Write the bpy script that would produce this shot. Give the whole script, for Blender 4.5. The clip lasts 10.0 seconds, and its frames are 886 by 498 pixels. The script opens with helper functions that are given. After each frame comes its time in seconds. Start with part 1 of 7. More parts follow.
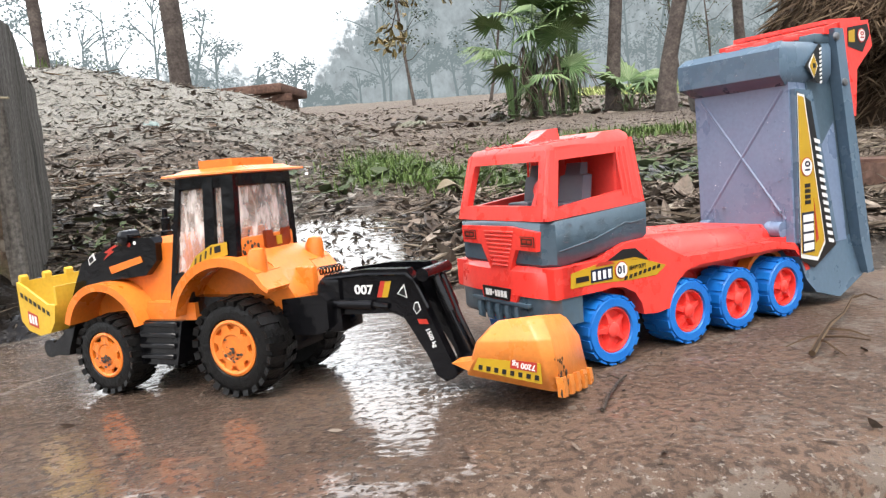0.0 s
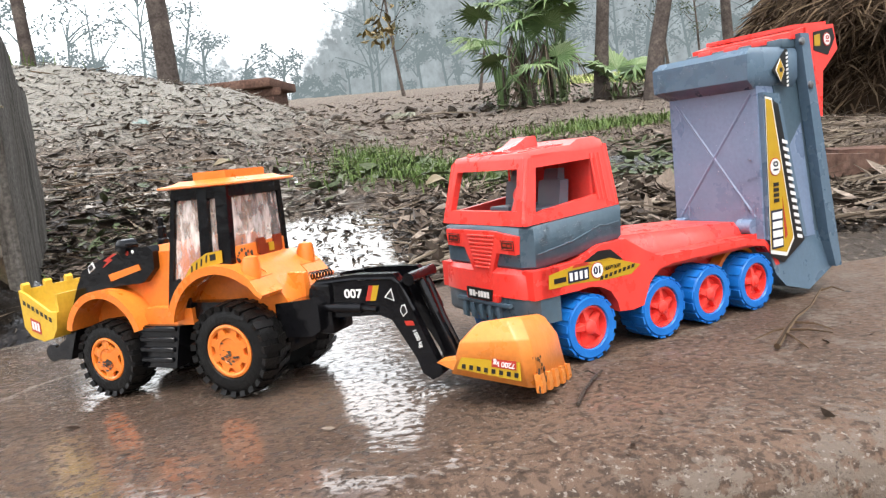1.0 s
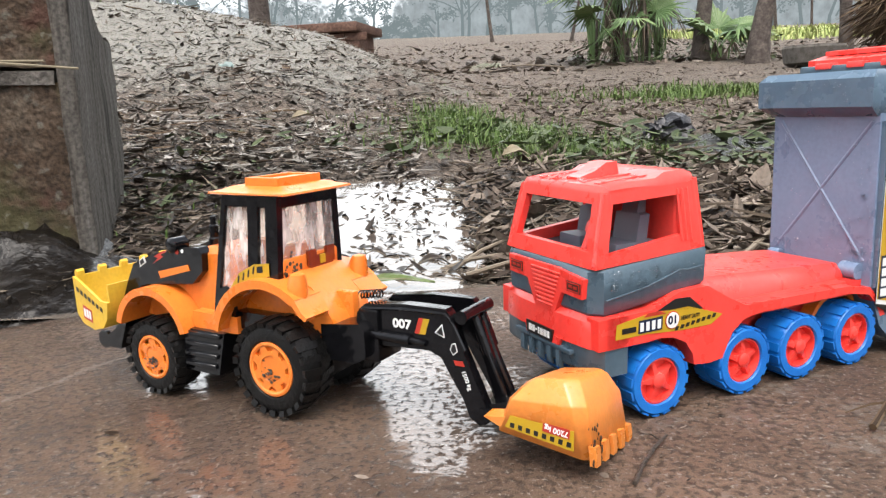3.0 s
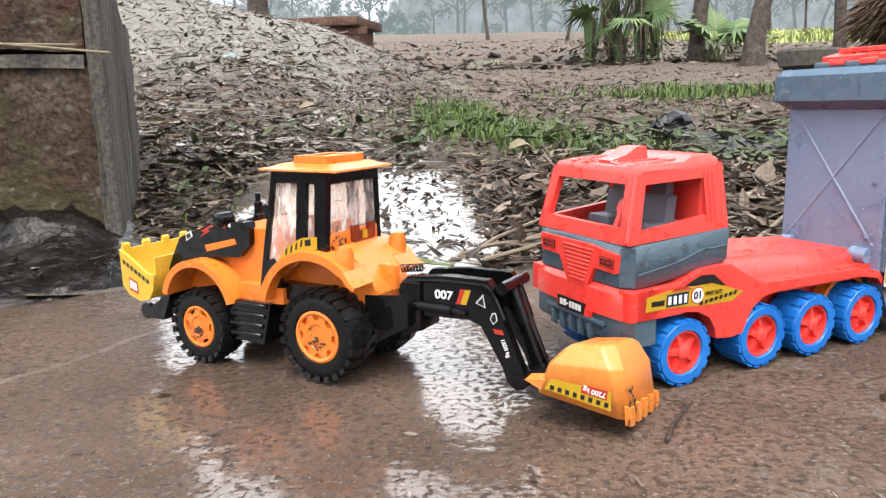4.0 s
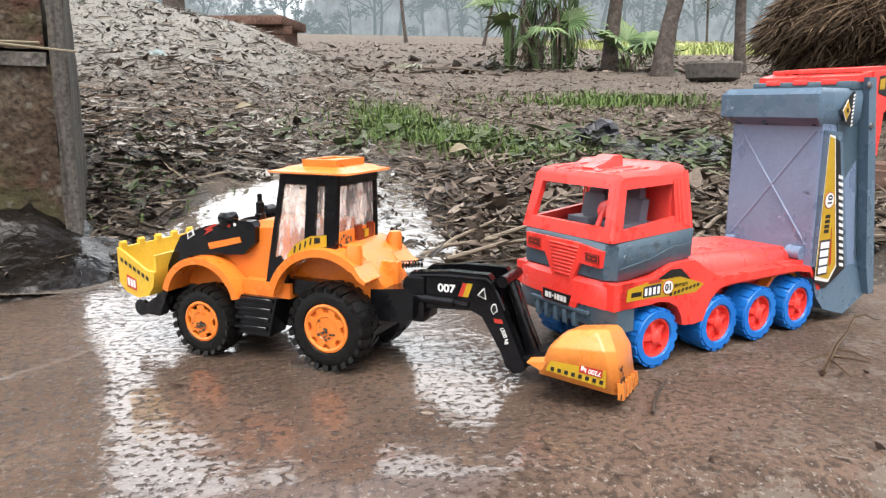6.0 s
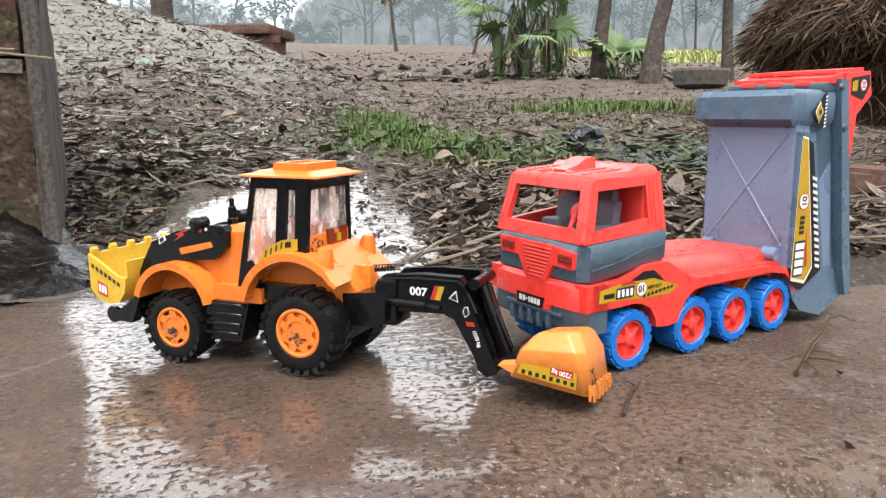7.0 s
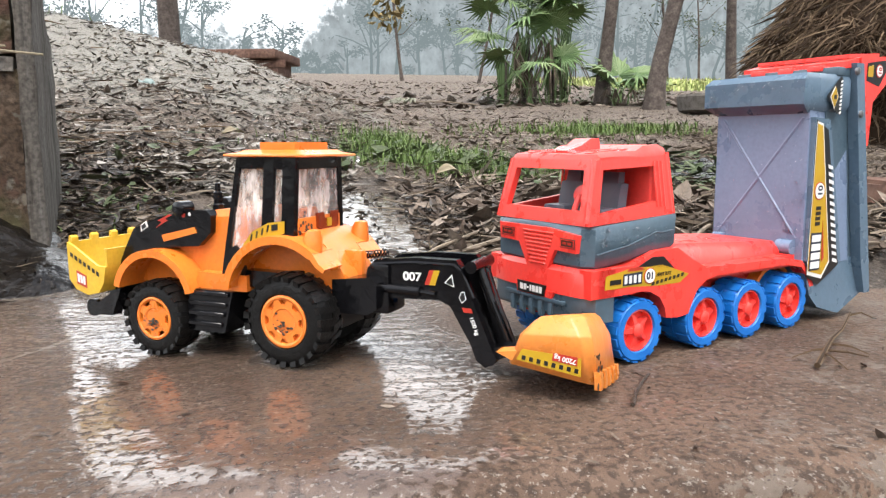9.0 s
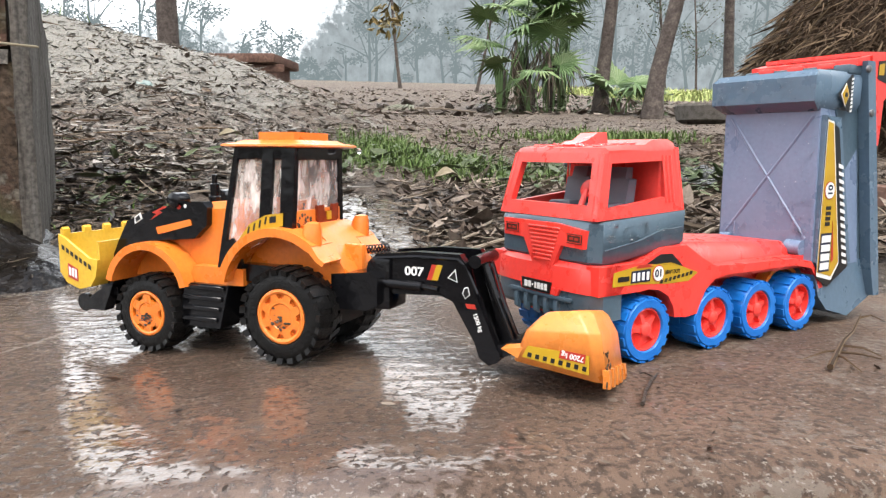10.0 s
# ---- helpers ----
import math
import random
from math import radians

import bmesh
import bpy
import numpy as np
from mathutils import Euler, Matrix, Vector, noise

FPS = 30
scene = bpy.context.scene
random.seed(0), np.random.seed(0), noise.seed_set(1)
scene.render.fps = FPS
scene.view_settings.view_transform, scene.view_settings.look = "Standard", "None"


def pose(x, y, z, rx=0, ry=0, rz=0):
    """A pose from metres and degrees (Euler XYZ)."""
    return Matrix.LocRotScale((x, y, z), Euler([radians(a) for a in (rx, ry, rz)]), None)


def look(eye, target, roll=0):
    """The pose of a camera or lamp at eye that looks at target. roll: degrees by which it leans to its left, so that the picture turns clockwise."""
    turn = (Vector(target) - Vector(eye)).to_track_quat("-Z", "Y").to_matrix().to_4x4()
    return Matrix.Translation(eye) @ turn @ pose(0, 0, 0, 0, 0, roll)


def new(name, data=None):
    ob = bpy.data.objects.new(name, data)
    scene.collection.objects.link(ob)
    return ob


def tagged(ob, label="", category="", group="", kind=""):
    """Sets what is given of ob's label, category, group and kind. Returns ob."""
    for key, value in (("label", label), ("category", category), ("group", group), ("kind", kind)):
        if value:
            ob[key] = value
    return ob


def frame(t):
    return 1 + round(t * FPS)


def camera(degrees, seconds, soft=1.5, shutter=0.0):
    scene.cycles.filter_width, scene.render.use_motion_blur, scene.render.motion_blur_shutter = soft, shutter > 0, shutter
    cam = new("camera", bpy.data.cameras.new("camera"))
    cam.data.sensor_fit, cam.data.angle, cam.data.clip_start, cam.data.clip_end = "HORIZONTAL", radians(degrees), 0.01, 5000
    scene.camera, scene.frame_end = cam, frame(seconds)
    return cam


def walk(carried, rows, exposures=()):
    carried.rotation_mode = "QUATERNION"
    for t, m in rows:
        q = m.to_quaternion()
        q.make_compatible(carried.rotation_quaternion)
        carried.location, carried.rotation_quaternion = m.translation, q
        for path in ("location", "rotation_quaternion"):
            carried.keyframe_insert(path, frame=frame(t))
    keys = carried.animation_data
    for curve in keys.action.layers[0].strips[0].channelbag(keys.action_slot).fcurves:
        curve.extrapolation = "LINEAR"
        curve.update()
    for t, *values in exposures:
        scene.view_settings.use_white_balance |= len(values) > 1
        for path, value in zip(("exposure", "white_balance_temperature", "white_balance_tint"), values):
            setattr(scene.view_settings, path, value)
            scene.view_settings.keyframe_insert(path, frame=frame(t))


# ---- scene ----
cam = camera(63.1, 10.0, soft=1.3)
PATH = [
    (0, (0.109, 0.047, 0.163), (0.318, 2.023, -0.061), -4.7),
    (0.5, (0.109, 0.025, 0.17), (0.338, 1.997, -0.07), -4.9),
    (1, (0.113, 0.019, 0.177), (0.341, 1.99, -0.076), -5.6),
    (1.5, (0.134, 0.04, 0.208), (0.332, 2.01, -0.076), -6.3),
    (2, (0.151, 0.092, 0.229), (0.277, 2.061, -0.103), -4.8),
    (2.5, (0.15, 0.106, 0.232), (0.197, 2.066, -0.163), -2.7),
    (2.7, (0.143, 0.097, 0.23), (0.163, 2.061, -0.152), -2.6),
    (3.8, (0.107, 0.031, 0.236), (0.14, 1.993, -0.148), -1.0),
    (4, (0.094, 0.039, 0.222), (0.13, 2.001, -0.168), -1.0),
    (4.5, (0.058, 0.026, 0.229), (0.104, 1.984, -0.174), -0.1),
    (5, (0.008, 0.004, 0.227), (0.151, 1.956, -0.183), 1.3),
    (5.5, (-0.002, -0.012, 0.238), (0.242, 1.931, -0.169), 0.9),
    (5.7, (0.006, -0.009, 0.234), (0.262, 1.934, -0.164), 0.6),
    (7, (0.037, -0.009, 0.224), (0.326, 1.936, -0.139), 0.0),
    (7.5, (0.046, 0.003, 0.217), (0.339, 1.951, -0.128), -0.1),
    (8, (0.054, 0.01, 0.207), (0.344, 1.96, -0.129), -0.2),
    (8.5, (0.052, 0.011, 0.204), (0.334, 1.966, -0.11), -0.2),
    (9, (0.049, 0.019, 0.181), (0.326, 1.98, -0.104), 0.0),
    (9.5, (0.045, 0.03, 0.167), (0.322, 1.992, -0.102), 0.3),
    (10, (0.046, 0.035, 0.168), (0.333, 1.996, -0.095), 0.6),
]
walk(cam, [(t, look(eye, target, roll)) for t, eye, target, roll in PATH], exposures=[(0.0, 1.55), (2.0, 1.50), (2.7, 1.44), (4.5, 1.64), (5.5, 1.56), (7.5, 1.46), (9.0, 1.60), (10.0, 1.57)])

# ---- world and light: a bright overcast sky ----
world = bpy.data.worlds.new("overcast")
scene.world = world
world.use_nodes = True
wn, wl = world.node_tree.nodes, world.node_tree.links
sky = wn.new("ShaderNodeTexSky")
sky.sky_type = "NISHITA"
sky.sun_disc = False
sky.sun_elevation, sky.sun_rotation = radians(66), radians(180)
sky.air_density, sky.dust_density, sky.ozone_density = 1.0, 6.0, 0.4
soften = wn.new("ShaderNodeHueSaturation")
soften.inputs["Saturation"].default_value = 0.50
wl.new(sky.outputs[0], soften.inputs["Color"])
wl.new(soften.outputs[0], wn["Background"].inputs["Color"])
wn["Background"].inputs["Strength"].default_value = 0.15
sun_data = bpy.data.lights.new("sun", "SUN")
sun_data.energy, sun_data.angle, sun_data.color = 0.5, radians(40), (1.0, 0.995, 0.985)
sun = new("sun", sun_data)
sun.matrix_world = look((0.0, -2.7, 6.1), (0, 0, 0))


# ---- materials ----
TONE_SCALE = 0.45      # scales all base colours down evenly, tuned against the raised exposure


def material(name, colours, rough=0.5, scale=20.0, detail=6.0, bump=0.0, bump_scale=None, metal=0.0, island=0.0,
             fine=None, spec=0.5, gloss_var=0.0, sheen=0.0, clear=0.0, trans=0.0, wet=TONE_SCALE, stretch=1.0):
    """A surface of two or three colours mixed by noise, with finer grain, relief and uneven gloss."""
    # wet is the tone scale, tuned for each material
    colours = [tuple(v * wet for v in c) for c in colours]
    m = bpy.data.materials.new(name)
    m.use_nodes = True
    n, l = m.node_tree.nodes, m.node_tree.links
    b = n["Principled BSDF"]
    co = n.new("ShaderNodeTexCoord")
    noise_a = n.new("ShaderNodeTexNoise")
    noise_a.inputs["Scale"].default_value, noise_a.inputs["Detail"].default_value = scale, detail
    noise_a.inputs["Roughness"].default_value = 0.6
    mapped = n.new("ShaderNodeMapping")
    mapped.inputs["Scale"].default_value = (1.0, 1.0, stretch)
    l.new(co.outputs["Object"], mapped.inputs["Vector"])
    l.new(mapped.outputs["Vector"], noise_a.inputs["Vector"])
    ramp = n.new("ShaderNodeValToRGB")
    e = ramp.color_ramp.elements
    e[0].position, e[1].position = 0.32, 0.68
    e[0].color, e[1].color = (*colours[0], 1), (*colours[-1], 1)
    for k, c in enumerate(colours[1:-1]):
        x = e.new(0.32 + 0.36 * (k + 1) / (len(colours) - 1))
        x.color = (*c, 1)
    l.new(noise_a.outputs["Fac"], ramp.inputs["Fac"])
    colour = ramp.outputs["Color"]
    if island:
        geo = n.new("ShaderNodeNewGeometry")
        ramp2 = n.new("ShaderNodeValToRGB")
        e = ramp2.color_ramp.elements
        e[0].color, e[1].color = (*colours[0], 1), (*colours[-1], 1)
        for k, c in enumerate(colours[1:-1]):
            x = e.new((k + 1) / (len(colours) - 1))
            x.color = (*c, 1)
        l.new(geo.outputs["Random Per Island"], ramp2.inputs["Fac"])
        mix = n.new("ShaderNodeMixRGB")
        mix.inputs["Fac"].default_value = island
        l.new(colour, mix.inputs[1])
        l.new(ramp2.outputs["Color"], mix.inputs[2])
        colour = mix.outputs["Color"]
    if fine:
        noise_b = n.new("ShaderNodeTexNoise")
        noise_b.inputs["Scale"].default_value, noise_b.inputs["Detail"].default_value = fine[0], 3.0
        l.new(co.outputs["Object"], noise_b.inputs["Vector"])
        r3 = n.new("ShaderNodeMapRange")
        r3.inputs["From Min"].default_value, r3.inputs["From Max"].default_value = 0.3, 0.7
        r3.inputs["To Min"].default_value, r3.inputs["To Max"].default_value = 1 - fine[1], 1 + fine[1]
        l.new(noise_b.outputs["Fac"], r3.inputs["Value"])
        mul = n.new("ShaderNodeVectorMath")
        mul.operation = "SCALE"
        l.new(colour, mul.inputs[0])
        l.new(r3.outputs["Result"], mul.inputs["Scale"])
        colour = mul.outputs["Vector"]
    l.new(colour, b.inputs["Base Color"])
    b.inputs["Roughness"].default_value = rough
    b.inputs["Metallic"].default_value = metal
    b.inputs["Specular IOR Level"].default_value = spec
    b.inputs["Coat Weight"].default_value = clear
    b.inputs["Coat Roughness"].default_value = 0.08
    if trans:
        b.inputs["Subsurface Weight"].default_value = trans
        b.inputs["Subsurface Radius"].default_value = (0.01, 0.006, 0.003)
        b.inputs["Subsurface Scale"].default_value = 0.3
    if gloss_var:
        r4 = n.new("ShaderNodeMapRange")
        r4.inputs["From Min"].default_value, r4.inputs["From Max"].default_value = 0.35, 0.65
        r4.inputs["To Min"].default_value, r4.inputs["To Max"].default_value = max(0.03, rough - gloss_var), rough + gloss_var
        l.new(noise_a.outputs["Fac"], r4.inputs["Value"])
        l.new(r4.outputs["Result"], b.inputs["Roughness"])
    if bump:
        noise_c = n.new("ShaderNodeTexNoise")
        noise_c.inputs["Scale"].default_value, noise_c.inputs["Detail"].default_value = bump_scale or scale * 3, 5.0
        l.new(mapped.outputs["Vector"], noise_c.inputs["Vector"])
        bp = n.new("ShaderNodeBump")
        bp.inputs["Strength"].default_value, bp.inputs["Distance"].default_value = bump, 0.01
        l.new(noise_c.outputs["Fac"], bp.inputs["Height"])
        l.new(bp.outputs["Normal"], b.inputs["Normal"])
    return m


def wet_concrete():
    """Brown, stained old concrete; a film of water lies on the lower part and dries out towards one end."""
    m = bpy.data.materials.new("wet_concrete")
    m.use_nodes = True
    n, l = m.node_tree.nodes, m.node_tree.links
    b = n["Principled BSDF"]
    co = n.new("ShaderNodeTexCoord")
    sep = n.new("ShaderNodeSeparateXYZ")
    l.new(co.outputs["Object"], sep.inputs[0])

    def noise_node(scale, detail=6.0, rough=0.6):
        k = n.new("ShaderNodeTexNoise")
        k.inputs["Scale"].default_value, k.inputs["Detail"].default_value, k.inputs["Roughness"].default_value = scale, detail, rough
        l.new(co.outputs["Object"], k.inputs["Vector"])
        return k.outputs["Fac"]

    def rng(src, a, z, c, d):
        k = n.new("ShaderNodeMapRange")
        k.interpolation_type = "SMOOTHSTEP"
        for key, v in zip(("From Min", "From Max", "To Min", "To Max"), (a, z, c, d)):
            k.inputs[key].default_value = v
        l.new(src, k.inputs["Value"])
        return k.outputs["Result"]

    def op(kind, p, q):
        k = n.new("ShaderNodeMath")
        k.operation = kind
        for slot, v in enumerate((p, q)):
            if isinstance(v, float):
                k.inputs[slot].default_value = v
            else:
                l.new(v, k.inputs[slot])
        return k.outputs[0]

    def blend(fac, p, q):
        k = n.new("ShaderNodeMixRGB")
        l.new(fac, k.inputs[0])
        for slot, v in ((1, p), (2, q)):
            if isinstance(v, tuple):
                k.inputs[slot].default_value = (*(q * TONE_SCALE for q in v), 1)
            else:
                l.new(v, k.inputs[slot])
        return k.outputs[0]

    big, mid, grit, speck = noise_node(5.0, 4.0), noise_node(22.0), noise_node(160.0, 4.0), noise_node(260.0, 3.0)
    base = blend(rng(big, 0.38, 0.62, 0.0, 1.0), (0.146, 0.094, 0.065), (0.236, 0.157, 0.111))
    base = blend(rng(mid, 0.45, 0.7, 0.0, 0.75), base, (0.180, 0.123, 0.089))
    base = blend(rng(grit, 0.46, 0.60, 0.0, 0.75), base, (0.052, 0.036, 0.026))
    # dry, pale, flaked patches towards the drier end and the front edge
    dry = op("ADD", rng(sep.outputs[0], 0.05, 0.5, 0.0, 0.12), rng(sep.outputs[1], 0.46, 0.34, 0.0, 0.11))
    flake = rng(op("ADD", op("ADD", op("MULTIPLY", mid, 0.5), op("MULTIPLY", noise_node(120.0, 6.0, 0.75), 0.5)), dry), 0.645, 0.685, 0.0, 0.85)
    base = blend(flake, base, (0.225, 0.185, 0.150))
    base = blend(rng(speck, 0.60, 0.66, 0.0, 0.8), base, (0.38, 0.335, 0.29))
    base = blend(rng(speck, 0.36, 0.30, 0.0, 0.7), base, (0.035, 0.026, 0.022))
    # two old screed joints across the slab, the water's glint along them painted pale
    wob = op("MULTIPLY", op("SUBTRACT", mid, 0.5), 0.045)
    lines = []
    for a, k, c, w, lo, hi in ((-0.858, 0.514, 0.5615, 0.0050, -0.40, -0.16), (-0.754, 0.657, 0.3133, 0.0075, -0.25, 0.16)):
        d = op("ADD", op("ADD", op("MULTIPLY", sep.outputs[0], a), op("MULTIPLY", sep.outputs[1], k)), wob)
        d = op("ABSOLUTE", op("SUBTRACT", d, c), 0.0)
        line = op("MULTIPLY", rng(d, w, w * 0.3, 0.0, 1.0), rng(grit, 0.38, 0.55, 0.0, 1.0))
        line = op("MULTIPLY", line, op("MULTIPLY", rng(sep.outputs[0], hi + 0.05, hi, 0.0, 1.0), rng(sep.outputs[0], lo - 0.05, lo, 0.0, 1.0)))
        lines.append(line)
    joint_glint = op("MAXIMUM", lines[0], op("MULTIPLY", lines[1], 0.13))
    base = blend(op("MULTIPLY", joint_glint, 0.6), base, (0.50, 0.45, 0.40))
    l.new(base, b.inputs["Base Color"])
    # water film: full at the low end, thinning out
    film = op("ADD", rng(sep.outputs[0], 0.06, 0.24, 0.86, -0.05), rng(big, 0.35, 0.65, -0.14, 0.30))
    film = op("SUBTRACT", film, op("MULTIPLY", rng(sep.outputs[1], 0.46, 0.36, 0.0, 0.55), rng(sep.outputs[0], -0.05, 0.2, 0.15, 1.0)))
    film = op("ADD", film, rng(grit, 0.40, 0.62, 0.14, -0.26))
    wet = rng(film, 0.22, 0.50, 0.0, 1.0)
    b.inputs["Roughness"].default_value = 0.6
    b.inputs["Specular IOR Level"].default_value = 0.15
    l.new(wet, b.inputs["Coat Weight"])
    b.inputs["Coat Roughness"].default_value = 0.03
    b.inputs["Coat IOR"].default_value = 1.6
    rip = n.new("ShaderNodeTexNoise")
    rip.inputs["Scale"].default_value, rip.inputs["Detail"].default_value = 34.0, 5.0
    mp = n.new("ShaderNodeMapping")
    mp.inputs["Rotation"].default_value = (0, 0, 0.5)
    mp.inputs["Scale"].default_value = (0.75, 1.6, 1)
    l.new(co.outputs["Object"], mp.inputs["Vector"])
    l.new(mp.outputs["Vector"], rip.inputs["Vector"])
    film_height = op("ADD", op("ADD", op("MULTIPLY", rip.outputs["Fac"], 0.30), op("MULTIPLY", noise_node(130.0, 3.0), 0.050)), op("MULTIPLY", rng(grit, 0.54, 0.70, 0.0, 1.0), 0.16))
    for height, socket, strength in ((op("ADD", op("MULTIPLY", grit, 0.6), op("MULTIPLY", mid, 0.6)), "Normal", 0.95), (film_height, "Coat Normal", 0.66)):
        bp = n.new("ShaderNodeBump")
        bp.inputs["Strength"].default_value, bp.inputs["Distance"].default_value = strength, 0.005
        l.new(height, bp.inputs["Height"])
        l.new(bp.outputs["Normal"], b.inputs[socket])
    return m


def earth_surface():
    """Trodden brown earth: pale and sandy on the spoil mound, dark and damp near the water."""
    m = bpy.data.materials.new("trodden_earth")
    m.use_nodes = True
    n, l = m.node_tree.nodes, m.node_tree.links
    b = n["Principled BSDF"]
    co = n.new("ShaderNodeTexCoord")
    sep = n.new("ShaderNodeSeparateXYZ")
    l.new(co.outputs["Object"], sep.inputs[0])

    def noise_node(scale, detail=8.0, rough=0.65):
        k = n.new("ShaderNodeTexNoise")
        k.inputs["Scale"].default_value, k.inputs["Detail"].default_value, k.inputs["Roughness"].default_value = scale, detail, rough
        l.new(co.outputs["Object"], k.inputs["Vector"])
        return k.outputs["Fac"]

    def rng(src, a, z, c, d):
        k = n.new("ShaderNodeMapRange")
        k.interpolation_type = "SMOOTHSTEP"
        for key, v in zip(("From Min", "From Max", "To Min", "To Max"), (a, z, c, d)):
            k.inputs[key].default_value = v
        l.new(src, k.inputs["Value"])
        return k.outputs["Result"]

    def op(kind, p, q):
        k = n.new("ShaderNodeMath")
        k.operation = kind
        for slot, v in enumerate((p, q)):
            if isinstance(v, float):
                k.inputs[slot].default_value = v
            else:
                l.new(v, k.inputs[slot])
        return k.outputs[0]

    def blend(fac, p, q):
        k = n.new("ShaderNodeMixRGB")
        l.new(fac, k.inputs[0])
        for slot, v in ((1, p), (2, q)):
            if isinstance(v, tuple):
                k.inputs[slot].default_value = (*v, 1)
            else:
                l.new(v, k.inputs[slot])
        return k.outputs[0]

    broad, mid, clod, fine = noise_node(1.3), noise_node(6.0), noise_node(26.0), noise_node(90.0, 5.0)
    base = blend(rng(mid, 0.36, 0.64, 0.0, 1.0), (0.050, 0.039, 0.030), (0.108, 0.086, 0.069))
    base = blend(rng(clod, 0.46, 0.62, 0.0, 0.8), base, (0.146, 0.122, 0.100))
    # pale sandy crown of the mound, with an uneven lower edge
    off = n.new("ShaderNodeVectorMath")
    off.operation = "MULTIPLY"
    off.inputs[1].default_value = (0.72, 0.62, 0.0)
    l.new(co.outputs["Object"], off.inputs[0])
    gap = n.new("ShaderNodeVectorMath")
    gap.operation = "DISTANCE"
    gap.inputs[1].default_value = (-1.30, 2.95, 0.0)
    l.new(off.outputs[0], gap.inputs[0])
    reach = op("ADD", gap.outputs["Value"], op("ADD", rng(mid, 0.3, 0.7, -0.32, 0.32), rng(broad, 0.3, 0.7, -0.2, 0.2)))
    base = blend(rng(reach, 1.75, 0.80, 0.0, 0.9), base, (0.225, 0.222, 0.198))
    # damp dark soil round the hollow
    damp = op("ADD", sep.outputs[1], rng(mid, 0.3, 0.7, -0.5, 0.5))
    base = blend(rng(damp, 2.5, 1.5, 0.0, 0.8), base, (0.030, 0.023, 0.017))
    base = blend(rng(fine, 0.55, 0.66, 0.0, 0.7), base, (0.215, 0.180, 0.145))
    base = blend(rng(fine, 0.46, 0.36, 0.0, 0.75), base, (0.022, 0.017, 0.013))
    l.new(base, b.inputs["Base Color"])
    l.new(rng(damp, 2.2, 1.4, 0.85, 0.45), b.inputs["Roughness"])
    b.inputs["Specular IOR Level"].default_value = 0.2
    bp = n.new("ShaderNodeBump")
    bp.inputs["Strength"].default_value, bp.inputs["Distance"].default_value = 1.0, 0.02
    l.new(op("ADD", clod, op("MULTIPLY", fine, 0.5)), bp.inputs["Height"])
    l.new(bp.outputs["Normal"], b.inputs["Normal"])
    return m


def pier_surface():
    """Old plastered brick: brown, reddish where bare, green with moss, pale with lichen and lime."""
    m = material("mossy_brick", [(0.060, 0.042, 0.028), (0.115, 0.078, 0.052), (0.165, 0.130, 0.095)], 0.8, 11.0, 10.0, 0.9, 60.0, fine=(140.0, 0.5), spec=0.15, wet=0.42)
    n, l = m.node_tree.nodes, m.node_tree.links
    b = n["Principled BSDF"]
    co = n.new("ShaderNodeTexCoord")
    colour = b.inputs["Base Color"].links[0].from_socket
    for scale, lo, hi, top, tint in ((7.0, 0.52, 0.60, 0.7, (0.042, 0.041, 0.017)), (9.5, 0.57, 0.63, 0.75, (0.062, 0.030, 0.022)), (48.0, 0.60, 0.68, 0.6, (0.110, 0.104, 0.086)), (30.0, 0.40, 0.33, 0.8, (0.020, 0.016, 0.012))):
        k = n.new("ShaderNodeTexNoise")
        k.inputs["Scale"].default_value, k.inputs["Detail"].default_value = scale, 8.0
        shift = n.new("ShaderNodeMapping")
        shift.inputs["Location"].default_value = (scale, 0, 0)
        l.new(co.outputs["Object"], shift.inputs["Vector"])
        l.new(shift.outputs["Vector"], k.inputs["Vector"])
        r = n.new("ShaderNodeMapRange")
        for key, v in zip(("From Min", "From Max", "To Min", "To Max"), (lo, hi, 0.0, top)):
            r.inputs[key].default_value = v
        l.new(k.outputs["Fac"], r.inputs["Value"])
        mix = n.new("ShaderNodeMixRGB")
        mix.inputs[2].default_value = (*tint, 1)
        l.new(r.outputs["Result"], mix.inputs[0])
        l.new(colour, mix.inputs[1])
        colour = mix.outputs[0]
    l.new(colour, b.inputs["Base Color"])
    return m


def water_surface():
    m = bpy.data.materials.new("muddy_water")
    m.use_nodes = True
    n, l = m.node_tree.nodes, m.node_tree.links
    b = n["Principled BSDF"]
    b.inputs["Base Color"].default_value = (0.10, 0.085, 0.07, 1)
    b.inputs["Roughness"].default_value = 0.04
    co = n.new("ShaderNodeTexCoord")
    k = n.new("ShaderNodeTexNoise")
    k.inputs["Scale"].default_value, k.inputs["Detail"].default_value = 22.0, 3.0
    l.new(co.outputs["Object"], k.inputs["Vector"])
    bp = n.new("ShaderNodeBump")
    bp.inputs["Strength"].default_value, bp.inputs["Distance"].default_value = 0.25, 0.006
    l.new(k.outputs["Fac"], bp.inputs["Height"])
    l.new(bp.outputs["Normal"], b.inputs["Normal"])
    return m


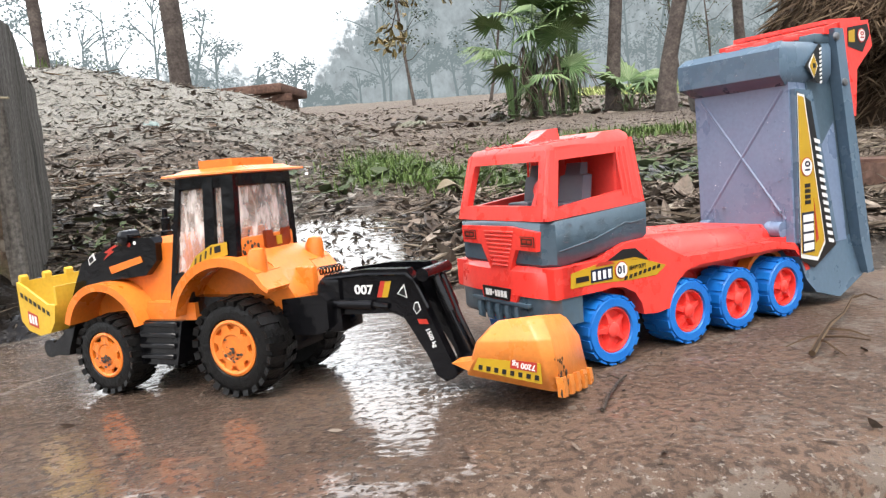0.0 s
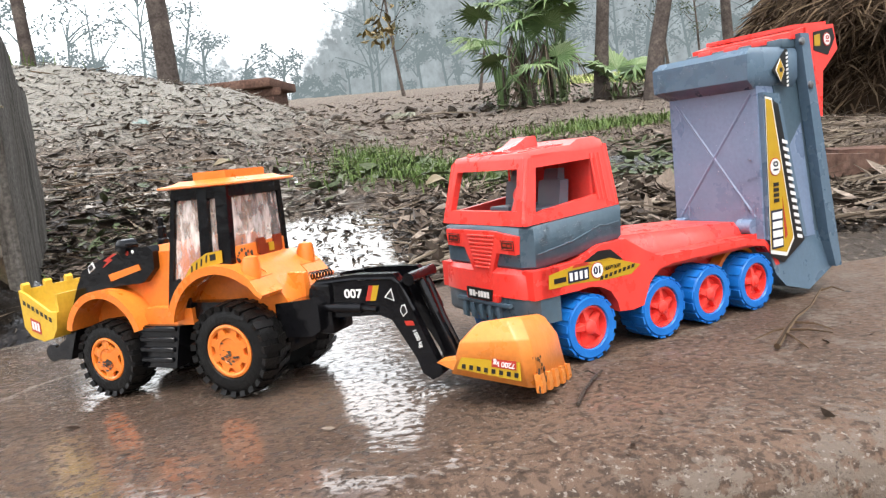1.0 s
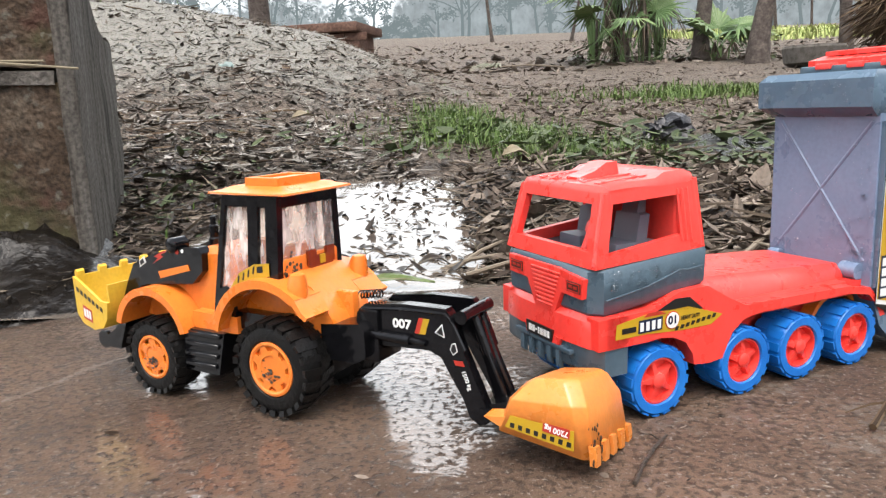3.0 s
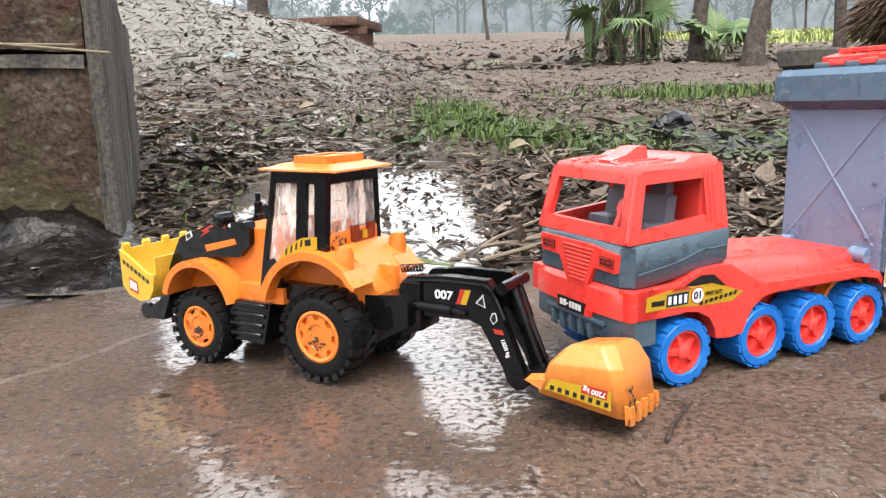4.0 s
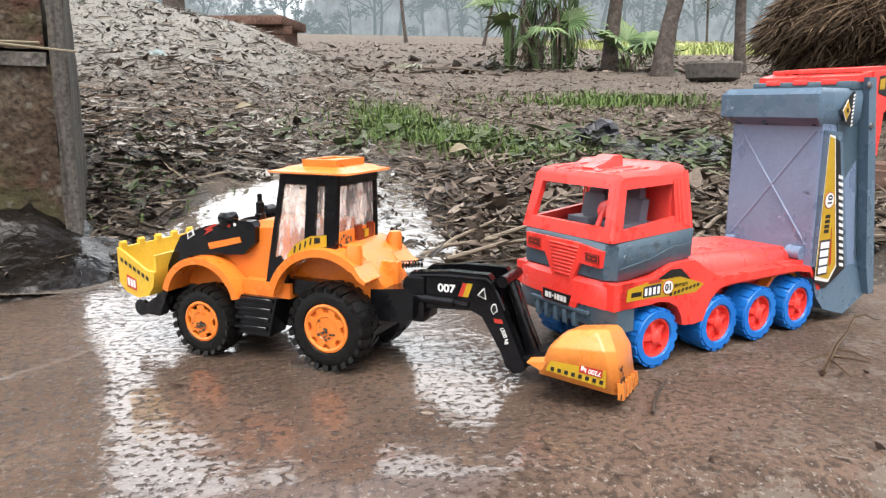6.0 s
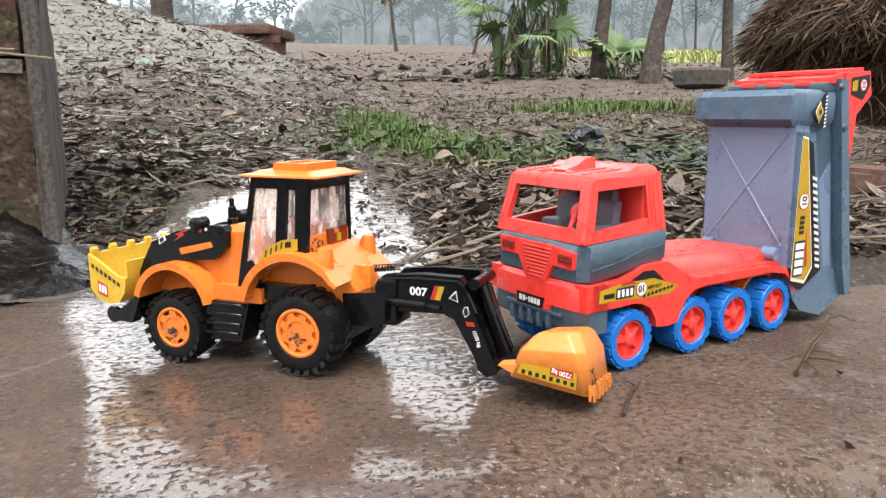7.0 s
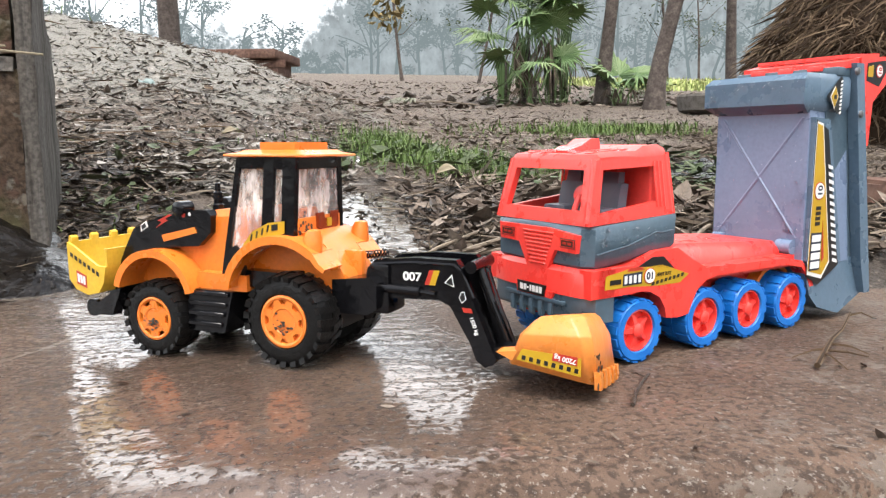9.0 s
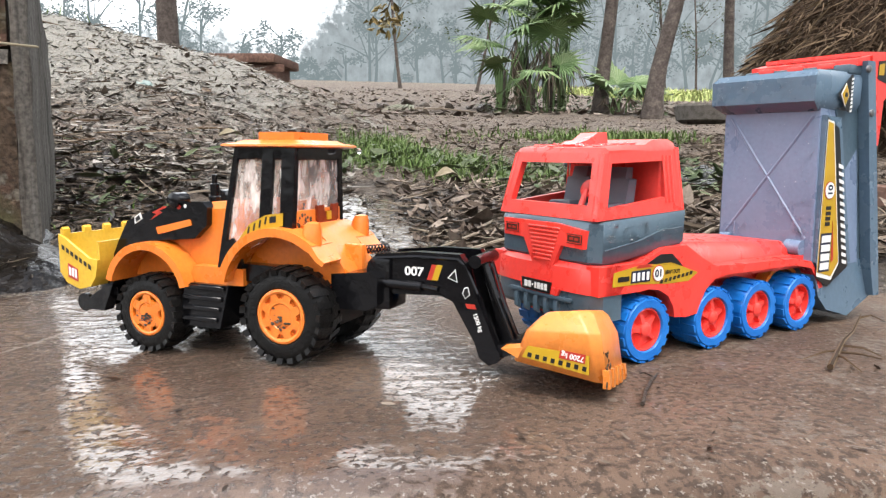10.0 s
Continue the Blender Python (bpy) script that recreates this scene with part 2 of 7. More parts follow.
def smeared_window(tint):
    """Clear plastic, tinted and smeared with dried drops."""
    m = bpy.data.materials.new("smeared_window")
    m.use_nodes = True
    n, l = m.node_tree.nodes, m.node_tree.links
    b, out = n["Principled BSDF"], n["Material Output"]
    b.inputs["Base Color"].default_value = (*tint, 1)
    b.inputs["Roughness"].default_value = 0.22
    clear = n.new("ShaderNodeBsdfTransparent")
    clear.inputs["Color"].default_value = (0.93, 0.88, 0.84, 1)
    co = n.new("ShaderNodeTexCoord")
    k = n.new("ShaderNodeTexNoise")
    k.inputs["Scale"].default_value, k.inputs["Detail"].default_value = 120.0, 4.0
    runs = n.new("ShaderNodeMapping")
    runs.inputs["Scale"].default_value = (1.0, 1.0, 0.35)
    l.new(co.outputs["Object"], runs.inputs["Vector"])
    l.new(runs.outputs["Vector"], k.inputs["Vector"])
    r = n.new("ShaderNodeMapRange")
    for key, v in zip(("From Min", "From Max", "To Min", "To Max"), (0.46, 0.72, 0.10, 0.62)):
        r.inputs[key].default_value = v
    l.new(k.outputs["Fac"], r.inputs["Value"])
    mix = n.new("ShaderNodeMixShader")
    l.new(r.outputs["Result"], mix.inputs[0])
    l.new(clear.outputs[0], mix.inputs[1])
    l.new(b.outputs[0], mix.inputs[2])
    l.new(mix.outputs[0], out.inputs["Surface"])
    return m


def distance_backdrop():
    """Hazy far woods under a white sky, haze and brightness put in as a glowing colour."""
    m = bpy.data.materials.new("painted_haze_distance")
    m.use_nodes = True
    n, l = m.node_tree.nodes, m.node_tree.links
    out = n["Material Output"]
    n.remove(n["Principled BSDF"])
    co = n.new("ShaderNodeTexCoord")
    sep = n.new("ShaderNodeSeparateXYZ")
    l.new(co.outputs["Object"], sep.inputs[0])

    def noise_node(scale, detail, stretch=1.0):
        mp = n.new("ShaderNodeMapping")
        mp.inputs["Scale"].default_value = (1, 1, stretch)
        l.new(co.outputs["Object"], mp.inputs["Vector"])
        k = n.new("ShaderNodeTexNoise")
        k.inputs["Scale"].default_value, k.inputs["Detail"].default_value, k.inputs["Roughness"].default_value = scale, detail, 0.65
        l.new(mp.outputs["Vector"], k.inputs["Vector"])
        return k.outputs["Fac"]

    def math_node(kind, p, q):
        k = n.new("ShaderNodeMath")
        k.operation = kind
        for slot, v in enumerate((p, q)):
            if isinstance(v, float):
                k.inputs[slot].default_value = v
            else:
                l.new(v, k.inputs[slot])
        return k.outputs[0]

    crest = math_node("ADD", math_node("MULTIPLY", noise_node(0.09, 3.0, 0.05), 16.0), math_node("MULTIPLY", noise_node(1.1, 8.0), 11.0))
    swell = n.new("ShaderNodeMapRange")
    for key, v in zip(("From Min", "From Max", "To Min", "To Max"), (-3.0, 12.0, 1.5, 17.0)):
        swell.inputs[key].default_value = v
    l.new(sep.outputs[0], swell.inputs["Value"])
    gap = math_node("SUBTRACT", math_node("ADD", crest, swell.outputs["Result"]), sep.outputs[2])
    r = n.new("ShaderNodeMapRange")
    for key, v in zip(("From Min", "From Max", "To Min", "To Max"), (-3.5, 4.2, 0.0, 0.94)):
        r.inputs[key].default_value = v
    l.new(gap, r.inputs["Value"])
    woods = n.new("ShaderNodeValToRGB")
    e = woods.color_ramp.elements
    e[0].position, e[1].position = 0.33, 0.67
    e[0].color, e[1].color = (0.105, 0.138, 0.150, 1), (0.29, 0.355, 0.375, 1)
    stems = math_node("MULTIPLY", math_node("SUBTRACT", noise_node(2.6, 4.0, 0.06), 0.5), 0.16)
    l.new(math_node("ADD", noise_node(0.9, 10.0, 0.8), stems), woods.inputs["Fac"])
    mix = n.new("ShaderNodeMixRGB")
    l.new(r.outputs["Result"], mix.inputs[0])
    # sky glow set far above white to brighten reflections in slab and puddle
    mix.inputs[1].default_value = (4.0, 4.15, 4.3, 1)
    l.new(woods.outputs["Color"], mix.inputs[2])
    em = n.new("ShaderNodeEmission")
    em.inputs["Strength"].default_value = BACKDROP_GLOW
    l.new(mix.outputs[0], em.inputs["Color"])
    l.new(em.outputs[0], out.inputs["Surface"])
    return m


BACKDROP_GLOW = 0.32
M_SLAB = wet_concrete()
M_WATER = water_surface()
M_EARTH = earth_surface()
M_ORANGE = material("orange_plastic", [(1.32, 0.325, 0.034), (1.42, 0.375, 0.050)], 0.34, 30.0, bump=0.05, bump_scale=120.0, gloss_var=0.1, fine=(300.0, 0.08), trans=0.15)
M_SCOOP = material("pale_orange_plastic", [(1.26, 0.405, 0.070), (1.34, 0.450, 0.088)], 0.34, 30.0, bump=0.05, bump_scale=120.0, gloss_var=0.1, fine=(300.0, 0.08), trans=0.15)
M_YELLOW = material("yellow_plastic", [(1.10, 0.68, 0.05), (1.20, 0.78, 0.08)], 0.36, 35.0, bump=0.05, bump_scale=140.0, gloss_var=0.08, fine=(300.0, 0.08), trans=0.15)
M_BLACK = material("black_plastic", [(0.004, 0.004, 0.005), (0.009, 0.009, 0.011)], 0.13, 60.0, bump=0.09, bump_scale=70.0, gloss_var=0.08, spec=0.32)
M_TYRE = material("black_rubber", [(0.005, 0.005, 0.005), (0.013, 0.012, 0.011)], 0.42, 70.0, bump=0.2, bump_scale=300.0, spec=0.22)
M_RED = material("red_plastic", [(1.45, 0.085, 0.065), (1.55, 0.115, 0.09)], 0.32, 26.0, bump=0.04, bump_scale=120.0, gloss_var=0.1, fine=(260.0, 0.06), trans=0.15)
M_GREY = material("slate_plastic", [(0.095, 0.160, 0.215), (0.125, 0.200, 0.260)], 0.36, 24.0, bump=0.05, bump_scale=120.0, gloss_var=0.1, fine=(260.0, 0.08))
# one bed plastic: lit floor, shaded cap and sides put in as two colours
M_BED = material("bed_plastic_lit", [(0.285, 0.385, 0.575), (0.330, 0.440, 0.640)], 0.33, 16.0, bump=0.04, bump_scale=90.0, gloss_var=0.1, fine=(260.0, 0.06))
M_BED_SHADED = material("bed_plastic_shaded", [(0.150, 0.245, 0.345), (0.185, 0.290, 0.400)], 0.30, 16.0, bump=0.04, bump_scale=90.0, gloss_var=0.1, fine=(260.0, 0.06))
M_BLUE = material("blue_plastic", [(0.010, 0.23, 0.86), (0.018, 0.31, 1.00)], 0.38, 40.0, bump=0.08, bump_scale=160.0, gloss_var=0.1)
M_INNER = material("dull_slate_plastic", [(0.19, 0.21, 0.27), (0.25, 0.27, 0.33)], 0.5, 40.0)
M_WINDOW = smeared_window((0.86, 0.80, 0.76))
M_LENS_AND_SHADE = material("amber_lens_and_dish_shade", [(0.28, 0.035, 0.012), (0.42, 0.07, 0.02)], 0.15, 60.0)
M_STICK_Y = material("yellow_sticker", [(0.82, 0.48, 0.02), (0.88, 0.56, 0.03)], 0.28, 60.0)
M_STICK_K = material("black_sticker", [(0.012, 0.012, 0.012), (0.02, 0.02, 0.02)], 0.3, 60.0)
M_STICK_W = material("white_sticker", [(0.74, 0.74, 0.72), (0.82, 0.82, 0.80)], 0.3, 60.0, wet=0.8)
M_STICK_R = material("red_sticker", [(0.72, 0.05, 0.03), (0.80, 0.07, 0.04)], 0.3, 60.0)
M_STICK_N = material("blue_black_print", [(0.01, 0.02, 0.06), (0.015, 0.03, 0.09)], 0.3, 60.0)
M_MUD = material("mud", [(0.04, 0.028, 0.018), (0.09, 0.062, 0.04)], 0.6, 120.0, bump=0.5, bump_scale=300.0)
M_STEEL = material("screw_steel", [(0.42, 0.42, 0.43), (0.55, 0.55, 0.56)], 0.3, 80.0, metal=0.9)
M_POST = material("weathered_wood", [(0.040, 0.034, 0.028), (0.20, 0.180, 0.155), (0.27, 0.25, 0.22), (0.40, 0.375, 0.335)], 0.85, 46.0, 12.0, 1.0, 90.0, fine=(170.0, 0.45), spec=0.15, wet=0.32, stretch=0.05)
M_PIER = pier_surface()
M_PIER_TOP = material("weathered_mortar", [(0.17, 0.15, 0.13), (0.30, 0.275, 0.24), (0.36, 0.33, 0.30)], 0.8, 14.0, 8.0, 0.8, 70.0, fine=(150.0, 0.35), spec=0.15, wet=0.30)
M_BRICK = material("old_brick", [(0.145, 0.080, 0.062), (0.20, 0.115, 0.085), (0.25, 0.155, 0.12)], 0.85, 7.0, 8.0, 0.6, 30.0, fine=(60.0, 0.3), spec=0.15)
M_LITTER = material("dry_litter", [(0.040, 0.029, 0.022), (0.105, 0.079, 0.061), (0.200, 0.160, 0.128), (0.37, 0.315, 0.26)], 0.75, 9.0, island=0.9, fine=(120.0, 0.25), spec=0.15, wet=0.62)
M_DARKLITTER = material("wet_litter", [(0.016, 0.012, 0.009), (0.045, 0.032, 0.022), (0.11, 0.078, 0.054)], 0.4, 9.0, island=0.8, spec=0.2)
M_STRAW = material("straw", [(0.10, 0.074, 0.052), (0.21, 0.165, 0.120), (0.38, 0.320, 0.245)], 0.7, 8.0, island=0.9, spec=0.15, wet=0.48)
M_MOUND = material("grey_litter", [(0.105, 0.097, 0.084), (0.170, 0.155, 0.135), (0.25, 0.235, 0.21), (0.40, 0.38, 0.35)], 0.8, 9.0, island=0.9, fine=(120.0, 0.25), spec=0.15, wet=0.85)
M_STACK = material("old_straw", [(0.050, 0.030, 0.017), (0.15, 0.095, 0.055), (0.33, 0.235, 0.145)], 0.75, 6.0, island=0.9, spec=0.15, wet=0.38)
M_WETMUD = material("wet_black_mud", [(0.010, 0.009, 0.008), (0.030, 0.025, 0.021), (0.055, 0.046, 0.038)], 0.22, 14.0, 8.0, 0.9, 45.0, gloss_var=0.15, spec=0.22, wet=0.2)
M_PALESTRAW = material("pale_straw", [(0.46, 0.38, 0.24), (0.60, 0.52, 0.36)], 0.6, 30.0, wet=0.30, spec=0.2)
M_GRASS = material("grass", [(0.085, 0.155, 0.035), (0.16, 0.26, 0.065), (0.28, 0.37, 0.13)], 0.55, 12.0, island=0.7, spec=0.15)
M_CROP = material("flowering_crop", [(0.20, 0.27, 0.08), (0.30, 0.35, 0.12), (0.38, 0.40, 0.17)], 0.6, 2.0, island=0.7, spec=0.15, wet=1.0)
M_SCRAP = material("turquoise_plastic", [(0.20, 0.29, 0.28), (0.28, 0.37, 0.35)], 0.4, 20.0, wet=0.6)
M_OLDFROND = material("withered_frond", [(0.10, 0.11, 0.075), (0.20, 0.20, 0.15)], 0.6, 9.0, spec=0.2, wet=0.9)
M_WEED = material("weed_leaf", [(0.055, 0.085, 0.035), (0.11, 0.15, 0.065), (0.18, 0.21, 0.11)], 0.5, 12.0, island=0.7, spec=0.15)
M_LEAF = material("fresh_leaf", [(0.12, 0.20, 0.035), (0.20, 0.29, 0.06), (0.27, 0.33, 0.10)], 0.32, 40.0, bump=0.3, bump_scale=120.0, spec=0.3, wet=0.32)
M_PALM = material("palm_leaf", [(0.075, 0.140, 0.050), (0.14, 0.23, 0.085), (0.25, 0.33, 0.15)], 0.42, 3.0, island=0.6, spec=0.25, wet=0.68)
M_BARK = material("bark", [(0.075, 0.060, 0.052), (0.14, 0.115, 0.10), (0.21, 0.175, 0.15)], 0.85, 9.0, 8.0, 0.8, 25.0, fine=(40.0, 0.3), spec=0.15)
M_CROWN = material("tree_leaf", [(0.055, 0.085, 0.045), (0.10, 0.135, 0.07), (0.16, 0.18, 0.10)], 0.55, 2.0, island=0.7, spec=0.15)
M_YLEAF = material("yellowing_leaf", [(0.16, 0.13, 0.04), (0.27, 0.21, 0.06), (0.34, 0.24, 0.08)], 0.5, 3.0, island=0.8)
M_PLASTICBAG = material("black_bag", [(0.012, 0.012, 0.016), (0.03, 0.03, 0.04)], 0.3, 20.0, bump=0.5, bump_scale=60.0)
M_DISTANCE = distance_backdrop()
# far trees glow in one pale blue-grey that paints in the haze
M_PAINTED_HAZE = bpy.data.materials.new("painted_haze_tree")
M_PAINTED_HAZE.use_nodes = True
haze_nodes = M_PAINTED_HAZE.node_tree.nodes
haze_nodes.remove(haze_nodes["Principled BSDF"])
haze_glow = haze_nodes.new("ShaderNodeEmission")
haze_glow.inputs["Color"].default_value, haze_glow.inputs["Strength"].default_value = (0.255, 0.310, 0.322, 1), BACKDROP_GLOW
M_PAINTED_HAZE.node_tree.links.new(haze_glow.outputs[0], haze_nodes["Material Output"].inputs["Surface"])
M_DROP = bpy.data.materials.new("water_drop")
M_DROP.use_nodes = True
M_DROP.node_tree.nodes["Principled BSDF"].inputs["Base Color"].default_value = (0.95, 0.96, 0.97, 1)
M_DROP.node_tree.nodes["Principled BSDF"].inputs["Roughness"].default_value = 0.05
M_DROP.node_tree.nodes["Principled BSDF"].inputs["Transmission Weight"].default_value = 1.0
M_DROP.node_tree.nodes["Principled BSDF"].inputs["IOR"].default_value = 1.33


# ---- shaping helpers ----
def to_mesh(name, bm, mat, bevel=0.0, seg=2, smooth=40):
    if bevel:
        edges = [e for e in bm.edges if len(e.link_faces) == 2 and e.calc_face_angle(0) > radians(28)]
        bmesh.ops.bevel(bm, geom=edges, offset=bevel, segments=seg, profile=0.6, affect="EDGES", clamp_overlap=True)
    bmesh.ops.recalc_face_normals(bm, faces=bm.faces)
    me = bpy.data.meshes.new(name)
    bm.to_mesh(me)
    bm.free()
    for p in me.polygons:
        p.use_smooth = True
    me.set_sharp_from_angle(angle=radians(smooth))
    me.materials.append(mat)
    return me


def thing(name, label, category, m=None, group="", kind=""):
    ob = new(name)
    if m is not None:
        ob.matrix_world = m
    return tagged(ob, label, category, group, kind)


def part(name, bm, mat, parent, label="", bevel=0.0, seg=2, smooth=40, kind=""):
    ob = new(name, to_mesh(name, bm, mat, bevel, seg, smooth))
    ob.parent = parent
    return tagged(ob, label, kind=kind)


def single(name, bm, mat, label, category, bevel=0.0, seg=2, smooth=40, kind="", group="", m=None):
    ob = new(name, to_mesh(name, bm, mat, bevel, seg, smooth))
    if m is not None:
        ob.matrix_world = m
    return tagged(ob, label, category, group, kind)


def box(lo, hi, bm=None):
    bm = bm or bmesh.new()
    m = Matrix.Translation([(a + b) / 2 for a, b in zip(lo, hi)]) @ Matrix.Diagonal([b - a for a, b in zip(lo, hi)] + [1])
    bmesh.ops.create_cube(bm, size=1, matrix=m)
    return bm


def loft(rings, bm=None, caps=True):
    """A skin over rings of equally many points."""
    bm = bm or bmesh.new()
    vs = [[bm.verts.new(p) for p in r] for r in rings]
    k = len(rings[0])
    for a, b in zip(vs, vs[1:]):
        for i in range(k):
            bm.faces.new((a[i], a[(i + 1) % k], b[(i + 1) % k], b[i]))
    if caps:
        bm.faces.new(vs[0][::-1])
        bm.faces.new(vs[-1])
    return bm


def prism(pts, a, b, axis="y", bm=None, inset=0.0):
    """A flat outline pushed from a to b along an axis; inset shrinks the far end towards the middle."""
    cx, cy = sum(p[0] for p in pts) / len(pts), sum(p[1] for p in pts) / len(pts)
    rings = []
    for c, s in ((a, 1.0), (b, 1.0 - inset)):
        ring = []
        for p, q in pts:
            p, q = cx + (p - cx) * s, cy + (q - cy) * s
            ring.append({"x": (c, p, q), "y": (p, c, q), "z": (p, q, c)}[axis])
        rings.append(ring)
    return loft(rings, bm)


def tube(pts, r, bm=None, n=8, taper=1.0):
    bm = bm or bmesh.new()
    pts = [Vector(p) for p in pts]
    rings = []
    for i, p in enumerate(pts):
        d = (pts[min(i + 1, len(pts) - 1)] - pts[max(i - 1, 0)]).normalized()
        side = d.cross(Vector((0.31, 0.17, 0.93))).normalized()
        up = side.cross(d)
        k = r * (1 + (taper - 1) * i / max(1, len(pts) - 1))
        rings.append([p + (side * math.cos(2 * math.pi * j / n) + up * math.sin(2 * math.pi * j / n)) * k for j in range(n)])
    return loft(rings, bm)


def lathe(profile, centre, n=32, bm=None):
    """Turned about an axis along y: profile of (radius, y)."""
    bm = bm or bmesh.new()
    cx, cz = centre
    rings = [[(cx + r * math.cos(2 * math.pi * j / n), y, cz + r * math.sin(2 * math.pi * j / n)) for j in range(n)] for r, y in profile]
    return loft(rings, bm)


def ball(c, r, bm=None, squash=(1, 1, 1), u=10, v=6):
    bm = bm or bmesh.new()
    bmesh.ops.create_uvsphere(bm, u_segments=u, v_segments=v, radius=r, matrix=Matrix.Translation(c) @ Matrix.Diagonal((*squash, 1)))
    return bm


def arch(cx, cz, r0, r1, a0, a1, y0, y1, n=14, bm=None):
    """A curved mudguard between two radii, over the angles a0 to a1 in degrees."""
    rings = []
    for i in range(n + 1):
        a = radians(a0 + (a1 - a0) * i / n)
        c, s = math.cos(a), math.sin(a)
        rings.append([(cx + r0 * c, y0, cz + r0 * s), (cx + r1 * c, y0, cz + r1 * s), (cx + r1 * c, y1, cz + r1 * s), (cx + r0 * c, y1, cz + r0 * s)])
    return loft(rings, bm)


def beam_panel(outer, inner, push, bm=None):
    """A panel with an opening: outer and inner outlines with equally many points, pushed by a vector for its thickness."""
    bm = bm or bmesh.new()
    push = Vector(push)
    k = len(outer)
    o0, i0 = [bm.verts.new(p) for p in outer], [bm.verts.new(p) for p in inner]
    o1, i1 = [bm.verts.new(Vector(p) + push) for p in outer], [bm.verts.new(Vector(p) + push) for p in inner]
    for j in range(k):
        q = (j + 1) % k
        bm.faces.new((o0[j], o0[q], i0[q], i0[j]))
        bm.faces.new((o1[j], i1[j], i1[q], o1[q]))
        bm.faces.new((o0[j], o1[j], o1[q], o0[q]))
        bm.faces.new((i0[j], i0[q], i1[q], i1[j]))
    return bm


def lettering(text, size, m, mat, parent, bold=0.0, width=None):
    """Raised print: reads along the local x of m, upright along its y."""
    cu = bpy.data.curves.new("print", "FONT")
    cu.body, cu.size, cu.align_x, cu.align_y, cu.extrude, cu.offset = text, size, "CENTER", "CENTER", 0.0001, bold
    tmp = bpy.data.objects.new("print", cu)
    scene.collection.objects.link(tmp)
    me = bpy.data.meshes.new_from_object(tmp.evaluated_get(bpy.context.evaluated_depsgraph_get()))
    bpy.data.objects.remove(tmp)
    if width:
        xs = [v.co.x for v in me.vertices]
        k = width / (max(xs) - min(xs))
        for v in me.vertices:
            v.co.x *= k
    me.transform(m)
    me.materials.clear()
    me.materials.append(mat)
    ob = new("lettering", me)
    ob.parent = parent
    return tagged(ob, 'printed "%s"' % text)


def axes(origin, x, y):
    """A pose from an origin and the directions of its x and y."""
    x, y = Vector(x).normalized(), Vector(y).normalized()
    z = x.cross(y).normalized()
    y = z.cross(x)
    m = Matrix((x, y, z)).transposed().to_4x4()
    return Matrix.Translation(origin) @ m


def decal(pts, m, mat, parent, name="sticker", lift=0.0003, label=""):
    """A thin printed shape on the plane of m."""
    bm = bmesh.new()
    rings = [[m @ Vector((p, q, z)) for p, q in pts] for z in (0.0, lift)]
    loft(rings, bm)
    return part(name, bm, mat, parent, label)


def circle(r, n=20, cx=0.0, cy=0.0):
    return [(cx + r * math.cos(2 * math.pi * i / n), cy + r * math.sin(2 * math.pi * i / n)) for i in range(n)]


# ---- the ground: slab, earth, mound, puddle ----
def smooth(a, b, x):
    t = min(1.0, max(0.0, (x - a) / (b - a)))
    return t * t * (3 - 2 * t)


def fbm(x, y, s, k=4):
    return noise.fractal(Vector((x * s, y * s, 3.7)), 1.0, 2.0, k)


def slab_top(x, y):
    z = -0.0055 * smooth(0.0, -0.10, x) * smooth(-0.34, -0.22, x)
    return z + 0.0010 * fbm(x, y, 6.0)


def slab_front(x):
    return 0.375 - 0.05 * smooth(0.0, -0.7, x) + 0.010 * fbm(x, 0.0, 9.0) + 0.02 * smooth(0.3, 0.6, x)


def slab_back(x):
    return 1.02 - 0.16 * smooth(-0.15, -0.5, x) - 0.16 * smooth(0.25, 0.75, x) + 0.012 * fbm(x, 5.0, 7.0)


def ground_z(x, y):
    """Height of the earth: a gentle rise, a spoil mound, a wet hollow behind the slab."""
    far = min(y, 60.0)
    z = 0.080 * (far - 1.0) if far > 1.0 else -0.05 * smooth(1.0, 0.85, y)
    z += 0.024 * max(0.0, far - 11.0)
    z -= 0.06 * smooth(0.42, 0.30, y)
    mound = 0.66 * math.exp(-((x + 1.9) / 1.25) ** 2 - ((y - 4.6) / 1.55) ** 2)
    mound += 0.10 * math.exp(-((x + 0.75) / 0.55) ** 2 - ((y - 2.5) / 0.9) ** 2)
    mound += 0.20 * math.exp(-((x + 0.55) / 0.7) ** 2 - ((y - 4.9) / 1.3) ** 2)
    z += mound
    # the hollow that holds the puddle
    px = -0.055 + 0.02 * (y - 1.4)
    z -= 0.052 * math.exp(-((x - px) / 0.235) ** 4 - ((y - 1.42) / 0.52) ** 4)
    z += 0.030 * math.exp(-((x - 0.75) / 0.38) ** 2 - ((y - 1.35) / 0.4) ** 2)
    rough = smooth(0.8, 1.4, y) if y > 0.5 else 0.6
    near = math.exp(-max(0.0, y - 2.0) / 6.0)
    z += rough * (0.024 * fbm(x, y, 2.2) + 0.016 * smooth(1.5, 2.4, y) * math.exp(-max(0.0, y - 4.0) / 3.0) * fbm(x, y, 5.0) + 0.012 * near * fbm(x, y, 9.0) + 0.05 * smooth(3.0, 7.0, y) * fbm(x, y, 0.6))
    return z


